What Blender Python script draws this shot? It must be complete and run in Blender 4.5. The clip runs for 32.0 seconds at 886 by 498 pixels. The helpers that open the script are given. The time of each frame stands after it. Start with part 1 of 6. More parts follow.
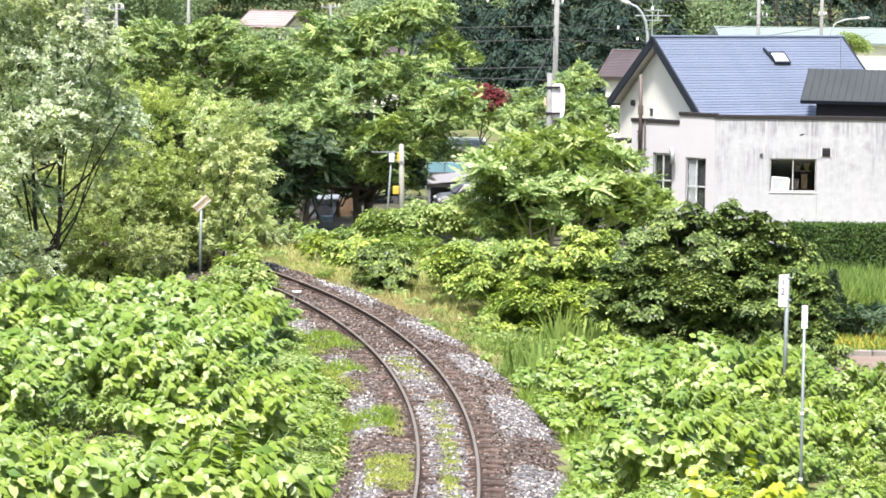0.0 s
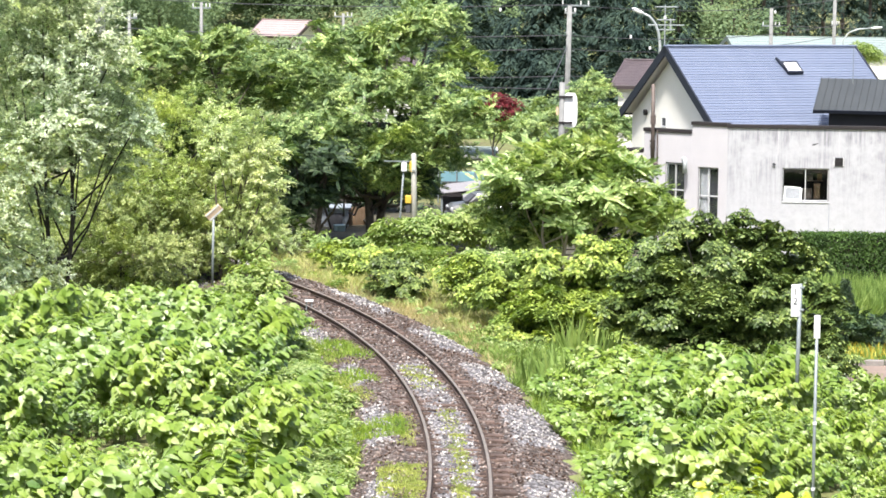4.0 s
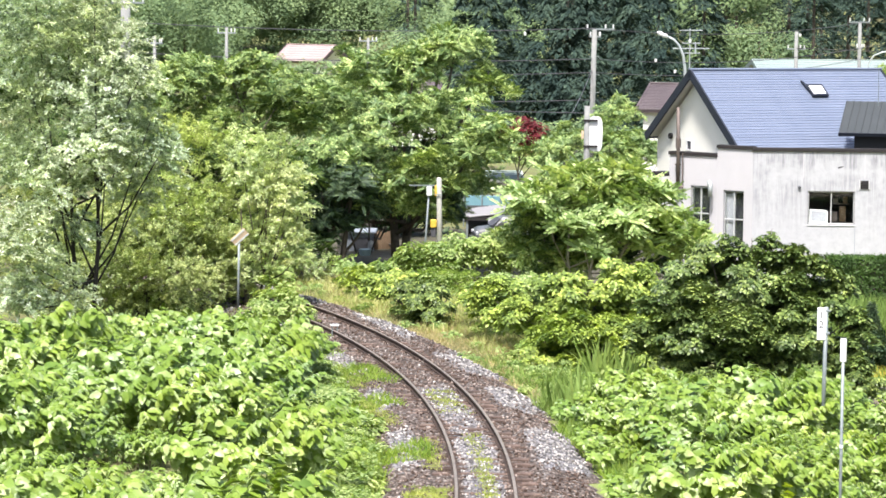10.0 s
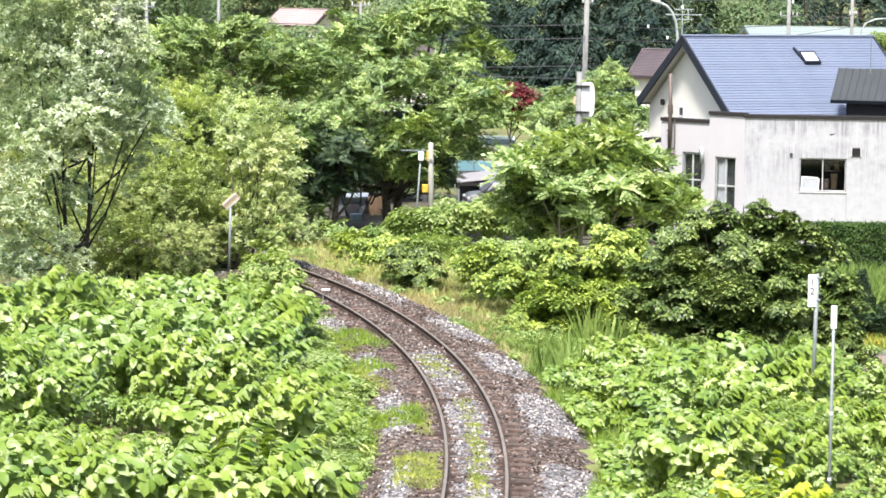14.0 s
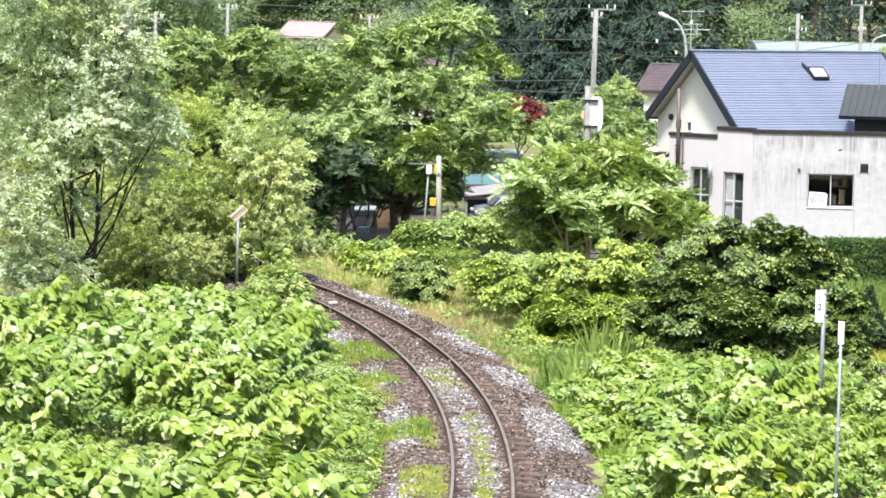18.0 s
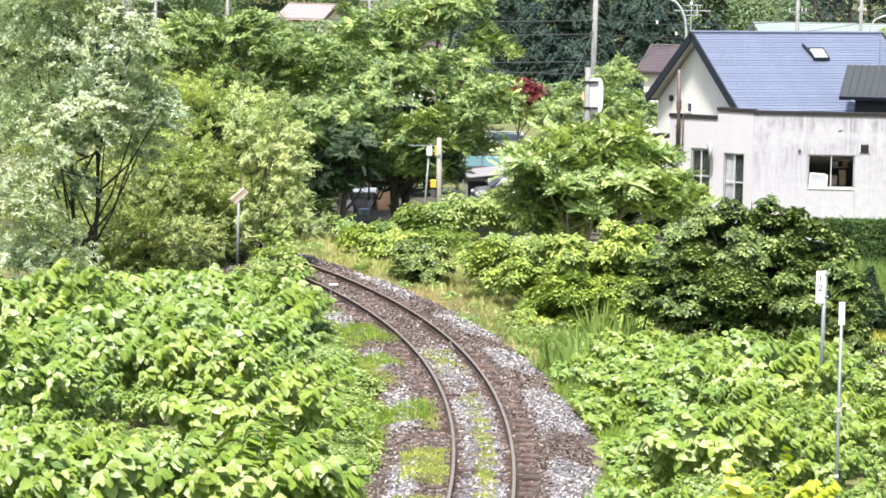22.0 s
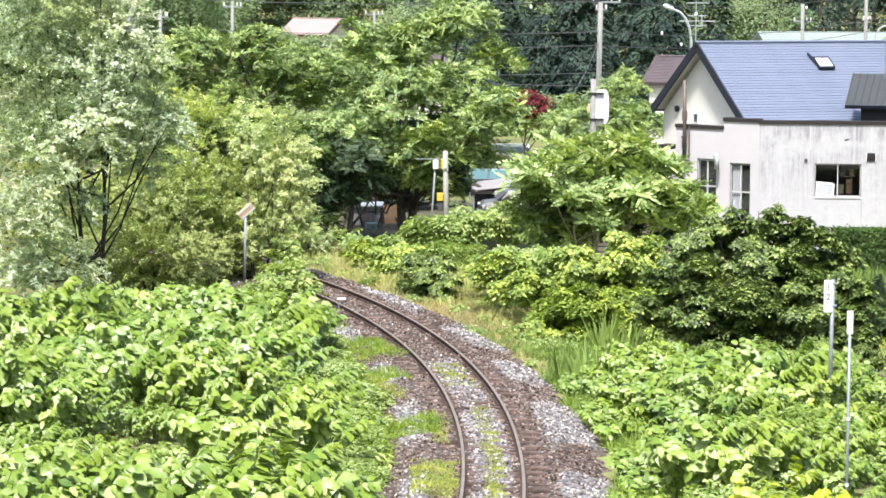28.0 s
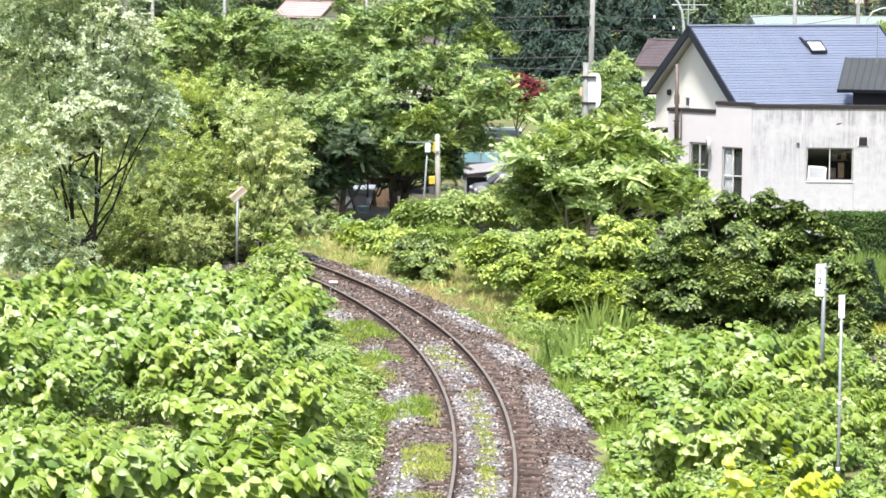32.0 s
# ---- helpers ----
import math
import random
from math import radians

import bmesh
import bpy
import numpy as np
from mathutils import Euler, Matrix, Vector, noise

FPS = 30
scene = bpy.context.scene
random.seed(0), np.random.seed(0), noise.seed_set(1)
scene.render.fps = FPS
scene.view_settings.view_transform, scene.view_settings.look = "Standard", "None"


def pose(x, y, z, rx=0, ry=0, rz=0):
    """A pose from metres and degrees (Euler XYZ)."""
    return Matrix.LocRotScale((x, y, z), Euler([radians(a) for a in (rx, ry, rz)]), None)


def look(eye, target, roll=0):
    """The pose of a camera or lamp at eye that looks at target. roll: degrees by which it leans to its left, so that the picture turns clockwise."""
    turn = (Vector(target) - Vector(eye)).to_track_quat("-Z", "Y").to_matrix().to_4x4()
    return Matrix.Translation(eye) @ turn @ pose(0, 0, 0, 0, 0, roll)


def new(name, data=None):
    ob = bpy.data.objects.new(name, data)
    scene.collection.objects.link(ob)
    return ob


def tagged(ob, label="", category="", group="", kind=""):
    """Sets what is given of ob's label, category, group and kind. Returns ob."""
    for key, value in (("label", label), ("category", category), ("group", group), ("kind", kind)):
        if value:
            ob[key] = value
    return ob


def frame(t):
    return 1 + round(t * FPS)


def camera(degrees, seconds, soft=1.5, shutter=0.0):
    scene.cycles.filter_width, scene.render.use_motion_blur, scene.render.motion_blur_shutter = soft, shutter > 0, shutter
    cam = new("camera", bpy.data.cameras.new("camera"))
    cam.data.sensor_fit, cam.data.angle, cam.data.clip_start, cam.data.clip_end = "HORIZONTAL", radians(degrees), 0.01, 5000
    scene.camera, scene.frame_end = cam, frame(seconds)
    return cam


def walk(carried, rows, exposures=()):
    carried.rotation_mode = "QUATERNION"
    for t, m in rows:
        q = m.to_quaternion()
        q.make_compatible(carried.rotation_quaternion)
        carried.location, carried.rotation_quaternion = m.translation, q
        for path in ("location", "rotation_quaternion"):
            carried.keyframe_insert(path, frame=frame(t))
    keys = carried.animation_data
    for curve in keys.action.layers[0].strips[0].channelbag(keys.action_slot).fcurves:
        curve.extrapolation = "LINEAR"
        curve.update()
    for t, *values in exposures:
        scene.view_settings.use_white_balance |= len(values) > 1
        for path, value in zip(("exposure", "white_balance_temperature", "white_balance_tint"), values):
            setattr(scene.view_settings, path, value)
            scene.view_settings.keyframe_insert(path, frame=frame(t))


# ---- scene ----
# A long lens from a road bridge over a single-track railway: the eye stays in one place and sways with the arm.
EYE = (0.0, 0.0, 9.7)
cam = camera(17.82, 32.0, soft=1.65)
PATH = [
    (0.0, 83.929, 0.635, -0.549), (0.5, 83.952, 0.714, -0.601), (1.0, 83.990, 0.781, -0.495), (1.5, 84.107, 0.705, -0.345), (2.0, 84.209, 0.683, -0.194),
    (2.5, 84.211, 0.719, -0.178), (3.0, 84.175, 0.700, -0.229), (3.5, 84.107, 0.675, -0.308), (5.5, 84.145, 0.749, -0.193), (6.0, 84.136, 0.780, -0.177),
    (6.5, 84.125, 0.747, -0.177), (7.0, 84.141, 0.751, -0.125), (7.5, 84.139, 0.655, -0.072), (8.0, 84.103, 0.658, -0.054), (8.5, 84.178, 0.730, -0.038),
    (9.0, 84.278, 0.650, -0.000), (9.5, 84.450, 0.524, 0.100), (10.0, 84.596, 0.478, 0.226), (10.5, 84.648, 0.347, 0.304), (11.0, 84.596, 0.326, 0.339),
    (11.5, 84.439, 0.333, 0.316), (12.0, 84.246, 0.361, 0.286), (12.5, 84.088, 0.377, 0.250), (13.0, 83.902, 0.428, 0.179), (13.5, 83.837, 0.564, 0.084),
    (14.0, 83.891, 0.783, 0.042), (14.5, 84.034, 0.970, 0.055), (15.0, 84.249, 1.062, 0.114), (15.5, 84.443, 1.078, 0.172), (17.5, 84.342, 1.108, 0.222),
    (18.0, 84.161, 1.100, 0.199), (18.5, 83.983, 1.072, 0.135), (19.0, 83.817, 1.024, 0.083), (19.5, 83.745, 1.053, 0.069), (20.0, 83.733, 1.020, 0.133),
    (20.5, 83.752, 0.987, 0.209), (21.0, 83.755, 0.957, 0.251), (21.5, 83.776, 0.949, 0.240), (22.0, 83.792, 0.966, 0.203), (22.5, 83.780, 1.059, 0.180),
    (23.0, 83.817, 1.064, 0.174), (23.5, 83.880, 1.122, 0.176), (24.0, 83.987, 1.158, 0.138), (24.5, 84.142, 1.138, 0.113), (25.0, 84.327, 1.141, 0.105),
    (25.5, 84.471, 1.035, 0.080), (27.5, 84.227, 0.492, 0.118), (28.0, 84.057, 0.325, 0.355), (28.5, 84.017, 0.238, 0.557), (29.0, 84.068, 0.197, 0.664),
    (29.5, 84.172, 0.265, 0.585), (30.0, 84.193, 0.318, 0.405), (30.5, 84.147, 0.335, 0.212), (31.0, 83.992, 0.416, 0.095), (31.5, 83.836, 0.420, 0.092),
    (32.0, 83.720, 0.442, 0.189),
]
walk(cam, [(t, pose(*EYE) @ pose(0, 0, 0, 0, 0, yaw) @ pose(0, 0, 0, tilt) @ pose(0, 0, 0, 0, 0, roll))
           for t, tilt, roll, yaw in PATH])

# ---- light: bright thin cloud, the sun high behind the bridge ----
SUN_ELEVATION, SUN_AZIMUTH = 63.0, 192.0   # degrees, azimuth clockwise from +y
scene.view_settings.exposure = 0.88
world = bpy.data.worlds.new("sky")
scene.world = world
world.use_nodes = True
wn = world.node_tree.nodes
sky = wn.new("ShaderNodeTexSky")
sky.sky_type = "NISHITA"
sky.sun_disc = False
sky.sun_elevation = radians(SUN_ELEVATION)
sky.sun_rotation = radians(SUN_AZIMUTH)
sky.air_density, sky.dust_density, sky.ozone_density = 1.0, 4.0, 1.0
wn["Background"].inputs["Strength"].default_value = 0.13
world.node_tree.links.new(sky.outputs["Color"], wn["Background"].inputs["Color"])
sun_data = bpy.data.lights.new("sun", "SUN")
sun_data.energy, sun_data.angle, sun_data.color = 5.0, radians(6.0), (1.0, 0.97, 0.94)
sun = new("sun", sun_data)
_a, _e = radians(SUN_AZIMUTH), radians(SUN_ELEVATION)
sun.matrix_world = look((60 * math.sin(_a) * math.cos(_e), 60 * math.cos(_a) * math.cos(_e), 60 * math.sin(_e)), (0, 0, 0))


# ---- materials ----
def nodes_of(name):
    m = bpy.data.materials.new(name)
    m.use_nodes = True
    t = m.node_tree
    return m, t, t.nodes, t.links, t.nodes["Principled BSDF"]


def noise_node(n, l, scale, detail=4.0, rough=0.6, coords=None):
    x = n.new("ShaderNodeTexNoise")
    x.inputs["Scale"].default_value, x.inputs["Detail"].default_value, x.inputs["Roughness"].default_value = scale, detail, rough
    if coords:
        l.new(coords, x.inputs["Vector"])
    return x.outputs["Fac"]


def ramp(n, l, fac, stops):
    r = n.new("ShaderNodeValToRGB")
    e = r.color_ramp.elements
    while len(e) < len(stops):
        e.new(0.5)
    for k, (p, c) in zip(e, stops):
        k.position, k.color = p, (*c, 1)
    l.new(fac, r.inputs["Fac"])
    return r.outputs["Color"]


def mix(n, l, fac, a, b, kind="MIX"):
    x = n.new("ShaderNodeMix")
    x.data_type, x.blend_type = "RGBA", kind
    for socket, v in ((x.inputs["Factor"], fac), (x.inputs["A"], a), (x.inputs["B"], b)):
        if hasattr(v, "links"):
            l.new(v, socket)
        elif isinstance(v, tuple):
            socket.default_value = (*v, 1)
        else:
            socket.default_value = v
    return x.outputs["Result"]


def bump(n, l, fac, p, strength=0.4, distance=0.01):
    b = n.new("ShaderNodeBump")
    b.inputs["Strength"].default_value, b.inputs["Distance"].default_value = strength, distance
    l.new(fac, b.inputs["Height"])
    l.new(b.outputs["Normal"], p.inputs["Normal"])


def surface(name, colours, scale=3.0, rough=0.7, metal=0.0, fine=40.0, bumps=0.3, distance=0.01, each=0.0):
    """Two scales of variation over a few colours, in metres; each: how far one object differs from the next."""
    m, t, n, l, p = nodes_of(name)
    co = n.new("ShaderNodeTexCoord").outputs["Object"]
    big = noise_node(n, l, scale, 5, 0.6, co)
    small = noise_node(n, l, fine, 3, 0.6, co)
    k = len(colours)
    c = ramp(n, l, big, [(0.3 + 0.4 * i / max(1, k - 1), q) for i, q in enumerate(colours)])
    c = mix(n, l, 0.25, c, ramp(n, l, small, [(0.3, (0.35, 0.35, 0.35)), (0.7, (1, 1, 1))]), "MULTIPLY")
    if each:
        r = n.new("ShaderNodeObjectInfo").outputs["Random"]
        c = mix(n, l, 1.0, c, ramp(n, l, r, [(0.0, (1 - each,) * 3), (1.0, (1, 1, 1))]), "MULTIPLY")
    l.new(c, p.inputs["Base Color"])
    p.inputs["Roughness"].default_value, p.inputs["Metallic"].default_value = rough, metal
    bump(n, l, small, p, bumps, distance)
    return m


def leaf_material(name, colours, rough=0.5, through_light=0.35, gloss=0.4, single=False, drift=((0.90, 0.94, 0.93), (1.08, 1.04, 0.97)), patches=(0.9, (0.62, 0.70, 0.62), (1.12, 1.06, 0.92))):
    """Leaves differ one by one, and patch by patch over the plant; light shines through the blade."""
    m, t, n, l, p = nodes_of(name)
    co = n.new("ShaderNodeTexCoord").outputs["Object"]
    isle = n.new("ShaderNodeObjectInfo").outputs["Random"] if single else n.new("ShaderNodeNewGeometry").outputs["Random Per Island"]
    k = len(colours)
    c = ramp(n, l, isle, [(i / max(1, k - 1), q) for i, q in enumerate(colours)])
    patch = noise_node(n, l, patches[0], 3, 0.6, co)
    c = mix(n, l, 1.0, c, ramp(n, l, patch, [(0.3, patches[1]), (0.7, patches[2])]), "MULTIPLY")
    plant = n.new("ShaderNodeObjectInfo").outputs["Random"]
    c = mix(n, l, 1.0, c, ramp(n, l, plant, [(0.0, drift[0]), (1.0, drift[1])]), "MULTIPLY")
    l.new(c, p.inputs["Base Color"])
    p.inputs["Roughness"].default_value = rough
    p.inputs["Specular IOR Level"].default_value = gloss
    tr = n.new("ShaderNodeBsdfTranslucent")
    l.new(mix(n, l, 1.0, c, (1.15, 1.2, 0.55), "MULTIPLY"), tr.inputs["Color"])
    s = n.new("ShaderNodeMixShader")
    s.inputs["Fac"].default_value = through_light
    l.new(p.outputs["BSDF"], s.inputs[1])
    l.new(tr.outputs["BSDF"], s.inputs[2])
    l.new(s.outputs["Shader"], n["Material Output"].inputs["Surface"])
    return m


def ballast_material():
    """Crushed stone seen from afar: cells of stone, grey in drifts and rust-brown between them."""
    m, t, n, l, p = nodes_of("ballast_stone")
    co = n.new("ShaderNodeTexCoord").outputs["Object"]
    vor = n.new("ShaderNodeTexVoronoi")
    vor.inputs["Scale"].default_value = 15.0
    l.new(co, vor.inputs["Vector"])
    sep = n.new("ShaderNodeSeparateColor")
    l.new(vor.outputs["Color"], sep.inputs["Color"])
    drift = n.new("ShaderNodeAttribute")
    drift.attribute_name = "fresh_stone"
    rough_edge = n.new("ShaderNodeMath")
    rough_edge.operation = "MULTIPLY_ADD"
    rough_edge.inputs[1].default_value = 0.7
    l.new(noise_node(n, l, 2.2, 4, 0.65, co), rough_edge.inputs[0])
    l.new(drift.outputs["Fac"], rough_edge.inputs[2])
    drift = rough_edge.outputs["Value"]
    brown = ramp(n, l, sep.outputs["Red"], [(0.0, (0.042, 0.030, 0.025)), (0.5, (0.098, 0.073, 0.061)), (0.8, (0.17, 0.134, 0.118)), (1.0, (0.30, 0.27, 0.25))])
    grey = ramp(n, l, sep.outputs["Red"], [(0.0, (0.10, 0.095, 0.10)), (0.5, (0.20, 0.192, 0.20)), (1.0, (0.33, 0.32, 0.335))])
    c = mix(n, l, ramp(n, l, drift, [(0.70, (0, 0, 0)), (0.95, (1, 1, 1))]), brown, grey)
    # colour darkens towards each cell's rim: shade between the stones, painted in
    gap = ramp(n, l, vor.outputs["Distance"], [(0.35, (1, 1, 1)), (0.75, (0.35, 0.33, 0.32))])
    l.new(mix(n, l, 1.0, c, gap, "MULTIPLY"), p.inputs["Base Color"])
    p.inputs["Roughness"].default_value = 0.95
    inv = n.new("ShaderNodeMath")
    inv.operation = "SUBTRACT"
    inv.inputs[0].default_value = 1.0
    l.new(vor.outputs["Distance"], inv.inputs[1])
    bump(n, l, inv.outputs["Value"], p, 0.9, 0.05)
    return m


LEAF = {
    "knotweed": leaf_material("knotweed_leaf", [(0.129, 0.208, 0.043), (0.176, 0.266, 0.058), (0.209, 0.299, 0.073), (0.251, 0.341, 0.111), (0.367, 0.442, 0.288)], 0.40, 0.25, 0.42, False, ((0.90, 0.95, 0.92), (1.10, 1.05, 0.82)), (0.45, (0.74, 0.84, 0.82), (1.22, 1.14, 0.75))),
    "walnut": leaf_material("walnut_leaf", [(0.100, 0.170, 0.065), (0.180, 0.270, 0.105), (0.44, 0.53, 0.26)], 0.45, 0.24, 0.25, patches=(1.1, (0.5, 0.6, 0.66), (1.65, 1.5, 1.2))),
    "sumac": leaf_material("feathery_tree_leaf", [(0.17, 0.26, 0.09), (0.34, 0.45, 0.18), (0.66, 0.74, 0.42)], 0.42, 0.30, 0.4),
    "willow": leaf_material("silver_willow_leaf", [(0.22, 0.30, 0.19), (0.52, 0.60, 0.48), (0.86, 0.90, 0.86)], 0.4, 0.38, 0.5, patches=(0.8, (0.36, 0.42, 0.36), (1.3, 1.28, 1.25))),
    "willow2": leaf_material("green_willow_leaf", [(0.297, 0.369, 0.165), (0.517, 0.605, 0.286), (0.858, 0.900, 0.638)], 0.45, 0.40, patches=(0.7, (0.66, 0.70, 0.62), (1.25, 1.22, 1.15))),
    "broad": leaf_material("bright_shrub_leaf", [(0.17, 0.26, 0.085), (0.33, 0.435, 0.17), (0.58, 0.655, 0.38)], 0.5, 0.42, 0.25),
    "broad_dark": leaf_material("dark_shrub_leaf", [(0.060, 0.097, 0.030), (0.10, 0.155, 0.045), (0.27, 0.345, 0.11)], 0.42, 0.17, 0.35, patches=(1.6, (0.5, 0.55, 0.6), (1.5, 1.42, 1.25))),
    # darkened copy of the feathery tree leaf, with shade put into the colour
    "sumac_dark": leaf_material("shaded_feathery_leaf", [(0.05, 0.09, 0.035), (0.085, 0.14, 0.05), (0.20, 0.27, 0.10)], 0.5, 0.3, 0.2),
    "feather": leaf_material("feathery_shrub_leaf", [(0.12, 0.18, 0.045), (0.23, 0.31, 0.07), (0.43, 0.54, 0.15)], 0.45, 0.28, 0.3, patches=(1.8, (0.5, 0.6, 0.65), (1.7, 1.55, 1.3))),
    "willow3": leaf_material("pale_willow_leaf", [(0.348, 0.412, 0.232), (0.545, 0.621, 0.394), (0.812, 0.858, 0.673)], 0.45, 0.42),
    # olive leaf kept duller than the willows': canopy shade put into its colour
    "thicket": leaf_material("shade_dulled_thicket_leaf", [(0.22, 0.28, 0.12), (0.33, 0.40, 0.175), (0.58, 0.63, 0.36)], 0.5, 0.34, 0.3),
    # deep green of conifer and garden bush; elsewhere shade painted as dark foliage
    "shade": leaf_material("deep_green_and_shade_leaf", [(0.03, 0.055, 0.038), (0.055, 0.095, 0.06), (0.11, 0.165, 0.085)], 0.5, 0.2, 0.3),
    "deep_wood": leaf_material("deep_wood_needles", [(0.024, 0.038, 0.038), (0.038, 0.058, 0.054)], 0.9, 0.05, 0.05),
    "red": leaf_material("red_maple_leaf", [(0.11, 0.012, 0.022), (0.20, 0.025, 0.04)], 0.5, 0.35),
    "grass": leaf_material("verge_grass", [(0.14, 0.26, 0.04), (0.25, 0.38, 0.06), (0.36, 0.46, 0.09)], 0.6, 0.35),
    "dry": leaf_material("dry_grass", [(0.42, 0.33, 0.19), (0.55, 0.45, 0.29), (0.32, 0.32, 0.13)], 0.7, 0.3),
    "moss": leaf_material("moss_tufts", [(0.28, 0.35, 0.09), (0.38, 0.44, 0.12), (0.46, 0.48, 0.18)], 0.7, 0.3),
    "forest": leaf_material("conifer_needles", [(0.034, 0.056, 0.054), (0.055, 0.086, 0.077), (0.085, 0.125, 0.10)], 0.9, 0.08, 0.05, patches=(0.4, (0.5, 0.55, 0.6), (1.3, 1.25, 1.1))),
    "wood_far": leaf_material("far_broadleaf", [(0.14, 0.21, 0.12), (0.185, 0.26, 0.145), (0.24, 0.32, 0.18)], 0.7, 0.25, 0.1, patches=(0.16, (0.6, 0.65, 0.65), (1.25, 1.2, 1.05))),
    "garden": leaf_material("garden_lawn", [(0.17, 0.26, 0.08), (0.23, 0.33, 0.10), (0.30, 0.39, 0.14)], 0.6, 0.3, 0.1),
    "pale_grass": leaf_material("sunlit_grass", [(0.30, 0.37, 0.13), (0.46, 0.50, 0.23), (0.62, 0.59, 0.36)], 0.6, 0.35, 0.2),
    "hedge": leaf_material("hedge_leaf", [(0.05, 0.095, 0.025), (0.065, 0.12, 0.032), (0.085, 0.15, 0.042)], 0.5, 0.3, 0.2, patches=(1.6, (0.55, 0.6, 0.6), (1.3, 1.25, 1.1))),
    "flower": leaf_material("garden_flowers", [(0.62, 0.42, 0.05), (0.70, 0.55, 0.10), (0.22, 0.33, 0.07), (0.18, 0.28, 0.06)], 0.6, 0.3),
}
SINGLE_LEAF = leaf_material("knotweed_top_leaf", [(0.10, 0.19, 0.042), (0.14, 0.235, 0.05), (0.18, 0.27, 0.08)], 0.5, 0.3, 0.25, True)
BARK = surface("bark", [(0.05, 0.04, 0.03), (0.12, 0.10, 0.08)], 6, 0.9, 0, 60, 0.6, 0.02)
DARK_BARK = surface("dark_willow_bark", [(0.014, 0.012, 0.010), (0.04, 0.034, 0.028)], 6, 0.9, 0, 60, 0.6, 0.02)
PALE_BARK = surface("pale_bark", [(0.22, 0.19, 0.15), (0.34, 0.31, 0.27)], 6, 0.9, 0, 60, 0.5, 0.02)
STALK = surface("green_stalk", [(0.16, 0.24, 0.07), (0.26, 0.34, 0.10)], 6, 0.7)
SOIL = surface("soil_and_weeds", [(0.10, 0.08, 0.045), (0.14, 0.15, 0.05), (0.19, 0.23, 0.07)], 0.25, 0.95, 0, 9, 0.8, 0.05)
BALLAST = ballast_material()
STONE = leaf_material("crushed_stone", [(0.10, 0.095, 0.10), (0.22, 0.21, 0.215), (0.34, 0.325, 0.33), (0.60, 0.58, 0.57)], 0.9, 0.0, 0.2, patches=(0.8, (0.8, 0.78, 0.78), (1.1, 1.1, 1.1)))
RUST_STONE = leaf_material("rust_stained_stone", [(0.045, 0.032, 0.027), (0.10, 0.075, 0.065), (0.155, 0.122, 0.109), (0.34, 0.30, 0.285)], 0.95, 0.0, 0.1, patches=(0.8, (0.75, 0.7, 0.68), (1.15, 1.1, 1.1)))
TIMBER = surface("weathered_sleeper", [(0.085, 0.055, 0.044), (0.21, 0.145, 0.118)], 3, 0.9, 0, 50, 0.6, 0.01, 0.6)
RUST = surface("rusty_steel", [(0.035, 0.022, 0.018), (0.075, 0.048, 0.038)], 4, 0.85, 0.2, 60, 0.4, 0.004)
RAILHEAD = surface("worn_railhead", [(0.21, 0.172, 0.142), (0.32, 0.272, 0.228)], 3, 0.45, 0.35, 60, 0.1, 0.002)
GALV = surface("galvanised_steel", [(0.20, 0.23, 0.235), (0.28, 0.31, 0.315)], 5, 0.55, 0.3, 60, 0.1, 0.002)
LIGHT_STEEL = surface("light_galvanised_steel", [(0.42, 0.46, 0.47), (0.52, 0.55, 0.56)], 5, 0.5, 0.4, 60, 0.1, 0.002)
CONCRETE_POLE = surface("pole_concrete", [(0.19, 0.195, 0.19), (0.27, 0.272, 0.265)], 3, 0.85, 0, 40, 0.2, 0.005)
WHITE_SIGN = surface("white_sign_paint", [(0.78, 0.79, 0.80), (0.84, 0.84, 0.84)], 6, 0.5, 0, 60, 0.05, 0.002)
DARK_INK = surface("dark_sign_paint", [(0.05, 0.05, 0.06), (0.08, 0.08, 0.09)], 6, 0.6, 0, 60, 0.05, 0.002)


# ---- small kit for meshes ----
RNG = np.random.default_rng(7)


def link(name, mesh, material, parent=None, label=""):
    ob = new(name, mesh)
    if material is not None and not mesh.materials:
        mesh.materials.append(material)
    if parent is not None:
        ob.parent = parent
    if label:
        ob["label"] = label
    return ob


def part(name, bm, material, parent=None, label="", smooth=False):
    """One bmesh as one mesh object under a thing or a part."""
    me = bpy.data.meshes.new(name)
    bmesh.ops.recalc_face_normals(bm, faces=bm.faces)
    bm.to_mesh(me)
    bm.free()
    if smooth:
        me.polygons.foreach_set("use_smooth", [True] * len(me.polygons))
    return link(name, me, material, parent, label)


def empty(name, x, y, z, turn=0.0):
    ob = new(name)
    ob.empty_display_size = 0.2
    ob.matrix_basis = pose(x, y, z, 0, 0, turn)
    return ob


def box(bm, lo, hi, bevel=0.0, m=None):
    r = bmesh.ops.create_cube(bm, size=1.0)
    mid = [(a + b) / 2 for a, b in zip(lo, hi)]
    mat = Matrix.Translation(mid) @ Matrix.Diagonal([abs(b - a) for a, b in zip(lo, hi)] + [1])
    bmesh.ops.transform(bm, matrix=mat, verts=r["verts"])
    if bevel:
        ed = list({e for v in r["verts"] for e in v.link_edges})
        out = bmesh.ops.bevel(bm, geom=ed, offset=bevel, segments=1, affect="EDGES")
        vs = list({v for f in out["faces"] for v in f.verts} | {v for v in r["verts"] if v.is_valid})
    else:
        vs = r["verts"]
    if m is not None:
        bmesh.ops.transform(bm, matrix=m, verts=vs)
    return bm


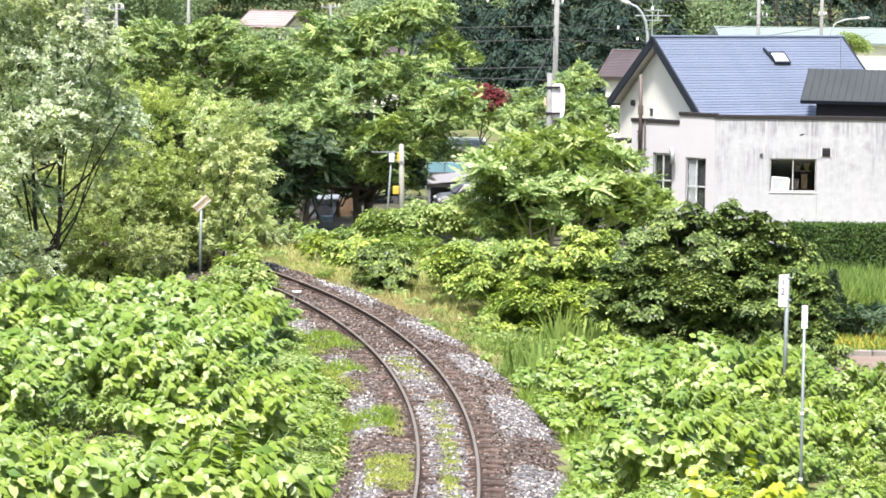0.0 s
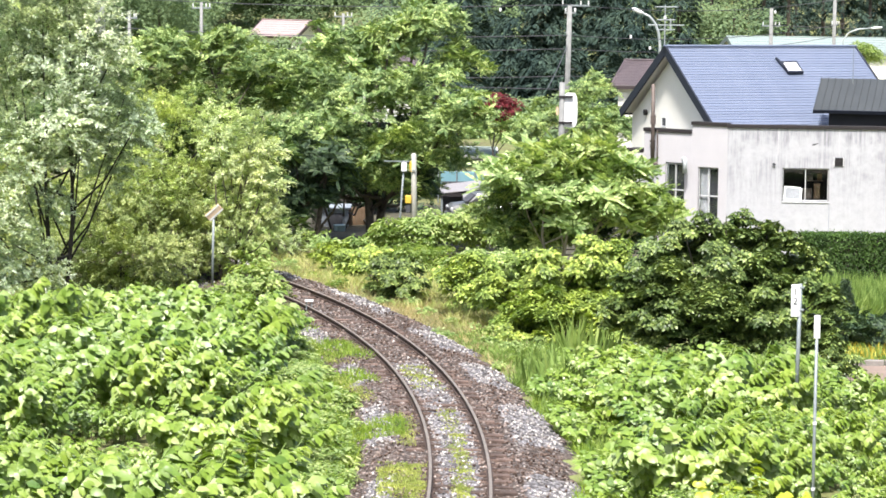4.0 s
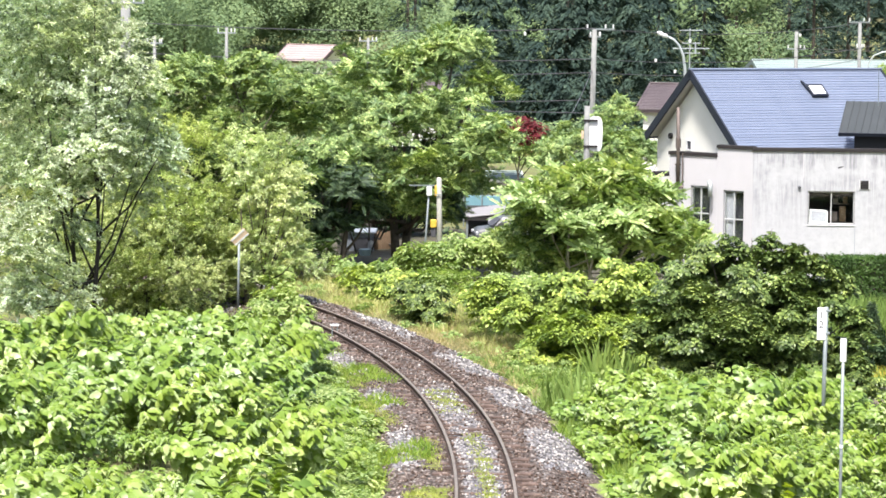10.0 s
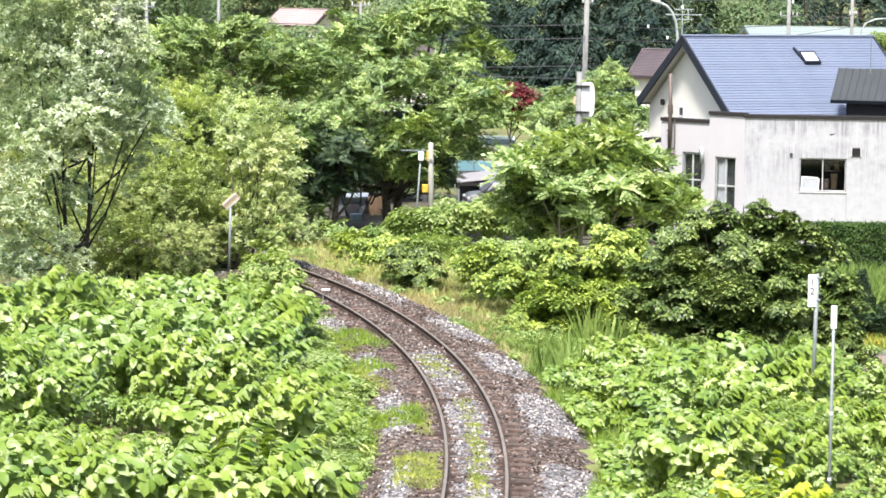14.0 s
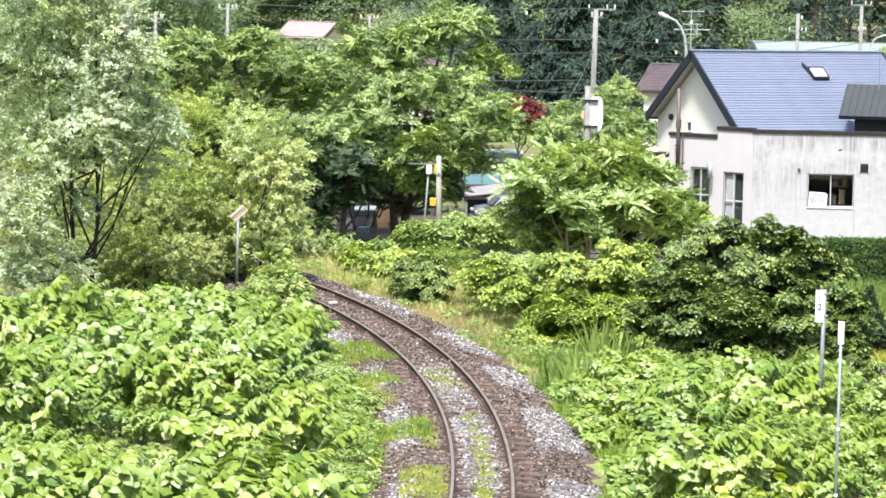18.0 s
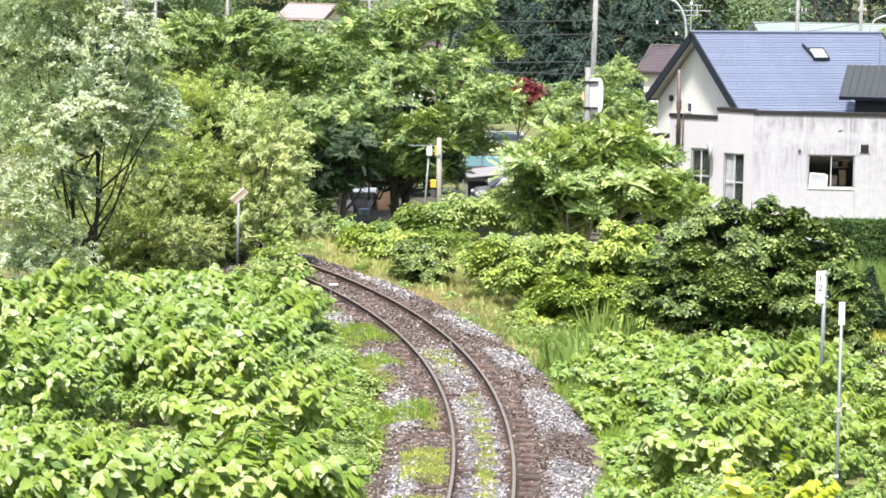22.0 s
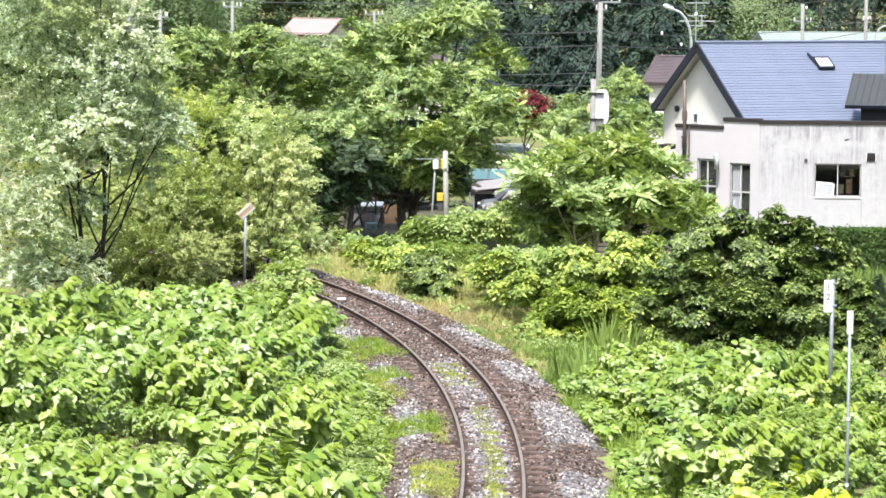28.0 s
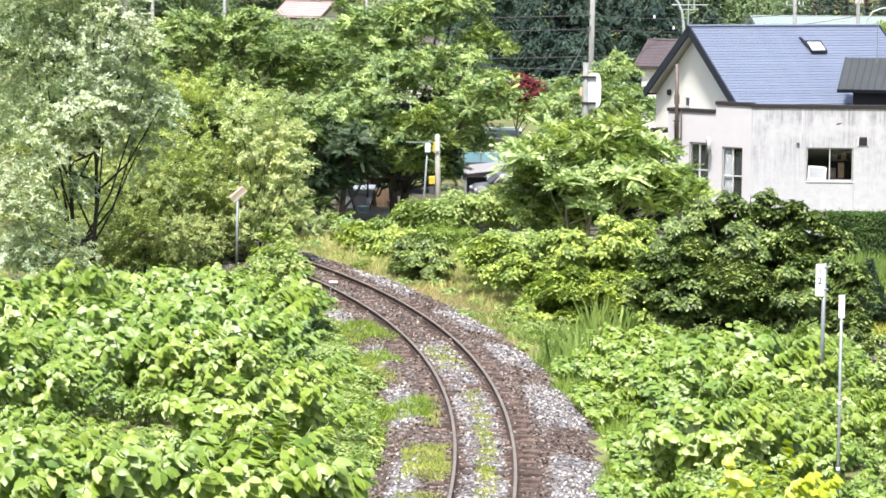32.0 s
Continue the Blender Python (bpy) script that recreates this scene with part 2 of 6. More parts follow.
def boxed(lo, hi, bevel=0.0, m=None):
    return box(bmesh.new(), lo, hi, bevel, m)


def tube(bm, pts, radii, sides=8):
    """A round, tapered tube along a line of points."""
    pts = [Vector(p) for p in pts]
    rings = []
    for i, p in enumerate(pts):
        d = (pts[min(i + 1, len(pts) - 1)] - pts[max(i - 1, 0)]).normalized()
        a = d.cross(Vector((0.3, 0.9, 0.1))).normalized()
        b = d.cross(a)
        rings.append([bm.verts.new(p + radii[i] * (a * math.cos(2 * math.pi * k / sides) + b * math.sin(2 * math.pi * k / sides))) for k in range(sides)])
    for r, s in zip(rings, rings[1:]):
        for k in range(sides):
            bm.faces.new((r[k], r[(k + 1) % sides], s[(k + 1) % sides], s[k]))
    bm.faces.new(rings[0][::-1])
    bm.faces.new(rings[-1])
    return bm


def prism(bm, outline, lo, hi, m):
    """An outline of (a, b) pulled from lo to hi: m takes (a, b, depth) to the thing's space."""
    rows = [[bm.verts.new(m @ Vector((a, b, w))) for a, b in outline] for w in (lo, hi)]
    n = len(outline)
    bm.faces.new(rows[0][::-1])
    bm.faces.new(rows[1])
    for i in range(n):
        bm.faces.new((rows[0][i], rows[0][(i + 1) % n], rows[1][(i + 1) % n], rows[1][i]))
    return bm


UPRIGHT = Matrix(((1, 0, 0, 0), (0, 0, 1, 0), (0, 1, 0, 0), (0, 0, 0, 1)))   # a: x, b: z, depth: y
SIDEWAYS = Matrix(((0, 0, 1, 0), (1, 0, 0, 0), (0, 1, 0, 0), (0, 0, 0, 1)))  # a: y, b: z, depth: x


def mesh_np(name, verts, tris):
    me = bpy.data.meshes.new(name)
    v, f = np.asarray(verts, np.float32), np.asarray(tris, np.int32)
    me.vertices.add(len(v))
    me.vertices.foreach_set("co", v.ravel())
    k = f.shape[1]
    me.loops.add(f.size)
    me.loops.foreach_set("vertex_index", f.ravel())
    me.polygons.add(len(f))
    me.polygons.foreach_set("loop_start", np.arange(0, f.size, k, dtype=np.int32))
    me.update(calc_edges=True)
    me.validate()
    return me


# leaf blades: x along the blade, y across, z its face; folded at the midrib
BROAD_V = np.array([(0, 0, 0), (0.5, 0, 0.0), (1, 0, -0.17), (0.30, 0.33, 0.05), (0.30, -0.33, 0.05), (0.72, 0.26, -0.04), (0.72, -0.26, -0.04)])
BROAD_F = np.array([(0, 1, 3), (0, 4, 1), (1, 5, 3), (1, 2, 5), (1, 4, 6), (1, 6, 2)])
SMALL_V = np.array([(0, 0, 0), (0.5, 0.26, 0.06), (1, 0, -0.1), (0.5, -0.26, 0.06)])
SMALL_F = np.array([(0, 2, 1), (0, 3, 2)])
NARROW_V = SMALL_V * np.array((1, 0.5, 1))
BLADE_V = np.array([(0, -0.02, 0), (0, 0.02, 0), (0.55, 0.014, 0.05), (0.55, -0.014, 0.05), (1, 0, -0.08)])
BLADE_F = np.array([(0, 2, 1), (0, 3, 2), (3, 4, 2)])


def frond():
    """A pinnate leaf: pairs of leaflets along a drooping stalk."""
    vs, fs = [], []
    for i in range(6):
        s = 0.18 + 0.145 * i
        zz = -0.5 * s * s
        for side in ((1, -1) if i < 5 else (0,)):
            ang = radians(62) * side
            size = 0.28 * (1 - 0.25 * abs(i - 2.5) / 3)
            c, k = math.cos(ang), math.sin(ang)
            v = SMALL_V * np.array((1.1, 1.75, 1)) * size
            vs.append(np.c_[s + c * v[:, 0] - k * v[:, 1], k * v[:, 0] + c * v[:, 1], zz + v[:, 2] - 0.25 * np.hypot(v[:, 0], 0)])
            fs.append(SMALL_F + 4 * len(fs))
    return np.concatenate(vs), np.concatenate(fs)


FROND_V, FROND_F = frond()


def unit(a):
    return a / np.maximum(1e-6, np.linalg.norm(a, axis=1, keepdims=True))


def scatter(tv, tf, at, face, along, size):
    """Copies of one blade: at its foot, with its face and its direction, and its length."""
    x = unit(along - face * (along * face).sum(1, keepdims=True))
    y = np.cross(face, x)
    r = np.stack((x, y, face), 2) * size[:, None, None]
    v = np.einsum("nij,kj->nki", r, tv) + at[:, None, :]
    f = tf[None] + (np.arange(len(at)) * len(tv))[:, None, None]
    return v.reshape(-1, 3), f.reshape(-1, tf.shape[1])


def joined(pieces):
    vs, fs, k = [], [], 0
    for v, f in pieces:
        vs.append(v)
        fs.append(f + k)
        k += len(v)
    return np.concatenate(vs), np.concatenate(fs)


OVAL_V = BROAD_V * np.array((1, 0.85, 1))
BLADES = {"walnut": (FROND_V, FROND_F, 0.38, 1.25), "willow": (NARROW_V * (1, 1.3, 1), SMALL_F, 0.125, 1.4), "willow2": (NARROW_V * (1, 1.3, 1), SMALL_F, 0.115, 1.3), "willow3": (NARROW_V * (1, 1.3, 1), SMALL_F, 0.12, 1.4),
          "thicket": (NARROW_V * (1, 1.5, 1), SMALL_F, 0.105, 1.5), "broad": (SMALL_V, SMALL_F, 0.15, 1.5), "broad_dark": (OVAL_V, BROAD_F, 0.105, 2.9), "feather": (OVAL_V, BROAD_F, 0.115, 2.3), "sumac_dark": (FROND_V, FROND_F, 0.55, 0.6),
          "sumac": (FROND_V, FROND_F, 0.68, 0.72), "red": (SMALL_V, SMALL_F, 0.16, 1.5), "shade": (FROND_V, FROND_F, 0.42, 1.0)}
CLUMPS = {}


def shelves(r, count, low, high):
    """Flattened, drooping tiers of foliage inside a clump: their middles and radii."""
    d = unit(RNG.normal(size=(count, 3)) + (0, 0, 0.2))
    mid = d * (r * (0.25 + 0.62 * RNG.random(count) ** 0.7))[:, None] * (1, 1, 0.85)
    return mid, r * RNG.uniform(low, high, count)


def on_shelf(mid, rho, pick):
    """Places on the tiers: each bows down towards its rim. Returns places, outward directions and how near the rim."""
    n = len(pick)
    u = RNG.random(n) ** 0.6
    a = RNG.uniform(0, 2 * math.pi, n)
    out = np.c_[np.cos(a), np.sin(a), np.zeros(n)]
    at = mid[pick] + out * (rho[pick] * u)[:, None]
    at[:, 2] += rho[pick] * (0.10 * RNG.normal(size=n) - 0.55 * u ** 2)
    return at, out, u


def rosettes(r, size, crowd):
    """Tips of boughs in tiers, each with a whorl of drooping pinnate leaves."""
    tips = int(46 * crowd * r * r) + 10
    mid, rho = shelves(r, max(5, int(9 * r * r) + 4), 0.3, 0.6)
    pick = RNG.integers(0, len(mid), tips)
    heart, away, u = on_shelf(mid, rho, pick)
    k = 7
    up = unit(away * 0.45 * u[:, None] + (0, 0, 1.0) + RNG.normal(size=(tips, 3)) * 0.27)
    side = unit(np.cross(up, RNG.normal(size=(tips, 3))))
    fwd = np.cross(up, side)
    a = np.arange(k)[None] * 2 * math.pi / k + RNG.uniform(0, 6, (tips, 1)) + RNG.normal(size=(tips, k)) * 0.25
    out = np.cos(a)[..., None] * side[:, None] + np.sin(a)[..., None] * fwd[:, None]
    rise = (0.05 + 0.45 * RNG.random((tips, k)))[..., None]
    along = (out + up[:, None] * rise).reshape(-1, 3)
    face = unit(up[:, None] - 0.5 * out * rise + (0, -0.28, 0) + RNG.normal(size=(tips, k, 3)) * 0.2).reshape(-1, 3)
    at = np.repeat(heart, k, 0)
    return at, face, along, size * (0.6 + 0.6 * RNG.random(tips * k))


def plumes(r, size, crowd):
    """Willow twigs: brushes of narrow leaves that fan up and out, and nod at their tips."""
    twigs = max(14, int(60 * crowd * r * r))
    k = 38
    root = unit(RNG.normal(size=(twigs, 3))) * (r * 0.75 * RNG.random(twigs) ** 0.5)[:, None]
    d = unit(root * 0.9 / r + RNG.normal(size=(twigs, 3)) * 0.35 + (0.12, -0.1, 0.55))
    length = r * RNG.uniform(0.35, 0.75, twigs)
    s = np.sort(RNG.random((twigs, k)), 1) ** 0.8
    nod = np.array((0.25, 0, -0.5)) * (length[:, None] * s ** 2)[..., None]
    at = (root[:, None] + d[:, None] * (length[:, None] * s)[..., None] + nod).reshape(-1, 3)
    n = len(at)
    dd = np.repeat(d, k, 0)
    at = at + RNG.normal(size=(n, 3)) * 0.022
    along = dd * 0.8 + unit(RNG.normal(size=(n, 3))) * 0.75 + (0.2, 0, -0.15)
    face = unit(dd * 0.2 + (0, -0.35, 0.8) + RNG.normal(size=(n, 3)) * 0.45)
    return at, face, along, size * (0.6 + 0.6 * RNG.random(n))


def clump_mesh(kind, r, variant):
    """Foliage round the heart of a clump, in plumes, whorls or tiers, with gaps between them."""
    key = (kind, r, variant)
    if key in CLUMPS:
        return CLUMPS[key]
    tv, tf, size, cover = BLADES[kind]
    if tv is FROND_V:
        at, face, along, sizes = rosettes(r, size, cover)
    elif "willow" in kind or kind == "thicket":
        at, face, along, sizes = plumes(r, size, cover)
    else:
        mid, rho = shelves(r, int(10 + 26 * r * r), 0.24, 0.46)
        n = int(cover * (math.pi * rho ** 2).sum() / (0.3 * size * size))
        pick = RNG.choice(len(mid), n, p=rho ** 2 / (rho ** 2).sum())
        at, out, u = on_shelf(mid, rho, pick)
        face = unit(out * (0.45 * u)[:, None] + (0, -0.3, 0.9) + RNG.normal(size=(n, 3)) * 0.25)
        along = out * 0.7 + RNG.normal(size=(n, 3)) * 0.45 + (0.2, 0, -0.15)
        sizes = size * (0.65 + 0.6 * RNG.random(n))
    v, f = scatter(tv, tf, at, face, along, sizes)
    CLUMPS[key] = mesh_np(kind + "_foliage", v, f)
    CLUMPS[key].materials.append(LEAF[kind])
    return CLUMPS[key]


SWAYING = []   # (object, its rest pose, swing in degrees, shift in metres, period in seconds)
SIZES = (0.35, 0.5, 0.7, 0.95, 1.2, 1.5, 1.8)


def tree(name, at, ground_z, clumps, kind, label, category, bark=BARK, trunk_r=0.14, stems=1, swing=2.0, shift=0.04, group="", reach=1.2):
    """A tapered trunk with limbs to clumps of foliage (each dx, dy, z, radius from the foot)."""
    thing = empty(name, at[0], at[1], ground_z)
    heart = np.mean([c[:3] for c in clumps], axis=0)
    rnd = random.Random(name)
    tops = []
    for k in range(stems):
        off = (0 if stems == 1 else (k - (stems - 1) / 2) * 0.35)
        top = Vector((heart[0] * 0.6 + off * 2.2, heart[1] * 0.6, max(0.4, (heart[2] - ground_z) * 1.05)))
        foot = Vector((off * 0.6, 0.15 * (k % 2), -0.1))
        bend = foot.lerp(top, 0.5) + Vector((rnd.uniform(-0.2, 0.2), rnd.uniform(-0.2, 0.2), 0))
        part("trunk", tube(bmesh.new(), [foot, foot.lerp(bend, 0.5), bend, top], [trunk_r, trunk_r * 0.8, trunk_r * 0.65, trunk_r * 0.35], 9), bark, thing, smooth=True)
        tops.append((foot, bend, top))
    for i, (dx, dy, z, r) in enumerate(clumps):
        c = Vector((dx, dy, z - ground_z))
        foot, bend, top = tops[i % stems]
        s = rnd.uniform(0.25, 0.8)
        start = foot.lerp(bend, 2 * s) if s < 0.5 else bend.lerp(top, 2 * s - 1)
        if start.z > c.z:
            start = foot.lerp(bend, rnd.uniform(0.5, 0.9))
        mid = start.lerp(c, 0.5) + Vector((0, 0, -0.12 * (c - start).length))
        part("limb", tube(bmesh.new(), [start, mid, c, c + (c - mid) * 0.15], [trunk_r * 0.42, trunk_r * 0.3, trunk_r * 0.2, trunk_r * 0.08], 6), bark, thing, smooth=True)
        rr = min(SIZES, key=lambda q: abs(q - r * reach))
        f = link("foliage", clump_mesh(kind, rr, i % 3), None, thing)
        f.matrix_basis = pose(*c, 0, 0, rnd.uniform(0, 360)) @ Matrix.Diagonal((r * reach / rr,) * 3 + (1,))
        if swing:
            SWAYING.append((f, f.matrix_basis.copy(), swing, shift, rnd.uniform(1.7, 3.2)))
    return tagged(thing, label, category, group)


# ---- the railway's line: a straight that tightens into a left-hand curve ----
def line_points():
    ds, x, y, th, out = 0.25, 0.527, 48.0, -0.0473, []
    back = [(x - 0.0473 * -k * ds * -1, y - k * ds, th) for k in range(120, 0, -1)]
    for k in range(320):
        s = k * ds
        th += ds * (0.00844 + (0.01432 - 0.00844) * min(1.0, s / 35.6))
        x, y = x - math.sin(th) * ds, y + math.cos(th) * ds
        out.append((x, y, th))
    return back + out


LINE = np.array(line_points())
STEP, START = 0.25, 30.0    # the line starts 30 m before its zero point at y = 48


def on_line(s, offset=0.0, z=0.0):
    """A place s metres along the line from its zero point, offset to its right."""
    f = (s + START) / STEP
    i = max(0, min(len(LINE) - 2, int(f)))
    x, y, th = LINE[i] * (1 - (f - i)) + LINE[i + 1] * (f - i)
    return Vector((x + math.cos(th) * offset, y + math.sin(th) * offset, z)), th


def line_offset(x, y):
    """How far right of the line the places lie."""
    px, py = np.asarray(x, float).ravel(), np.asarray(y, float).ravel()
    sub = LINE[::4]
    d2 = (px[:, None] - sub[None, :, 0]) ** 2 + (py[:, None] - sub[None, :, 1]) ** 2
    i = d2.argmin(1)
    q = sub[i]
    return ((px - q[:, 0]) * np.cos(q[:, 2]) + (py - q[:, 1]) * np.sin(q[:, 2])).reshape(np.shape(x))


def ground_z(x, y):
    """The lie of the land: level by the line, a little lower on the garden side, a wooded hill far behind."""
    x, y = np.asarray(x, float), np.asarray(y, float)
    z = -0.48 + 0.05 * np.sin(x * 0.7 + 1.3 * np.sin(y * 0.23)) + 0.04 * np.sin(y * 0.9 + x * 0.4)
    z = z - 0.35 * np.clip((x - 3) / 6, 0, 1) * np.clip((y - 66) / 8, 0, 1)
    z = z - 0.55 * np.clip((y - 90) / 14, 0, 1)
    return z + 14 * np.clip((y - 215) / 160, 0, 1) ** 1.3


def axis(lo, hi, fine_lo, fine_hi, fine, coarse):
    return np.unique(np.concatenate((np.arange(lo, fine_lo, coarse), np.arange(fine_lo, fine_hi, fine), np.arange(fine_hi, hi + 1, coarse))))


def sheet(name, xs, ys, zf, material):
    gx, gy = np.meshgrid(xs, ys)
    v = np.stack((gx, gy, zf(gx, gy)), 2).reshape(-1, 3)
    w = len(xs)
    i = (np.arange(len(ys) - 1)[:, None] * w + np.arange(w - 1)[None]).ravel()
    me = mesh_np(name, v, np.stack((i, i + 1, i + w + 1, i + w), 1))
    me.polygons.foreach_set("use_smooth", [True] * len(me.polygons))
    return link(name, me, material)


ground = tagged(sheet("ground", axis(-1200, 1200, -24, 30, 0.5, 25), axis(-600, 1800, 36, 120, 0.5, 20), ground_z, SOIL),
                "weedy earth with grass along the railway", "ground", kind="structure")


# ballast: a low bank of stone with a flat top and sloping shoulders
def ballast_height(o, s):
    n = 0.035 * np.sin(3.1 * s + 2 * np.sin(o * 2.3)) + 0.03 * np.sin(7.7 * s + o * 5) + 0.025 * np.sin(1.3 * s + o)
    a = np.abs(o)
    bare = np.clip((a - 0.28) / 0.08, 0, 1) * np.clip((1.15 - a) / 0.15, 0, 1)
    bare = bare * np.where(o > 0.56, 0.95, np.where(o < -0.56, 0.45, 0.5)) * (0.75 + 0.25 * np.sin(1.9 * s + 3 * np.sin(0.8 * s)))
    top = -0.128 + n * (1 - 0.6 * bare) - 0.064 * bare
    return top - 0.42 * np.clip((np.abs(o) - 1.35) / 1.3, 0, 1) ** 1.2


TAMPED = ((-2.5, 1.2), (6.6, 1.7), (15.2, 1.4), (21.2, 1.3), (28.0, 1.3), (36.5, 1.4), (46.0, 1.5))   # where old brown stone crosses the bed: place, half width


def fresh_stone(s, o):
    """1 where clean grey stone was tipped, 0 where the old brown bed shows."""
    s, o = np.asarray(s, float), np.asarray(o, float)
    w = s + 0.5 * np.sin(2.1 * o) + 0.25 * np.sin(5 * s)
    far = np.min([np.abs(w - a) - b for a, b in TAMPED], axis=0)
    heap = np.clip(0.5 + far / 0.7, 0, 1)
    a = np.abs(o)
    side = np.clip((a - 1.05) / 0.35, 0, 1) * np.clip((2.5 - a) / 0.4, 0, 1)
    side = side * np.where(o > 0, 1.0, np.clip((1.9 - a) / 0.3, 0.15, 1))
    middle = 0.95 * np.clip((0.50 - a) / 0.12, 0, 1) * np.clip((22 - s) / 4, 0.25, 1)
    return np.maximum(side * heap, middle * (0.8 + 0.2 * np.sin(0.7 * s + 1.0)))


def ballast_bed():
    ss, oo = np.arange(-20, 62, 0.2), np.linspace(-2.75, 2.75, 45)
    v = np.array([(*on_line(s, o)[0][:2], float(ballast_height(o, s))) for s in ss for o in oo])
    w = len(oo)
    i = (np.arange(len(ss) - 1)[:, None] * w + np.arange(w - 1)[None]).ravel()
    me = mesh_np("ballast_bed", v, np.stack((i, i + 1, i + w + 1, i + w), 1))
    gs, go = np.meshgrid(ss, oo, indexing="ij")
    me.attributes.new("fresh_stone", "FLOAT", "POINT").data.foreach_set("value", fresh_stone(gs, go).astype(np.float32).ravel())
    return tagged(link("ballast_bed", me, BALLAST), "grey and rust-brown crushed stone ballast under the track", "ballast", kind="structure")


ballast_bed()

ICO = bmesh.new()
bmesh.ops.create_icosphere(ICO, subdivisions=1, radius=1.0)
ICO_V = np.array([v.co[:] for v in ICO.verts])
ICO_F = np.array([[v.index for v in f.verts] for f in ICO.faces])
ICO.free()


def stones(name, n, where, material, label, size=(0.02, 0.045)):
    """Loose stones on the ballast; where(s, o) says how likely one lies there."""
    s, o = RNG.uniform(-4, 50, n * 3), RNG.uniform(-2.3, 2.5, n * 3)
    keep = RNG.random(n * 3) < where(s, o)
    s, o = s[keep][:n], o[keep][:n]
    at = np.array([(*on_line(a, b)[0][:2], float(ballast_height(b, a)) + 0.012) for a, b in zip(s, o)])
    k = len(at)
    face, along = unit(RNG.normal(size=(k, 3))), RNG.normal(size=(k, 3))
    tv = ICO_V * np.array((1, 0.8, 0.6))
    v, f = scatter(tv, ICO_F, at, face, along, RNG.uniform(*size, k))
    v = v + RNG.normal(size=v.shape) * 0.006
    return tagged(link(name, mesh_np(name, v, f), material), label, "ballast", kind="stuff")


def grey_places(s, o):
    return fresh_stone(s, o) ** 2 + 0.006


def brown_places(s, o):
    # more rust-stained stones by the rails; the dark band includes the rails' shadow
    near = np.abs(np.abs(o) - 0.57) < 0.24
    return np.clip(1.0 - fresh_stone(s, o) + 0.4 * near, 0.1, 1.0) * (np.abs(o) < 2.2)


stones("ballast_stones", 9000, grey_places, STONE, "loose light grey crushed stones beside the rails")
stones("rusty_stones", 9000, brown_places, RUST_STONE, "rust-stained brown stones between the sleepers")

# ---- track ----
SLEEPER = boxed((-1.02, -0.105, -0.14), (1.02, 0.105, 0), 0.012)
SLEEPER_MESH = bpy.data.meshes.new("sleeper")
SLEEPER.to_mesh(SLEEPER_MESH)
SLEEPER.free()
SLEEPER_MESH.materials.append(TIMBER)
PLATE = boxed((-0.13, -0.075, 0), (0.13, 0.075, 0.016), 0.004)
PLATE_MESH = bpy.data.meshes.new("tie_plate")
PLATE.to_mesh(PLATE_MESH)
PLATE.free()
PLATE_MESH.materials.append(RUST)
rnd = random.Random(3)
for k in range(118):
    s = -8 + 0.57 * k
    p, th = on_line(s, rnd.uniform(-0.06, 0.06), -0.136)
    sl = link("sleeper", SLEEPER_MESH, None)
    sl.matrix_basis = pose(*p, rnd.uniform(-1.5, 1.5), rnd.uniform(-0.6, 0.6), math.degrees(th) + rnd.uniform(-2.0, 2.0))
    tagged(sl, "weathered brown timber sleeper half sunk in ballast", "sleeper", "sleepers of the track")
    for side in (-0.565, 0.565):
        link("tie_plate", PLATE_MESH, None, sl).matrix_basis = pose(side, 0, 0.0)

RAIL_PROFILE = [(-0.064, -0.125), (0.064, -0.125), (0.064, -0.110), (0.012, -0.100), (0.010, -0.048), (0.036, -0.036), (0.036, -0.006),
                (0.030, -0.0015), (-0.030, -0.0015), (-0.036, -0.006), (-0.036, -0.036), (-0.010, -0.048), (-0.012, -0.100), (-0.064, -0.110)]


def swept(profile, s0, s1, offset, ds=0.5):
    bm = bmesh.new()
    n = max(2, int((s1 - s0) / ds) + 1)
    rings = []
    for i in range(n):
        s = s0 + (s1 - s0) * i / (n - 1)
        rings.append([bm.verts.new(on_line(s, offset + a, b)[0]) for a, b in profile])
    k = len(profile)
    for r, q in zip(rings, rings[1:]):
        for i in range(k):
            bm.faces.new((r[i], r[(i + 1) % k], q[(i + 1) % k], q[i]))
    bm.faces.new(rings[0][::-1])
    bm.faces.new(rings[-1])
    return bm


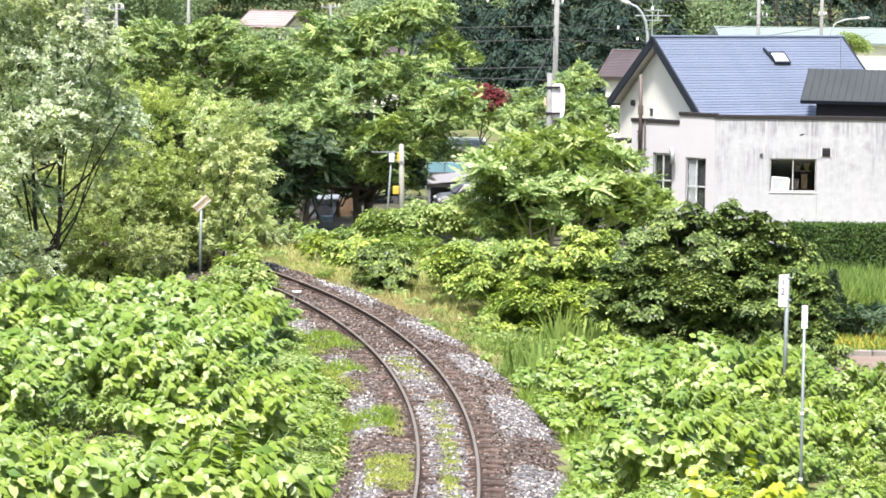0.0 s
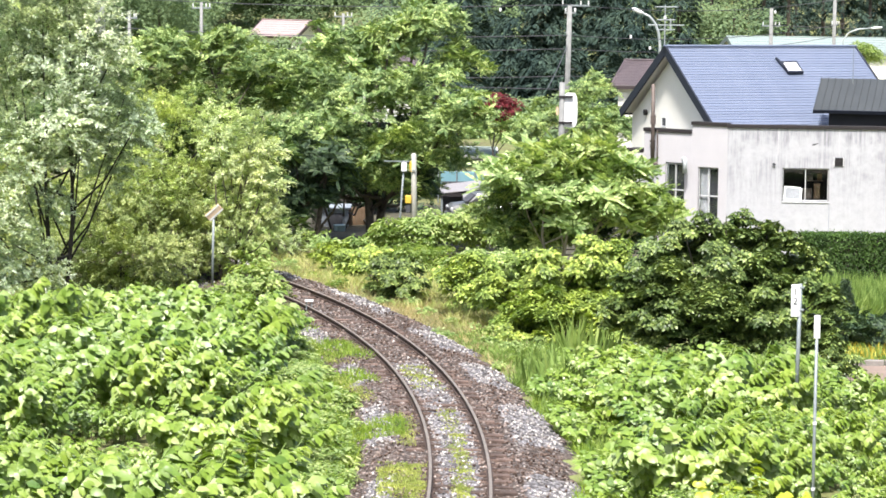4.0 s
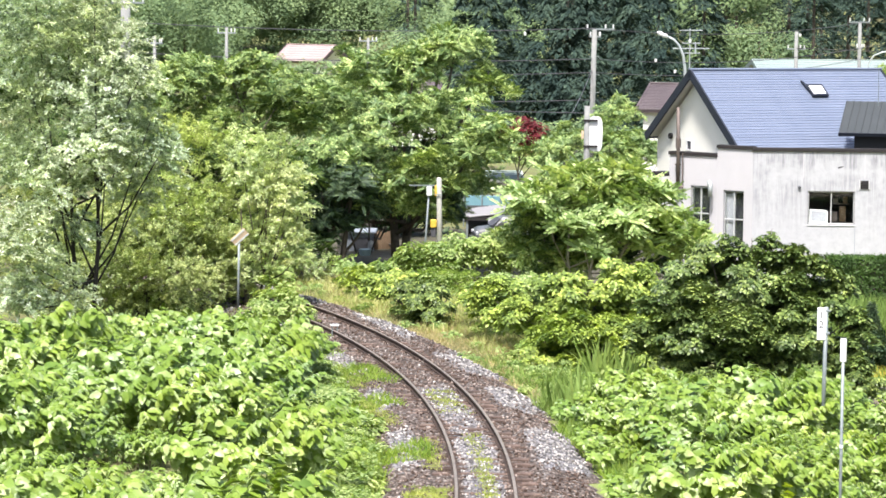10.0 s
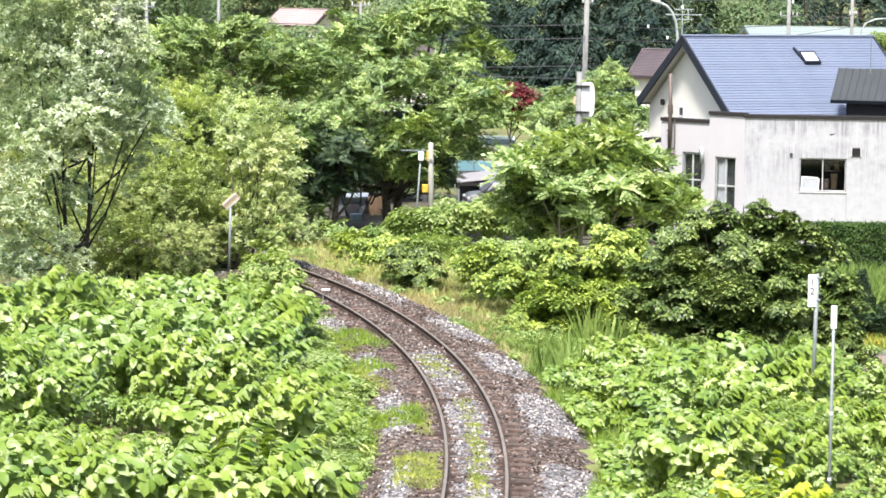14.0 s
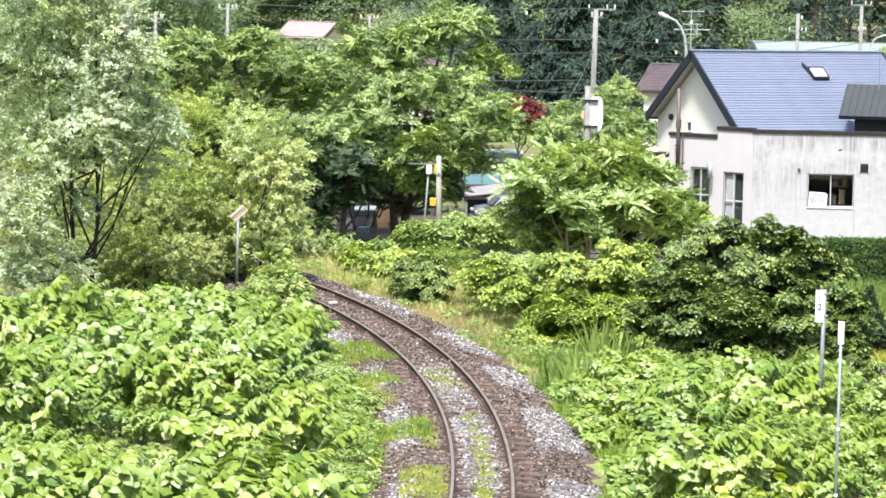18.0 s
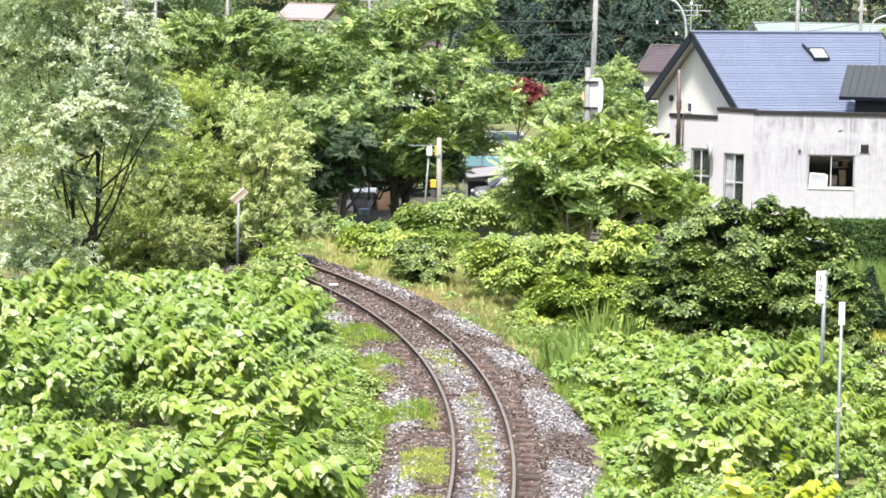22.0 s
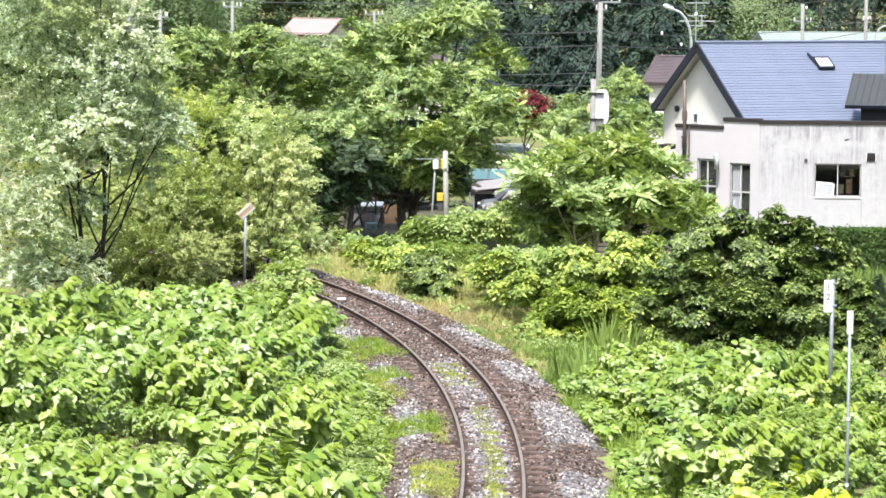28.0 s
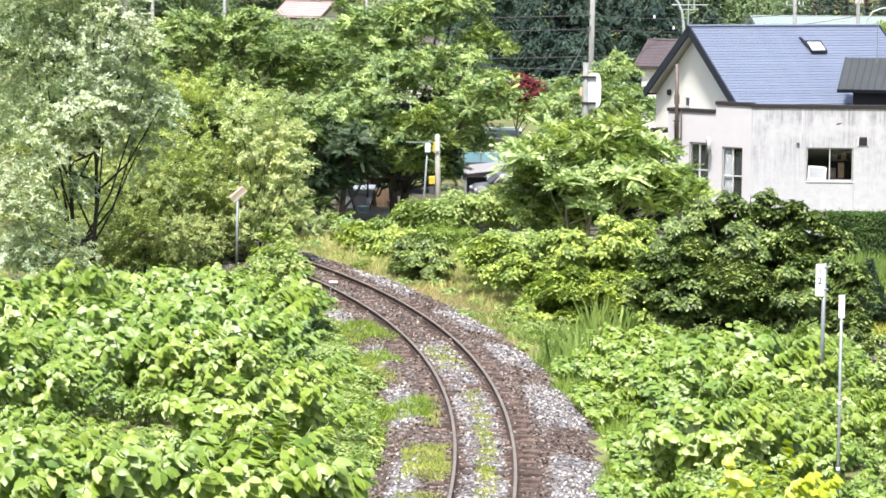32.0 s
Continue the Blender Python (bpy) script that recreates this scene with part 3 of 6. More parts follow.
for side, sn in ((-0.565, -1), (0.565, 1)):
    for j in range(-1, 6):
        s0, s1 = 1.9 + 10.85 * j, 1.9 + 10.85 * (j + 1) - 0.012
        rail = empty("rail", *on_line(s0, side)[0])
        inv = Matrix.Translation(-rail.matrix_basis.translation)
        for name, prof, mat, lab in (("web", RAIL_PROFILE, RUST, "rusty brown web and foot"),
                                     ("head", [(-0.030, -0.0012), (0.030, -0.0012), (0.026, 0.001), (-0.026, 0.001)], RAILHEAD, "worn shiny running surface")):
            part(name, swept(prof, s0, s1, side), mat, rail, lab).matrix_basis = inv
        for face in (-0.022, 0.022):
            part("fishplate", swept([(face - 0.009, -0.1), (face + 0.009, -0.1), (face + 0.009, -0.045), (face - 0.009, -0.045)], s0 - 0.28, s0 + 0.28, side, 0.28), RUST, rail, "bolted joint plate").matrix_basis = inv
        for b in (-0.2, -0.07, 0.07, 0.2):
            p, th = on_line(s0 + b, side + sn * 0.034, -0.072)
            part("bolt", boxed((-0.014, -0.014, -0.014), (0.014, 0.014, 0.014), 0.004), RUST, rail).matrix_basis = inv @ pose(*p)
        tagged(rail, "rusty steel rail with a worn bright head, bolted at its joints", "rail", "rails of the track")


# ---- giant knotweed: broad leaves in mounds on both sides of the line ----
LEAF_MESHES = []
for q in range(3):
    me = mesh_np("knotweed_leaf", BROAD_V * 0.21 * (1, 0.85 + 0.12 * q, 1 + 0.4 * q), BROAD_F)
    me.materials.append(SINGLE_LEAF)
    LEAF_MESHES.append(me)


def knotweed_mesh(r, h, seed):
    """A mound of arching canes that nod with the wind: broad leaves in two ranks along each, shading the ones below."""
    g = np.random.default_rng(seed)
    canes = int(29 * r * r)
    ca, cr = g.uniform(0, 2 * math.pi, canes), r * np.sqrt(g.random(canes)) * 0.85
    cx, cy = cr * np.cos(ca), cr * np.sin(ca)
    lean = unit(np.c_[cx / r, cy / r, np.zeros(canes)] + g.normal(size=(canes, 3)) * (0.45, 0.45, 0) + (0.35, -0.15, 0))
    ch = h * (0.72 + 0.40 * g.random(canes)) * (1 - 0.34 * (cr / r) ** 2)
    k = 26
    n = canes * k
    c = np.repeat(np.arange(canes), k)
    rank = np.tile(np.where(np.arange(k) % 2, 1.0, -1.0), canes)
    u = np.tile(np.concatenate((np.linspace(0.25, 0.55, 4), np.linspace(0.6, 1.0, k - 4))), canes) + g.normal(size=n) * 0.015
    at = np.c_[cx[c], cy[c], np.zeros(n)] + lean[c] * (0.62 * u ** 2.4)[:, None]
    at[:, 2] += ch[c] * (u - 0.20 * u ** 4)
    side = np.c_[-lean[c, 1], lean[c, 0], np.zeros(n)] * rank[:, None]
    along = unit(side * 0.5 + lean[c] * 0.45 + (0.85, -0.2, -0.12) + g.normal(size=(n, 3)) * 0.42)
    tilt = g.normal(size=(canes, 3))[c] * 0.16
    face = unit(np.array((-0.05, -0.40, 0.86)) + lean[c] * (0.45 * u)[:, None] - side * 0.1 + tilt + g.normal(size=(n, 3)) * 0.09)
    size = g.uniform(0.14, 0.28, n) * np.where(u > 0.93, 0.7, 1.0)
    v, f = scatter(BROAD_V * (1, 0.95, 1.5), BROAD_F, at + along * 0.05, face, along, size)
    top = np.argsort(at[:, 2])[-200:]
    pick = g.choice(top, 9, replace=False)
    spots = [(at[i] + (0, 0, 0.05), face[i], along[i]) for i in pick]
    stems = [((cx[i], cy[i]), lean[i], ch[i]) for i in range(0, canes, 2)]
    return mesh_np("knotweed_foliage", v, f), stems, spots


KNOT = []
for q, (r, h) in enumerate(((1.5, 2.2), (1.35, 1.7), (0.9, 1.1), (1.5, 1.9)) * 2):
    me, stems, spots = knotweed_mesh(r, h, 20 + q)
    me.materials.append(LEAF["knotweed"])
    bm = bmesh.new()
    for (x, y), ln, hh in stems:
        tube(bm, [(x, y, -0.1), (x + ln[0] * 0.15, y + ln[1] * 0.15, hh * 0.5), (x + ln[0] * 0.6, y + ln[1] * 0.6, hh * 0.84)], [0.014, 0.011, 0.005], 5)
    sm = bpy.data.meshes.new("cane")
    bm.to_mesh(sm)
    bm.free()
    sm.materials.append(STALK)
    KNOT.append((me, sm, spots))
YOUNG = empty("knotweed", 5.0, 42.6, -0.45)
link("foliage", knotweed_mesh(0.85, 2.75, 77)[0], leaf_material("young_knotweed_leaf", [(0.34, 0.42, 0.03), (0.46, 0.52, 0.05), (0.58, 0.60, 0.09)], 0.4, 0.35, 0.4), YOUNG)
tagged(link("cane", KNOT[2][1], None, YOUNG), kind="stuff")
SWAYING.append((YOUNG, pose(5.0, 42.6, -0.45), 2.4, 0.03, 2.1))
tagged(YOUNG, "tall young knotweed with yellow-green leaves", "knotweed", "giant knotweed clumps beside the track")


def knotweed(x, y, q, scale, turn, leaves=9):
    me, sm, spots = KNOT[q + 4 * (int(x * 13 + y * 7) % 2)]
    thing = empty("knotweed", x, y, float(ground_z(x, y)), turn)
    thing.scale = (scale, scale, scale)
    link("foliage", me, None, thing)
    tagged(link("cane", sm, None, thing), kind="stuff")
    for i, (p, f, a) in enumerate(spots[:leaves]):
        xx = Vector(a - f * float(np.dot(a, f))).normalized()
        yy = Vector(f).cross(xx)
        m = Matrix((xx, yy, Vector(f))).transposed().to_4x4()
        link("leaf", LEAF_MESHES[i % 3], None, thing).matrix_basis = Matrix.Translation(Vector(p)) @ m
    SWAYING.append((thing, pose(x, y, float(ground_z(x, y)), 0, 0, turn), 2.4, 0.03, 1.6 + (x * 7.3 + y * 3.1) % 1.3))
    tall = "tall" if q in (0, 3) else "low"
    return tagged(thing, tall + " clump of giant knotweed with broad bright green leaves", "knotweed", "giant knotweed clumps beside the track")


MOUNDS = [(-6.3, 62.5, 3.6), (-3.7, 54.0, 2.3), (-2.8, 46.6, 1.6), (-4.6, 67.5, 2.2), (-6.9, 53.5, 2.5), (-7.4, 45.5, 2.4), (-4.2, 45.8, 2.3), (-10.0, 57.5, 2.6), (-10.2, 66.0, 3.0), (-5.4, 70.0, 2.6), (-4.0, 61.5, 1.7),
          (4.6, 46.5, 1.8), (5.2, 53.0, 2.2), (7.8, 56.5, 2.5), (8.2, 48.5, 2.2), (4.8, 59.5, 2.2), (10.4, 62.0, 2.0), (7.2, 61.5, 2.3), (9.4, 57.5, 1.8), (6.0, 49.5, 1.8)]


HOLLOWS = [(-7.2, 52.0, 1.5), (-9.2, 61.0, 1.8), (6.6, 54.6, 1.7), (5.0, 49.6, 1.4), (7.8, 50.4, 1.7), (8.6, 54.2, 1.4), (5.6, 46.4, 1.4)]


GAPS = ((-8.2, 55.4), (-6.8, 54.9), (-5.5, 53.9), (-4.4, 52.6), (-3.6, 51.0), (-3.1, 49.3), (-7.3, 50.2), (-3.5, 46.9), (-4.0, 48.6), (-2.9, 47.6), (-7.0, 53.0), (5.6, 54.8), (6.4, 50.6))   # dark hollows between the mounds


def swell(x, y):
    """How high the growth stands: mounds, with hollows between them."""
    dip = min(1.0, min(0.45 + 0.55 * math.hypot(x - a, (y - b) * 0.8) / r for a, b, r in HOLLOWS))
    return dip * max(1.34 - 0.92 * ((x - a) ** 2 + ((y - b) * 0.8) ** 2) / (0.72 * r * r) for a, b, r in MOUNDS)


rnd = random.Random(11)
# left bank: from close under the bridge to the bend, its edge following the line
y = 40.2
while y < 72:
    x = -1.9 - 0.3 * rnd.random()
    while x > -0.168 * y - 1.2:
        xx, yy = x + rnd.uniform(-0.3, 0.3), y + rnd.uniform(-0.35, 0.35)
        inner = -float(line_offset(xx, yy)) - min(3.5, max(2.1, 2.1 + 0.14 * (yy - 46)))
        if inner > 0 and any(math.hypot(xx - a, 0.85 * (yy - b)) < 1.1 for a, b in GAPS):
            knotweed(xx, yy, 2, 0.62, rnd.uniform(-25, 25), 2)
        elif inner > 0 and (swell(xx, yy) > 0.40 or rnd.random() < 0.25):
            q = 2 if inner < 0.6 else (1 if inner < 1.7 else rnd.choice((0, 3, 0)))
            knotweed(xx, yy, q, rnd.uniform(0.94, 1.06) * max(0.5, swell(xx, yy)), rnd.uniform(-25, 25), 3)
        x -= 1.6
    y += 1.85
for x, y, f in ((-10.3, 70.2, 0.72), (-9.3, 70.4, 0.92), (-8.2, 70.0, 1.02), (-7.2, 70.5, 1.04), (-6.2, 70.0, 1.02), (-5.3, 70.3, 0.94), (-8.7, 71.8, 0.95), (-6.7, 71.9, 0.98)):
    knotweed(x, y, 0, f, rnd.uniform(-25, 25), 3)
# right bank
y = 41.0
while y < 65:
    x = 3.4 + 0.3 * rnd.random()
    while x < 0.165 * y + 1.0:
        xx, yy = x + rnd.uniform(-0.3, 0.3), y + rnd.uniform(-0.35, 0.35)
        inner = float(line_offset(xx, yy)) - (2.3 if yy < 51 else 2.9)
        if inner > 0 and not any(math.hypot(xx - a, yy - b) < 0.9 for a, b in GAPS) and not (5.4 < xx < 7.5 and yy < 46.8):
            q = 2 if (inner < 0.7 or yy < 46) else (1 if (inner < 1.8 or yy > 58) else rnd.choice((3, 1, 3)))
            low = 0.62 if xx > 0.134 * yy else 1.0
            q = 1 if (low < 1 and q == 3) else q
            knotweed(xx, yy, q, low * rnd.uniform(0.92, 1.06) * max(0.5 if yy < 51 else 0.75, 0.97 * swell(xx, yy)), rnd.uniform(-25, 25), 3)
        x += 1.6
    y += 1.9


for x, y, q, f in ((4.3, 66.3, 1, 0.85), (5.5, 66.0, 1, 0.8), (4.1, 64.3, 1, 0.8), (6.8, 65.6, 1, 0.75), (4.9, 64.0, 1, 0.9)):
    knotweed(x, y, q, f, rnd.uniform(-25, 25), 3)


# ---- grass, weeds and moss ----
def blades(name, pts, length, kind, label, category, tilt=0.5, flat=0.0):
    n = len(pts)
    z = ground_z(pts[:, 0], pts[:, 1]) if pts.shape[1] == 2 else pts[:, 2]
    at = np.c_[pts[:, 0], pts[:, 1], z - 0.02]
    up = unit(np.array((0, 0, 1.0)) + RNG.normal(size=(n, 3)) * (tilt, tilt, 0.1))
    face = unit(np.cross(up, RNG.normal(size=(n, 3))))
    tv = BLADE_V * np.array((1, 1.0 + flat, 1))
    v, f = scatter(tv, BLADE_F, at, face, up, RNG.uniform(0.5, 1.2, n) * length)
    return tagged(link(name, mesh_np(name, v, f), LEAF[kind]), label, category, kind="stuff")


def along_line(n, s0, s1, o0, o1, ragged=0.4, on_bed=False):
    s, o = RNG.uniform(s0, s1, n), RNG.uniform(o0, o1, n)
    o = o + ragged * np.sin(s * 0.9 + 2 * np.sin(s * 0.37))
    p = np.array([on_line(a, b)[0][:2] for a, b in zip(s, o)])
    if on_bed:
        return np.c_[p, ballast_height(o, s)]
    return p


blades("verge_grass", np.concatenate((along_line(15000, -5, 45, -3.6, -2.15, 0.22), along_line(15000, -2, 26, -4.2, -2.25, 0.25), along_line(13000, 11.5, 30, -3.6, -1.6, 0.3), along_line(9000, -5, 17, 2.3, 3.3, 0.25))), 0.34, "grass", "fresh green verge grass along the ballast", "grass", 0.55, 0.6)
blades("verge_weeds", along_line(9000, 13, 27.5, 2.5, 5.4, 0.3), 0.26, "garden", "low mid-green weeds under the shrubs", "weeds", 0.8, 2.0)
blades("tall_grass", np.concatenate((along_line(1500, 8, 21, 2.5, 3.7, 0.3), along_line(500, 15, 23, 2.9, 5.4, 0.3))), 0.5, "garden", "tall arching green grass at the foot of the shrubs", "grass", 0.4, 0.8)


# ---- trees and shrubs ----
tree("tree", (-2.0, 104.0), float(ground_z(-2.0, 104.0)),
     [(1.8, 2, 1.1, 0.51), (-0.2, 5, 5.6, 1.2), (-1.2, 5, 4.7, 1.13), (0.5, 6, 5.1, 1.1), (-2.1, 5, 3.8, 1.09), (-1.1, 0, 6.2, 1.37), (0.5, 0, 6.9, 1.29), (2, 0, 7.2, 1.14), (3, 0, 6, 0.96), (-2.3, 3, 5, 1.33), (-0.2, -2, 4.6, 1.43), (1.8, -1, 4.8, 1.54), (3, -3, 4.2, 1.11), (-2.7, 0, 3.2, 1.14), (-0.8, -2, 2.9, 1.35), (1, -3, 3.1, 1.27), (2.5, -2, 2.8, 0.98), (-2.4, 2, 1.4, 1.12), (-0, 1, 1.5, 1.01), (1.6, 1, 7.6, 0.67), (3.9, 0, 3.6, 0.64), (-0.45, -2, 1.9, 0.7), (0.7, -2, 1.7, 0.65), (-1.3, -2, 1.9, 0.7), (1.4, -2, 1.9, 0.6)],
     "walnut", "tall walnut tree with arching compound leaves", "tree", BARK, 0.2, 2, 1.6, 0.05)
tree("tree", (-9.9, 128.0), float(ground_z(-9.9, 128.0)),
     [(-3.6, 0, 4.8, 1.28), (-2.1, 0, 5.4, 1.33), (-0.3, 0, 5.4, 1.28), (1.3, 0, 5, 1.23), (2.7, 0, 4.6, 1.08), (4.1, 0, 4.5, 1.08), (-2.6, 0, 3.6, 1.41), (-0.5, 0, 3.6, 1.54), (1.5, 0, 3.5, 1.48), (3.3, 0, 3.3, 1.28), (-3.9, 0, 3.2, 1.15), (-1.8, 0, 5.6, 0.92), (3.6, 0, 4.85, 0.9), (5.1, 0, 4.6, 0.92), (2, 0, 4.95, 0.95), (0.7, 0, 5.8, 0.87)],
     "walnut", "rounded walnut trees standing behind the bend", "tree", BARK, 0.2, 3, 1.5, 0.05)
tree("small_tree", (4.2, 89.0), float(ground_z(4.2, 89.0)),
     [(-1.5, 0, 3, 0.85), (-0.4, 0, 3.4, 0.85), (0.7, 0, 3.6, 0.78), (1.6, 0, 3.2, 0.78), (2.1, 0, 2.6, 0.73), (0.3, -1, 2.2, 0.93), (1.6, 0, 1.8, 0.85), (2.8, 0, 2.1, 0.69), (3.2, 0, 1.6, 0.57), (-0.1, 1, 1.1, 0.74)],
     "sumac", "small tree with feathery compound leaves and thin pale stems", "tree", PALE_BARK, 0.07, 4, 2.2, 0.05)
# the small tree's darker left side, its shade given by a darker leaf
tree("shrub", (3.6, 90.0), float(ground_z(3.6, 90.0)),
     [(-1.3, 0, 2.3, 0.65), (-0.6, 0, 1.7, 0.83), (-1.1, 0, 1.2, 0.68), (-0, 0, 1.2, 0.68), (0.8, 0, 1, 0.61), (-0.2, 0.5, 2.4, 0.62), (-1.7, 0, 1.7, 0.54), (-0.8, 0, 0.7, 0.54)],
     "walnut", "darker leaves standing in for the shaded side of the small tree", "shrub", PALE_BARK, 0.04, 4, 1.8, 0.03)
tree("willow", (-10.0, 76.0), float(ground_z(-10.0, 76.0)),
     [(1.7, 0, 5.6, 0.8), (2.1, 0, 5.1, 0.62), (1.7, 1, 4.5, 0.75), (1.2, 1, 3.8, 0.66), (1.5, 0, 7, 0.61), (-1.7, 0, 7.8, 1.14), (-0.4, 0, 7.9, 1.22), (0.8, 0, 7.6, 0.91), (-1.5, 0, 6.1, 1.14), (-0.1, 0, 6.4, 1.09), (1, 1, 6.2, 0.92), (-1.7, -1, 4.5, 1.05), (-0.6, -1, 4.3, 0.97), (0.6, 0, 4.7, 0.84), (-1.7, -2, 2.8, 1.11), (-0.8, -2, 2, 0.89), (-0.3, 0, 2.9, 0.68), (-1.4, -2, 1, 0.89), (-0.3, -1, 1.2, 0.75), (0.3, 0, 9, 1.06), (-1.3, 0, 9.3, 1.06), (0.4, -1, 5.2, 0.85), (1.0, -0.5, 4.6, 0.75)],
     "willow", "tall willow with silvery grey-green leaves in the wind", "tree", DARK_BARK, 0.085, 2, 2.5, 0.07)
tree("willow", (-9.6, 86.0), float(ground_z(-9.6, 86.0)),
     [(0.3, 0, 3.9, 0.86), (1.2, 0, 4.9, 0.62), (1.9, 0, 4.7, 0.83), (2.9, 0, 4.5, 0.83), (3.6, 0, 4.8, 0.45), (3.8, 0, 3.6, 0.79), (4.4, 1, 3.8, 0.49), (-0, 0, 2.2, 1.03), (1.5, -1, 3, 1.05), (2.8, 0, 2.8, 1.03), (3.9, 1, 2.2, 0.84), (4.6, 1, 2.7, 0.49), (-0.9, 2, 2.7, 0.97), (3.4, 1, 1.0, 0.7), (2.2, 0, 5.3, 0.38), (0.7, 0, 5.3, 0.34)],
     "willow2", "bushy green willow with thin dark stems", "tree", DARK_BARK, 0.05, 4, 2.4, 0.06)
tree("shrub", (-9.2, 84.0), float(ground_z(-9.2, 84.0)),
     [(-2.4, 0, 0.3, 0.9), (-1.3, 0, 0.2, 0.95), (-0.2, 0, 0.2, 0.95), (0.9, 0, 0.3, 0.9), (1.7, 1.2, 0.3, 0.85), (2.8, 1.5, 0.4, 0.7), (-1.8, 2, 1.6, 0.95), (-0.5, 2, 1.4, 1.0), (0.8, 2, 1.5, 1.0), (2.0, 2, 1.3, 0.9), (-0.2, 3, 2.4, 0.85), (1.0, 3, 2.4, 0.8), (-1.4, 3, 2.5, 0.8), (-1.9, -1, 1.1, 0.8), (-0.8, -1, 1.0, 0.85), (0.3, -1, 1.1, 0.85), (1.4, -1, 1.0, 0.8), (2.4, 1.3, 1.1, 0.7), (-0.9, 0.5, 2.2, 0.7), (0.5, 0.5, 2.1, 0.7), (1.7, 0.5, 2.2, 0.65), (-2.2, 0.5, 2.0, 0.7), (-0.2, 1, 3.2, 0.4), (0.9, 1, 3.4, 0.36), (1.9, 1, 2.9, 0.42), (2.5, 1.5, 1.9, 0.5), (-1.2, 1, 3.1, 0.4), (-2.6, 1, 2.8, 0.45)],
     "thicket", "thicket of young stems, leaf colour dulled for the shade under the willows", "shrub", DARK_BARK, 0.035, 5, 2.2, 0.04)
tree("shrub", (-12.4, 86.5), float(ground_z(-12.4, 86.5)),
     [(-0.9, 0, 0.6, 1.0), (0.3, 0, 0.5, 1.0), (-0.6, 1, 1.9, 1.0), (0.8, 1, 1.8, 0.9), (-1.6, 2, 1.2, 1.0), (-0.3, 1, 3.0, 0.9)],
     "thicket", "olive green undergrowth behind the silver willow", "shrub", DARK_BARK, 0.04, 4, 1.8, 0.04)
# backing foliage in the shade-darkened leaf, behind gaps in the willows
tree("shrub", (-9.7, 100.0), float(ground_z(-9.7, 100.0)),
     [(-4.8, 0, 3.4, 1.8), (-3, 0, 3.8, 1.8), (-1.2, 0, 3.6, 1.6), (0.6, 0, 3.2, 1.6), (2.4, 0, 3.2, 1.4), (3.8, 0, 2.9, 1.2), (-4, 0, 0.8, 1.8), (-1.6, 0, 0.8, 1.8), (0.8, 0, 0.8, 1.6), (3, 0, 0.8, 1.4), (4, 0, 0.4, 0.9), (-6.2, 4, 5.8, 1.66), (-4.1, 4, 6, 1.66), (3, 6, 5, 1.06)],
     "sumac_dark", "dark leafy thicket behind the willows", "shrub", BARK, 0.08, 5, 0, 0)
# no tree of its own: dark leaf colour gives the walnut's shaded underside
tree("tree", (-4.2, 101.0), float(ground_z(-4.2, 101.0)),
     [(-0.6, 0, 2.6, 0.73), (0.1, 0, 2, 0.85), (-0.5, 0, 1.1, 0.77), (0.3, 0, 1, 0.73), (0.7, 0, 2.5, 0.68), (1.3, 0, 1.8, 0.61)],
     "shade", "dark leaves standing in for the shaded underside of the walnut", "tree", BARK, 0.14, 2, 1.5, 0.04)
tree("shrub", (7.1, 69.0), float(ground_z(7.1, 69.0)),
     [(-0.6, 0.6, 2.4, 0.67), (0.6, 0.6, 2.5, 0.67), (1.6, 0.8, 2.4, 0.59), (-1.3, 0.6, 2.7, 0.5), (-1.6, 0, 2.4, 0.58), (-0.8, 0, 3, 0.48), (0.2, 0, 3.2, 0.48), (1.2, 0, 3, 0.48), (1.9, 0, 2.8, 0.44), (-2.2, -0.5, 1.8, 0.52), (-2.5, -1, 1.2, 0.48), (-1.1, -1, 2.1, 0.63), (-0, -1.2, 2.5, 0.62), (1.1, -1, 2.3, 0.6), (-1.4, -1.5, 1.2, 0.66), (-0.2, -2, 1.6, 0.7), (1, -1.5, 1.5, 0.66), (2, -0.5, 1.8, 0.48), (-1.8, -1, 0.5, 0.52), (-0.4, -1.5, 0.6, 0.59), (0.8, -1.5, 0.6, 0.59), (2.2, 0, 0.9, 0.47), (2.4, 0, 2.4, 0.3), (-0.4, 0, 3.4, 0.28), (0.6, 0, 3.5, 0.25), (-1.2, -2.5, 0.3, 0.4), (0, -2.5, 0.3, 0.43), (1.3, -2, 0.4, 0.43), (2.2, -1, 0.5, 0.37), (2.6, -1, 0.5, 0.42), (3.0, -1.5, 0.2, 0.4), (2.6, -2, 0.2, 0.4), (0.2, -1, 1.1, 0.6), (-0.8, 0, 1.6, 0.6), (0.6, -0.5, 2.0, 0.6), (-2.2, -0.5, 0.8, 0.5), (1.5, -0.5, 1.0, 0.55), (-0.85, 0.5, 0.9, 0.75), (0.4, 0.6, 0.9, 0.75), (1.5, 0.8, 1.2, 0.65), (-0.2, -2.2, 0.05, 0.5), (-1.9, -1.8, 0.1, 0.5), (0.9, -2.4, 0.05, 0.5), (-1.6, 0.6, 1.2, 0.7), (1.4, 0.2, 2.75, 0.5), (2.1, 0.2, 2.3, 0.5), (0.7, 0.3, 3.1, 0.42), (2.5, -0.3, 1.5, 0.5), (-0.3, 0.3, 3.05, 0.42), (2.75, -0.6, 1.0, 0.45)],
     "broad_dark", "large dense dark green shrub on the bank", "shrub", BARK, 0.07, 4, 2, 0.035)
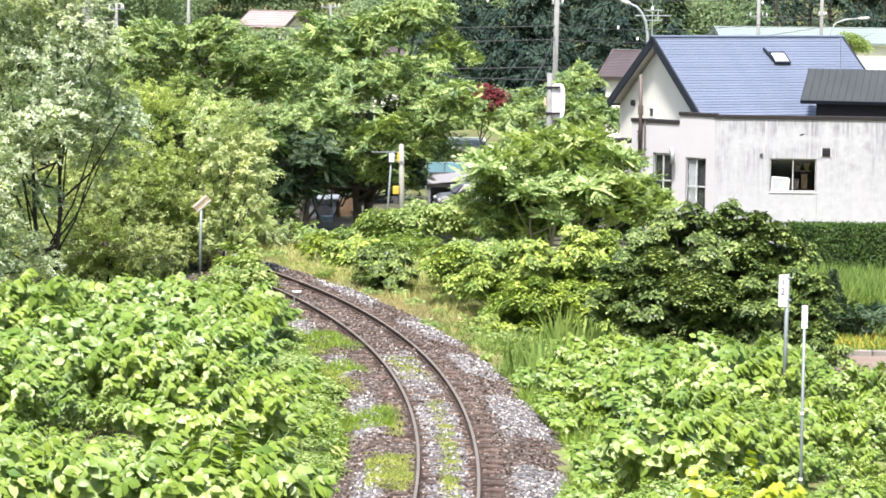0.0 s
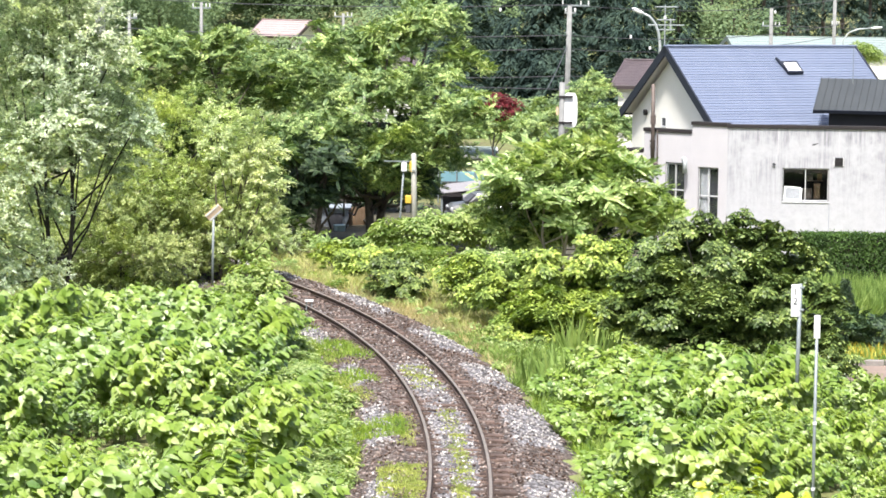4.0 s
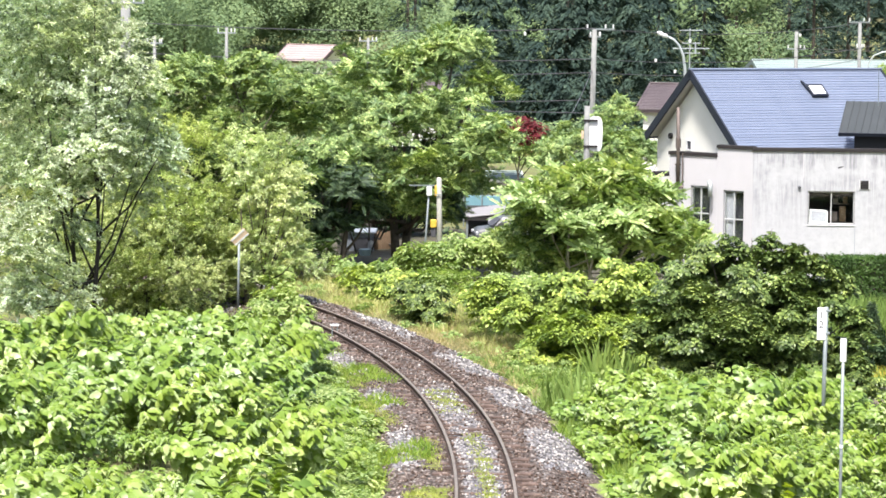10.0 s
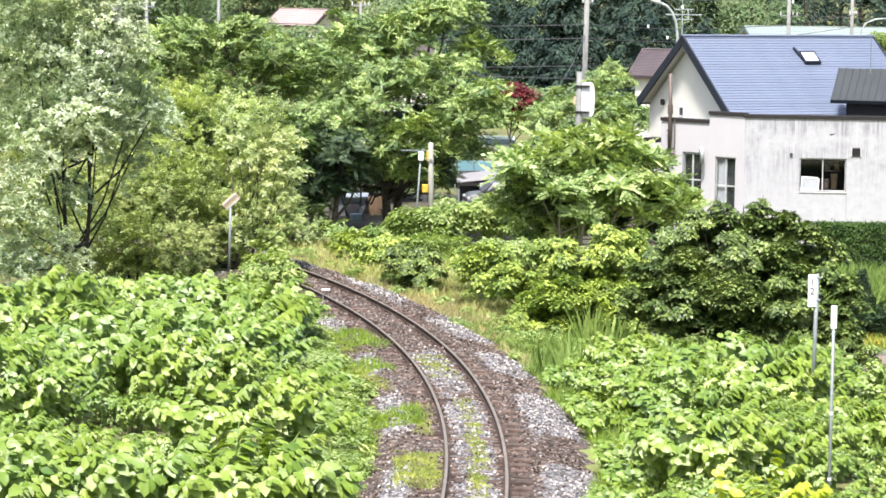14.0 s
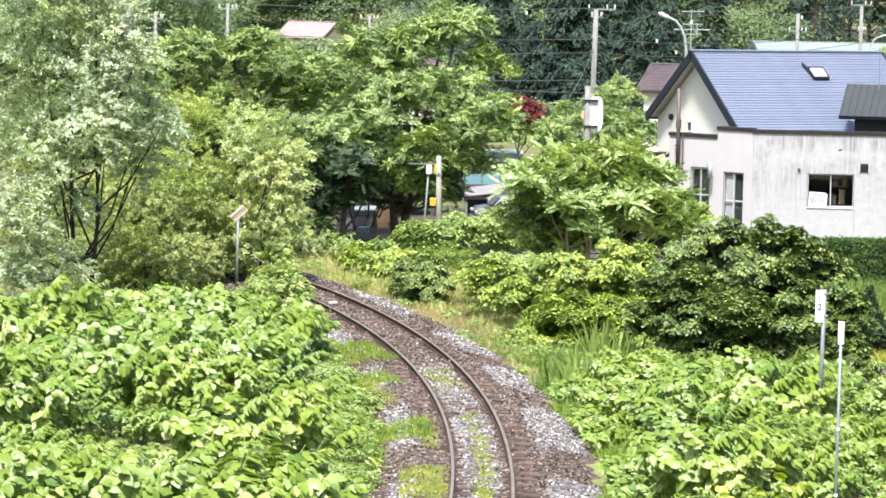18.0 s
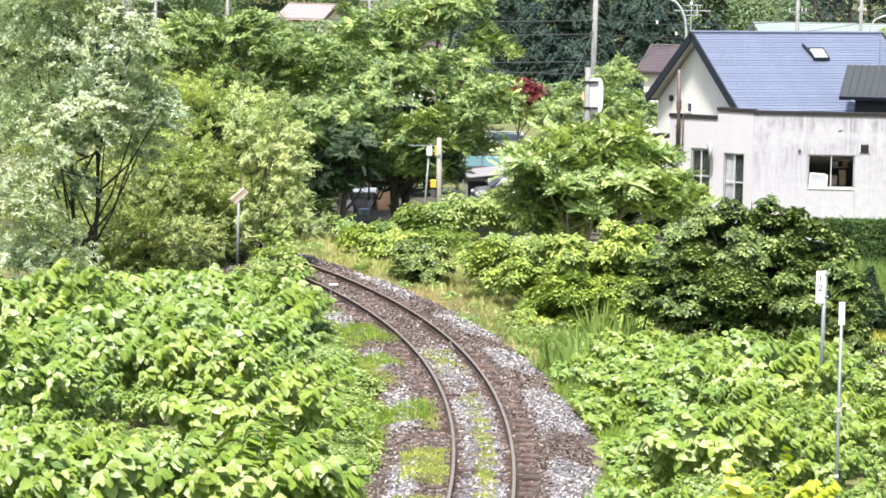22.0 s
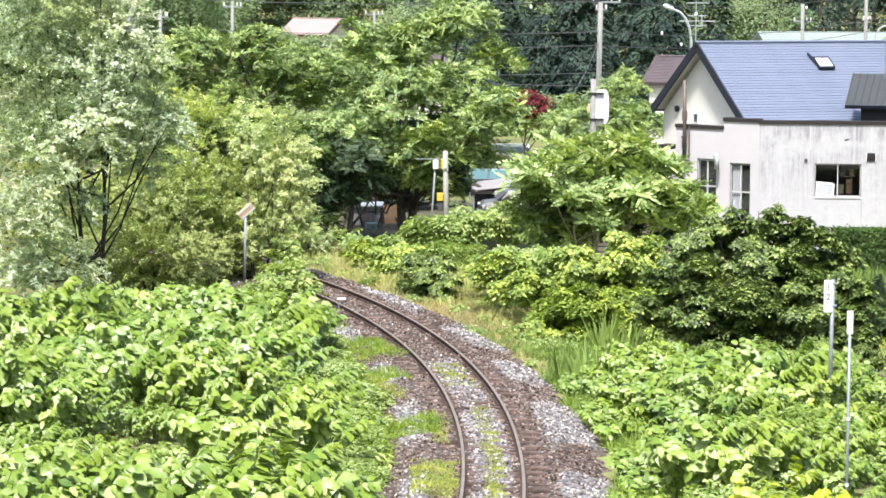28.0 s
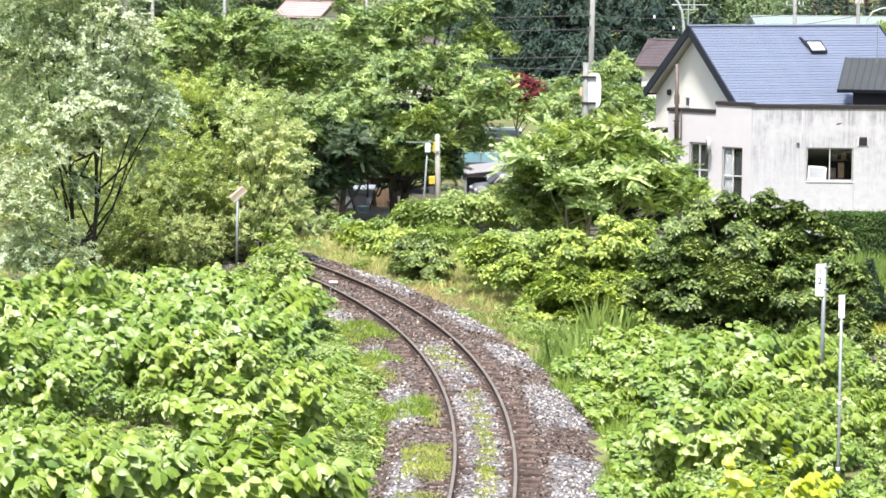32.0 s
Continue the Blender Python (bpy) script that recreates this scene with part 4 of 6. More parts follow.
tree("shrub", (3.7, 76.0), float(ground_z(3.7, 76.0)),
     [(1.6, 1, 1.3, 0.65), (2, 1, 0.9, 0.59), (1, 0, 0.9, 0.67), (-1.1, 1, 1.3, 0.55), (-0.3, 0, 1.5, 0.62), (0.6, 0, 1.7, 0.68), (1.4, 1, 1.6, 0.6), (-1.2, 0, 0.3, 0.62), (-0.4, -1, 0.4, 0.75), (0.5, -1, 0.4, 0.75), (-1.4, -1, -0.3, 0.42), (-0.4, -1.5, -0.4, 0.58), (1.5, -0.5, 0.7, 0.59), (0.7, -1, -0.5, 0.51), (1.1, -2, 0.1, 0.64), (1.4, -4, -0.2, 0.52), (0.4, -3, -0.7, 0.41), (-3.1, 4, 0.6, 0.45), (-2.7, 4, 0.85, 0.55), (-2.2, 4, 1.0, 0.58), (-2.4, 2.5, 0.45, 0.5), (-1.9, 1.5, 0.65, 0.55), (-1.5, 1, 0.7, 0.6), (-0.5, 1, 0.7, 0.7), (0.3, 1, 0.7, 0.7), (-1.2, 0.5, 0.0, 0.55)],
     "feather", "bright yellow-green shrub beside the track", "shrub", BARK, 0.05, 4, 2, 0.035)
tree("shrub", (-0.1, 93.0), float(ground_z(-0.1, 93.0)),
     [(-0.9, 0, 0.7, 0.78), (0.2, 0, 0.9, 0.84), (1.3, 0, 0.9, 0.71), (-1.1, -1, -0.1, 0.64), (-0, -1, 0.1, 0.7), (-1.5, 0, 0.2, 0.47), (0.9, 0, 0.7, 0.6), (1.9, 0, 0.6, 0.6), (2.3, 0, 0.5, 0.6)],
     "broad", "rounded green shrub below the posts", "shrub", BARK, 0.05, 3, 1.8, 0.03)
tree("shrub", (1.5, 83.0), float(ground_z(1.5, 83.0)),
     [(-0.8, 0, 0.6, 0.53), (-0.2, 0, 0.6, 0.66), (0.6, 0, 0.6, 0.7), (-0.2, -1, 0.1, 0.49), (0.5, -1, -0.1, 0.69), (1.3, 0, 0.4, 0.58), (0.2, -2, -0.6, 0.42), (0.7, -3, -0.7, 0.42), (-1.5, 2, 0.7, 0.37)],
     "broad", "low spreading light green shrub on the bank", "shrub", BARK, 0.04, 3, 1.8, 0.03)
tree("shrub", (-1.0, 85.0), float(ground_z(-1.0, 85.0)),
     [(0.0, 1, 0.5, 0.5), (-0.35, 0, 0.3, 0.5), (0.3, -1.5, 0.35, 0.5), (0.1, -1, -0.1, 0.5), (-0.3, -0.5, -0.2, 0.45), (0.6, -2, 0.0, 0.4)],
     "broad_dark", "small dark rounded bush between the grass banks", "shrub", BARK, 0.04, 3, 1.8, 0.03)
tree("shrub", (-2.6, 91.0), float(ground_z(-2.6, 91.0)),
     [(-0.35, 1, 0.0, 0.5), (0.25, -1, 0.05, 0.55), (0.8, 0, 0.05, 0.5), (-0.8, 4, -0.2, 0.45), (0.0, -1.5, -0.35, 0.42), (0.7, -1, -0.35, 0.42)],
     "feather", "light green ferny bush beyond the dry grass", "shrub", BARK, 0.03, 3, 1.8, 0.03)
tree("shrub", (-5.2, 98.0), float(ground_z(-5.2, 98.0)),
     [(-0.6, 0, -0.2, 0.6), (0.1, 0, -0.3, 0.55), (0.7, 1, -0.4, 0.5), (-1.1, 1, 0.3, 0.7), (-0.4, 2, 0.5, 0.6)],
     "willow3", "pale green bushes at the edge of the yard", "shrub", BARK, 0.03, 3, 1.8, 0.03)
tree("shrub", (-2.8, 97.0), float(ground_z(-2.8, 97.0)),
     [(-0.6, 0, -0.3, 0.58), (0.2, 0, -0.4, 0.66), (1, 0, -0.5, 0.54), (-1.1, 2, -0.2, 0.44)],
     "broad", "low leafy weeds beyond the dry grass", "shrub", BARK, 0.03, 2, 1.6, 0.03)
tree("willow", (-6.0, 85.0), float(ground_z(-6.0, 85.0)),
     [(0.7, 0, 4.6, 0.51), (1.1, 0, 3.7, 0.48), (1.4, 0, 2.9, 0.41), (0.5, 0, 2.9, 0.65), (0.8, 0, 2, 0.61), (1.2, 0, 1.3, 0.44), (-0, 0, 1.8, 0.71), (-0, 0, 3.4, 0.65), (-0.4, 0, 4.1, 0.58), (0.3, 0, 1.1, 0.61), (-0.5, 0, 0.9, 0.68), (1.3, 0, 2.1, 0.37), (0.7, 0, 3.8, 0.51)],
     "willow3", "pale green young willow inside the bend", "tree", BARK, 0.06, 3, 2.4, 0.05)
tree("shrub", (-5.2, 82.0), float(ground_z(-5.2, 82.0)),
     [(-0, 0, 0.4, 0.59), (0.6, -1, 0.3, 0.49), (-0.3, -1, 0.2, 0.55), (1, -1, 0.1, 0.32), (-0.3, 2.8, 0.6, 0.5), (0.2, 2, 0.6, 0.34)],
     "broad", "low green shrub overhanging the ballast", "shrub", BARK, 0.04, 3, 2, 0.03)
tree("shrub", (7.9, 126.0), float(ground_z(7.9, 126.0)),
     [(-2.5, 0, 2.5, 0.76), (-1, 0, 2.4, 0.81), (0.2, 0, 2.4, 0.96), (1.3, 0, 2.1, 0.76), (-3.8, 0, 2.2, 0.81), (-0.2, 6, 3.7, 1), (-0.6, 4, 2.8, 0.99), (-3, 2, 2.9, 0.64)],
     "walnut", "loose green garden shrubs before the road", "shrub", BARK, 0.05, 4, 1.2, 0.03)
tree("shrub", (5.0, 67.0), float(ground_z(5.0, 67.0)),
     [(-1.5, 0, -0, 0.35), (-0.8, 0, 0.1, 0.4), (0, 0, -0, 0.4), (0.7, 0, 0, 0.38), (-2.1, -2, -0.1, 0.26)],
     "broad", "low fresh green bushes at the foot of the shrub", "shrub", BARK, 0.03, 3, 2, 0.03)
# added dark foliage: shade behind the yard, inside the walnut, over bright ground
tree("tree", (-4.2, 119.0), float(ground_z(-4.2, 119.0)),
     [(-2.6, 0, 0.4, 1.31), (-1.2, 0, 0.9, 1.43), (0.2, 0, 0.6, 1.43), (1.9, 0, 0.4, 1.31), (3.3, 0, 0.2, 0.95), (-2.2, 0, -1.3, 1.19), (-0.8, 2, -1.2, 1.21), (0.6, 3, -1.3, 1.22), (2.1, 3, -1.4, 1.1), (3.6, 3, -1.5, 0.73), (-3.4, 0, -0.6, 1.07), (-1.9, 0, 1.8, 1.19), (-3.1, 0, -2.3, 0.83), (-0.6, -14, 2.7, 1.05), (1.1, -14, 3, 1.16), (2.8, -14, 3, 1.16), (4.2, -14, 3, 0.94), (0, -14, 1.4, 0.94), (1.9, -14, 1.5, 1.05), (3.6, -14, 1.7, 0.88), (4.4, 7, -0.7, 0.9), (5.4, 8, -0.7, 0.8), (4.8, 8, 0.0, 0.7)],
     "shade", "dark leaves standing in for shade behind the yard and inside the walnut", "tree", BARK, 0.14, 3, 0, 0)
tree("shrub", (-6.4, 95.0), float(ground_z(-6.4, 95.0)),
     [(-1, 0, 0.3, 0.76), (-0.2, 0, 0.4, 0.8), (0.6, 0, 0.3, 0.68), (-1.1, -3, -0.1, 0.74), (-0.4, -3, -0.1, 0.7), (0.3, -1, -0.1, 0.56), (-0.5, 2, 1.1, 0.78), (0.4, 2, 1, 0.7)],
     "broad", "light green bushes inside the bend", "shrub", BARK, 0.04, 3, 1.8, 0.03)
# added dark clumps: the small tree's inner shade put into leaf colour
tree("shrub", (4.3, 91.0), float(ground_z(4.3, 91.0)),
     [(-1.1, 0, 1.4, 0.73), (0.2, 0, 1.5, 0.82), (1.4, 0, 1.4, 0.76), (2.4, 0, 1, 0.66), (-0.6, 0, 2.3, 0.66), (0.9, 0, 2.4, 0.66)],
     "shade", "dark leaves standing in for shade inside the small tree", "shrub", BARK, 0.05, 3, 0, 0)
tree("small_tree", (3.1, 132.0), float(ground_z(3.1, 132.0)),
     [(-0.9, 0, 2.8, 0.6), (0.0, 0, 3.0, 0.6), (0.6, 0, 2.8, 0.55), (0.9, 0, 2.2, 0.45), (0.3, 0, 2.1, 0.5), (-0.4, 0, 2.1, 0.5)],
     "red", "small dark red maple in a garden", "tree", BARK, 0.06, 1, 0, 0)
tree("shrub", (4.3, 150.0), float(ground_z(4.3, 150.0)),
     [(-1.8, 0, 1.1, 0.9), (-0.3, 0, 0.8, 0.96), (0.9, 0, 0.9, 0.78), (18.8, 0, 5, 0.84)],
     "broad", "light green bushes far behind the cars", "shrub", BARK, 0.05, 3, 0, 0)


# ---- materials of the buildings ----
def stained_wall():
    """White cement plaster with grey rain streaks that run down it."""
    m, t, n, l, p = nodes_of("stained_white_plaster")
    co = n.new("ShaderNodeTexCoord").outputs["Object"]
    mp = n.new("ShaderNodeMapping")
    mp.inputs["Scale"].default_value = (11.0, 11.0, 0.8)
    l.new(co, mp.inputs["Vector"])
    streak = noise_node(n, l, 1.0, 6, 0.65, mp.outputs["Vector"])
    cloud = noise_node(n, l, 0.9, 5, 0.6, co)
    grain = noise_node(n, l, 60, 3, 0.6, co)
    c = ramp(n, l, streak, [(0.36, (0.22, 0.22, 0.24)), (0.50, (0.33, 0.33, 0.355)), (0.62, (0.42, 0.42, 0.445))])
    c = mix(n, l, ramp(n, l, cloud, [(0.48, (0, 0, 0)), (0.60, (1, 1, 1))]), c, (0.415, 0.415, 0.44))
    high = n.new("ShaderNodeSeparateXYZ")
    l.new(co, high.inputs["Vector"])
    run = n.new("ShaderNodeMapRange")
    run.inputs["From Min"].default_value, run.inputs["From Max"].default_value = 0.4, 3.3
    l.new(high.outputs["Z"], run.inputs["Value"])
    c = mix(n, l, run.outputs["Result"], (0.415, 0.415, 0.44), c)
    mottle = noise_node(n, l, 3.2, 5, 0.7, co)
    c = mix(n, l, 1.0, c, ramp(n, l, mottle, [(0.36, (0.90, 0.90, 0.91)), (0.52, (1, 1, 1)), (0.68, (1.06, 1.06, 1.06))]), "MULTIPLY")
    l.new(c, p.inputs["Base Color"])
    p.inputs["Roughness"].default_value = 0.9
    bump(n, l, grain, p, 0.3, 0.004)
    return m


STAINED = stained_wall()
PLAIN_WALL = surface("lilac_white_plaster", [(0.47, 0.455, 0.48), (0.52, 0.505, 0.53)], 0.8, 0.9, 0, 50, 0.2, 0.004)
CREAM_WALL = surface("cream_siding", [(0.80, 0.78, 0.71), (0.86, 0.84, 0.77)], 0.8, 0.85, 0, 50, 0.2, 0.004)
SOFFIT = surface("soffit_board", [(0.70, 0.69, 0.66), (0.78, 0.77, 0.74)], 1.5, 0.85)
CAP = surface("dark_brown_coping", [(0.014, 0.011, 0.012), (0.022, 0.017, 0.018)], 3, 0.8, 0.0)
NAVY = surface("navy_trim", [(0.009, 0.013, 0.025), (0.014, 0.019, 0.035)], 3, 0.6, 0.0)
BLUE_ROOF = surface("blue_grey_roof_steel", [(0.165, 0.198, 0.282), (0.205, 0.240, 0.330)], 0.6, 0.42, 0.1, 30, 0.05, 0.002, 0.12)
GREY_ROOF = surface("charcoal_roof_steel", [(0.075, 0.08, 0.085), (0.11, 0.115, 0.12)], 0.8, 0.5, 0.2, 30, 0.1, 0.002)
DARK_CLAD = surface("black_cladding", [(0.010, 0.011, 0.014), (0.016, 0.017, 0.021)], 0.8, 0.75)
LEAN_ROOF = surface("charcoal_lean_to_steel", [(0.038, 0.044, 0.048), (0.054, 0.061, 0.065)], 0.8, 0.6, 0.1, 30, 0.1, 0.002)
DULL_BLIND = surface("pale_lilac_blind", [(0.27, 0.265, 0.285), (0.32, 0.315, 0.335)], 3, 0.85)
BROWN_ROOF = surface("brown_roof_steel", [(0.10, 0.078, 0.085), (0.15, 0.12, 0.125)], 0.8, 0.55, 0.15)
PINK_ROOF = surface("faded_red_roof", [(0.36, 0.27, 0.265), (0.42, 0.325, 0.32)], 0.6, 0.6, 0.1)
MINT_ROOF = surface("pale_mint_roof", [(0.25, 0.305, 0.29), (0.30, 0.36, 0.335)], 0.4, 0.6, 0.1)
ALU = surface("aluminium_frame", [(0.62, 0.62, 0.63), (0.72, 0.72, 0.73)], 5, 0.45, 0.3, 60, 0.05, 0.001)
WINDOW_GREY = surface("dull_grey_window_frame", [(0.20, 0.20, 0.21), (0.28, 0.28, 0.29)], 5, 0.6, 0.1, 60, 0.05, 0.001)
# the room's dimness is put into this dark lining colour
ROOM = surface("room_lining_coloured_dim", [(0.05, 0.052, 0.06), (0.08, 0.082, 0.09)], 1.2, 0.95)
PIPE = surface("brown_flue_pipe", [(0.11, 0.085, 0.075), (0.17, 0.135, 0.12)], 5, 0.6, 0.3)
YELLOW = surface("yellow_band", [(0.58, 0.38, 0.04), (0.66, 0.44, 0.06)], 6, 0.6)
SIGN_BACK = surface("faded_orange_plate", [(0.62, 0.42, 0.28), (0.74, 0.58, 0.42)], 9, 0.7)
SHEET_GREY = surface("grey_sheet_metal", [(0.26, 0.29, 0.33), (0.34, 0.37, 0.41)], 2, 0.6, 0.2)
RUST_SHEET = surface("rusty_sheet_metal", [(0.15, 0.095, 0.05), (0.24, 0.16, 0.10)], 3, 0.85, 0.1)
BLUE_SHEET = surface("blue_tarpaulin", [(0.13, 0.27, 0.32), (0.19, 0.35, 0.40)], 1.2, 0.5, 0, 20, 0.4, 0.02)
CAR_SILVER = surface("silver_car_paint", [(0.25, 0.25, 0.25), (0.30, 0.30, 0.30)], 2, 0.3, 0.6, 60, 0.0)
RUBBER = surface("black_rubber", [(0.02, 0.02, 0.02), (0.035, 0.035, 0.035)], 6, 0.85)
PAVING = surface("pinkish_paving", [(0.20, 0.148, 0.118), (0.26, 0.20, 0.165)], 1.5, 0.9, 0, 30, 0.4, 0.01)
KERB_STONE = surface("kerb_concrete", [(0.20, 0.185, 0.165), (0.28, 0.26, 0.24)], 3, 0.9, 0, 30, 0.3, 0.01)
CERAMIC = surface("white_porcelain", [(0.80, 0.80, 0.80), (0.85, 0.85, 0.85)], 6, 0.3, 0, 60, 0.0)
POST_CONCRETE = surface("sunlit_post_concrete", [(0.36, 0.35, 0.31), (0.46, 0.45, 0.41)], 4, 0.85, 0, 40, 0.2, 0.005)
CURTAIN = surface("white_curtain", [(0.66, 0.66, 0.64), (0.76, 0.76, 0.74)], 5, 0.9)


def glass():
    m, t, n, l, p = nodes_of("window_glass")
    p.inputs["Base Color"].default_value = (0.9, 0.95, 0.95, 1)
    p.inputs["Roughness"].default_value = 0.03
    p.inputs["Transmission Weight"].default_value = 1.0
    p.inputs["IOR"].default_value = 1.45
    return m


GLASS = glass()


def wall_bm(length, z0, z1, thick, holes):
    """A wall along x, its outer face at y = 0 and its body behind, with holes (x0, x1, z0, z1) right through it."""
    bm = bmesh.new()
    xs = sorted({0.0, length, *[h[0] for h in holes], *[h[1] for h in holes]})
    zs = sorted({z0, z1, *[h[2] for h in holes], *[h[3] for h in holes]})
    for a, b in zip(xs, xs[1:]):
        for c, d in zip(zs, zs[1:]):
            x, z = (a + b) / 2, (c + d) / 2
            if not any(h[0] < x < h[1] and h[2] < z < h[3] for h in holes):
                box(bm, (a, 0, c), (b, thick, d))
    bmesh.ops.remove_doubles(bm, verts=bm.verts, dist=1e-5)
    inner = [f for f in bm.faces if sum(1 for g in bm.faces if g is not f and (g.calc_center_median() - f.calc_center_median()).length < 1e-4)]
    bmesh.ops.delete(bm, geom=inner, context="FACES")
    return bm


def along(p, q):
    """The pose of a wall from p to q, seen from outside with p at its left end."""
    return pose(p[0], p[1], 0, 0, 0, math.degrees(math.atan2(q[1] - p[1], q[0] - p[0])))


def sliding_window(parent, m, x0, x1, z0, z1, rail_z=None):
    """Grey outer frame, two light sashes and panes set into the wall, with a sill."""
    e = 0.032
    rim = bmesh.new()
    for lo, hi in (((x0, 0.03, z0), (x0 + e, 0.12, z1)), ((x1 - e, 0.03, z0), (x1, 0.12, z1)), ((x0 + e, 0.03, z1 - e), (x1 - e, 0.12, z1)), ((x0 + e, 0.03, z0), (x1 - e, 0.12, z0 + e))):
        box(rim, lo, hi)
    win = part("window", rim, WINDOW_GREY, parent, "grey-framed sliding window")
    win.matrix_basis = m
    part("window_sill", boxed((x0 - 0.01, -0.03, z0 - 0.03), (x1 + 0.01, 0.03, z0 - 0.003), 0.004), ALU, win)
    mid = (x0 + x1) / 2
    for i, (a, b) in enumerate(((x0 + e, mid + 0.015), (mid - 0.015, x1 - e))):
        y = 0.05 if i == 0 else 0.085
        wa, wb = (0.014, 0.032) if i == 0 else (0.032, 0.014)
        lo_z, hi_z = z0 + e, z1 - e
        bm = bmesh.new()
        for lo, hi in (((a, y, lo_z), (a + wa, y + 0.03, hi_z)), ((b - wb, y, lo_z), (b, y + 0.03, hi_z)),
                       ((a + wa, y, lo_z), (b - wb, y + 0.03, lo_z + 0.03)), ((a + wa, y, hi_z - 0.016), (b - wb, y + 0.03, hi_z))):
            box(bm, lo, hi)
        if rail_z:
            box(bm, (a + wa, y, rail_z - 0.022), (b - wb, y + 0.03, rail_z + 0.022))
        part("sash", bm, ALU, win)
        g = part("pane", boxed((a + wa, y + 0.012, lo_z + 0.03), (b - wb, y + 0.018, hi_z - 0.016)), GLASS, win)
        g.visible_shadow = False
    return win


# ---- the flat-roofed annex ----
def annex():
    th = empty("annex", 10.78, 102.0, -0.85)
    base = Matrix.Translation((-10.78, -102.0, 0.85))
    front0, front1, step, back_left = (10.78, 102.0), (20.6, 101.5), (9.58, 102.95), (7.93, 104.25)
    m = base @ along(front0, front1)
    part("front_wall", wall_bm(9.83, -0.9, 3.70, 0.22, [(1.99, 3.68, 1.06, 2.28)]), STAINED, th, "rain-streaked white plastered wall").matrix_basis = m
    part("front_coping", boxed((-0.04, -0.05, 3.702), (9.9, 0.27, 3.83), 0.01), CAP, th, "dark brown metal coping").matrix_basis = m
    win = sliding_window(th, m, 1.99, 3.68, 1.06, 2.28)
    rim = bmesh.new()
    for lo, hi in (((-0.30, 0, 0), (-0.24, 0.04, 0.50)), ((0.30, 0, 0), (0.36, 0.04, 0.46)), ((-0.24, 0, 0.44), (0.30, 0.04, 0.50)), ((-0.24, 0, 0), (0.30, 0.04, 0.06))):
        box(rim, lo, hi, 0.012)
    chair = part("chair_back", rim, CURTAIN, win, "white plastic chair back behind the glass")
    chair.matrix_basis = pose(2.36, 0.2, 1.10, -12, 4)
    part("chair_panel", boxed((-0.24, 0.012, 0.06), (0.30, 0.03, 0.44)), DULL_BLIND, chair)
    bm = bmesh.new()
    for k in range(5):
        box(bm, (3.86, -0.045, 2.40 + 0.055 * k), (4.16, -0.012, 2.435 + 0.055 * k), 0, None)
    v = part("vent_frame", box(box(bmesh.new(), (3.83, -0.05, 2.37), (3.86, -0.002, 2.68)), (4.16, -0.05, 2.37), (4.19, -0.002, 2.68)), ALU, th, "louvred wall vent")
    v.matrix_basis = m
    part("vent_backing", boxed((3.86, -0.010, 2.37), (4.16, -0.002, 2.68)), DARK_INK, v)
    for k in range(5):
        part("louvre", boxed((-0.15, -0.02, -0.012), (0.15, 0.02, 0.0)), CAP, v).matrix_basis = pose(4.01, -0.03, 2.41 + 0.058 * k, 35)
    part("drain_outlet", tube(bmesh.new(), [(1.68, 0.02, 2.4), (1.68, -0.05, 2.4)], [0.06, 0.06], 12), DARK_INK, th).matrix_basis = m
    for x in (1.82, 4.02, 6.9):
        part("joint_strip", boxed((x - 0.02, -0.006, 2.75 if x < 4.5 else -0.8), (x + 0.02, -0.002, 3.69)), PLAIN_WALL, th, "pale sealed joint").matrix_basis = m
    part("wall_crack", boxed((3.69, -0.005, -0.8), (3.712, -0.002, 1.02)), SHEET_GREY, th, "thin grey crack in the plaster").matrix_basis = m
    for x, y, z, w, d, h, mt in ((2.95, 0.55, 1.14, 0.3, 0.25, 0.35, PIPE), (3.3, 0.6, 1.14, 0.22, 0.25, 0.55, RUST_SHEET), (3.25, 0.7, 1.75, 0.6, 0.2, 0.04, PIPE), (3.05, 0.7, 1.79, 0.2, 0.15, 0.18, PIPE), (3.4, 0.7, 1.79, 0.16, 0.15, 0.24, RUST_SHEET)):
        part("stored_box", boxed((x - w / 2, y, z), (x + w / 2, y + d, z + h), 0.01), mt, win, "things stored behind the glass")
    part("wall_mark", prism(bmesh.new(), [(3.02, 3.12), (3.10, 3.17), (3.27, 3.19), (3.12, 3.11)], -0.004, -0.001, UPRIGHT), CAP, th, "dark scrape on the plaster").matrix_basis = m
    # the skew side towards the garden: a tall piece and a lower one
    for name, p, q, top, hole, rail in (("side_wall", step, front0, 3.74, (0.28, 1.16, 0.05, 2.23), 1.18), ("low_side_wall", back_left, step, 3.42, (0.95, 1.80, 0.25, 2.33), 1.32)):
        ln = math.hypot(q[0] - p[0], q[1] - p[1])
        ms = base @ along(p, q)
        part(name, wall_bm(ln - 0.002, -0.9, top, 0.2, [hole]), PLAIN_WALL, th, "pale lilac-white plastered wall").matrix_basis = ms
        part("side_coping", boxed((-0.03, -0.05, top + 0.002), (ln, 0.25, top + 0.13), 0.01), CAP, th, "dark brown metal coping").matrix_basis = ms
        w = sliding_window(th, ms, *hole, rail)
        x0, x1 = ((hole[0] + hole[1]) / 2, hole[1] - 0.06) if name == "side_wall" else (hole[0] + 0.06, hole[1] - 0.06)
        # near-black sheet set just behind the panes
        part("dark_backing", boxed((x0, 0.16, hole[2] + 0.1), (x1, 0.17, hole[3] - 0.09)), DARK_CLAD, w, "dark sheet behind the glass")
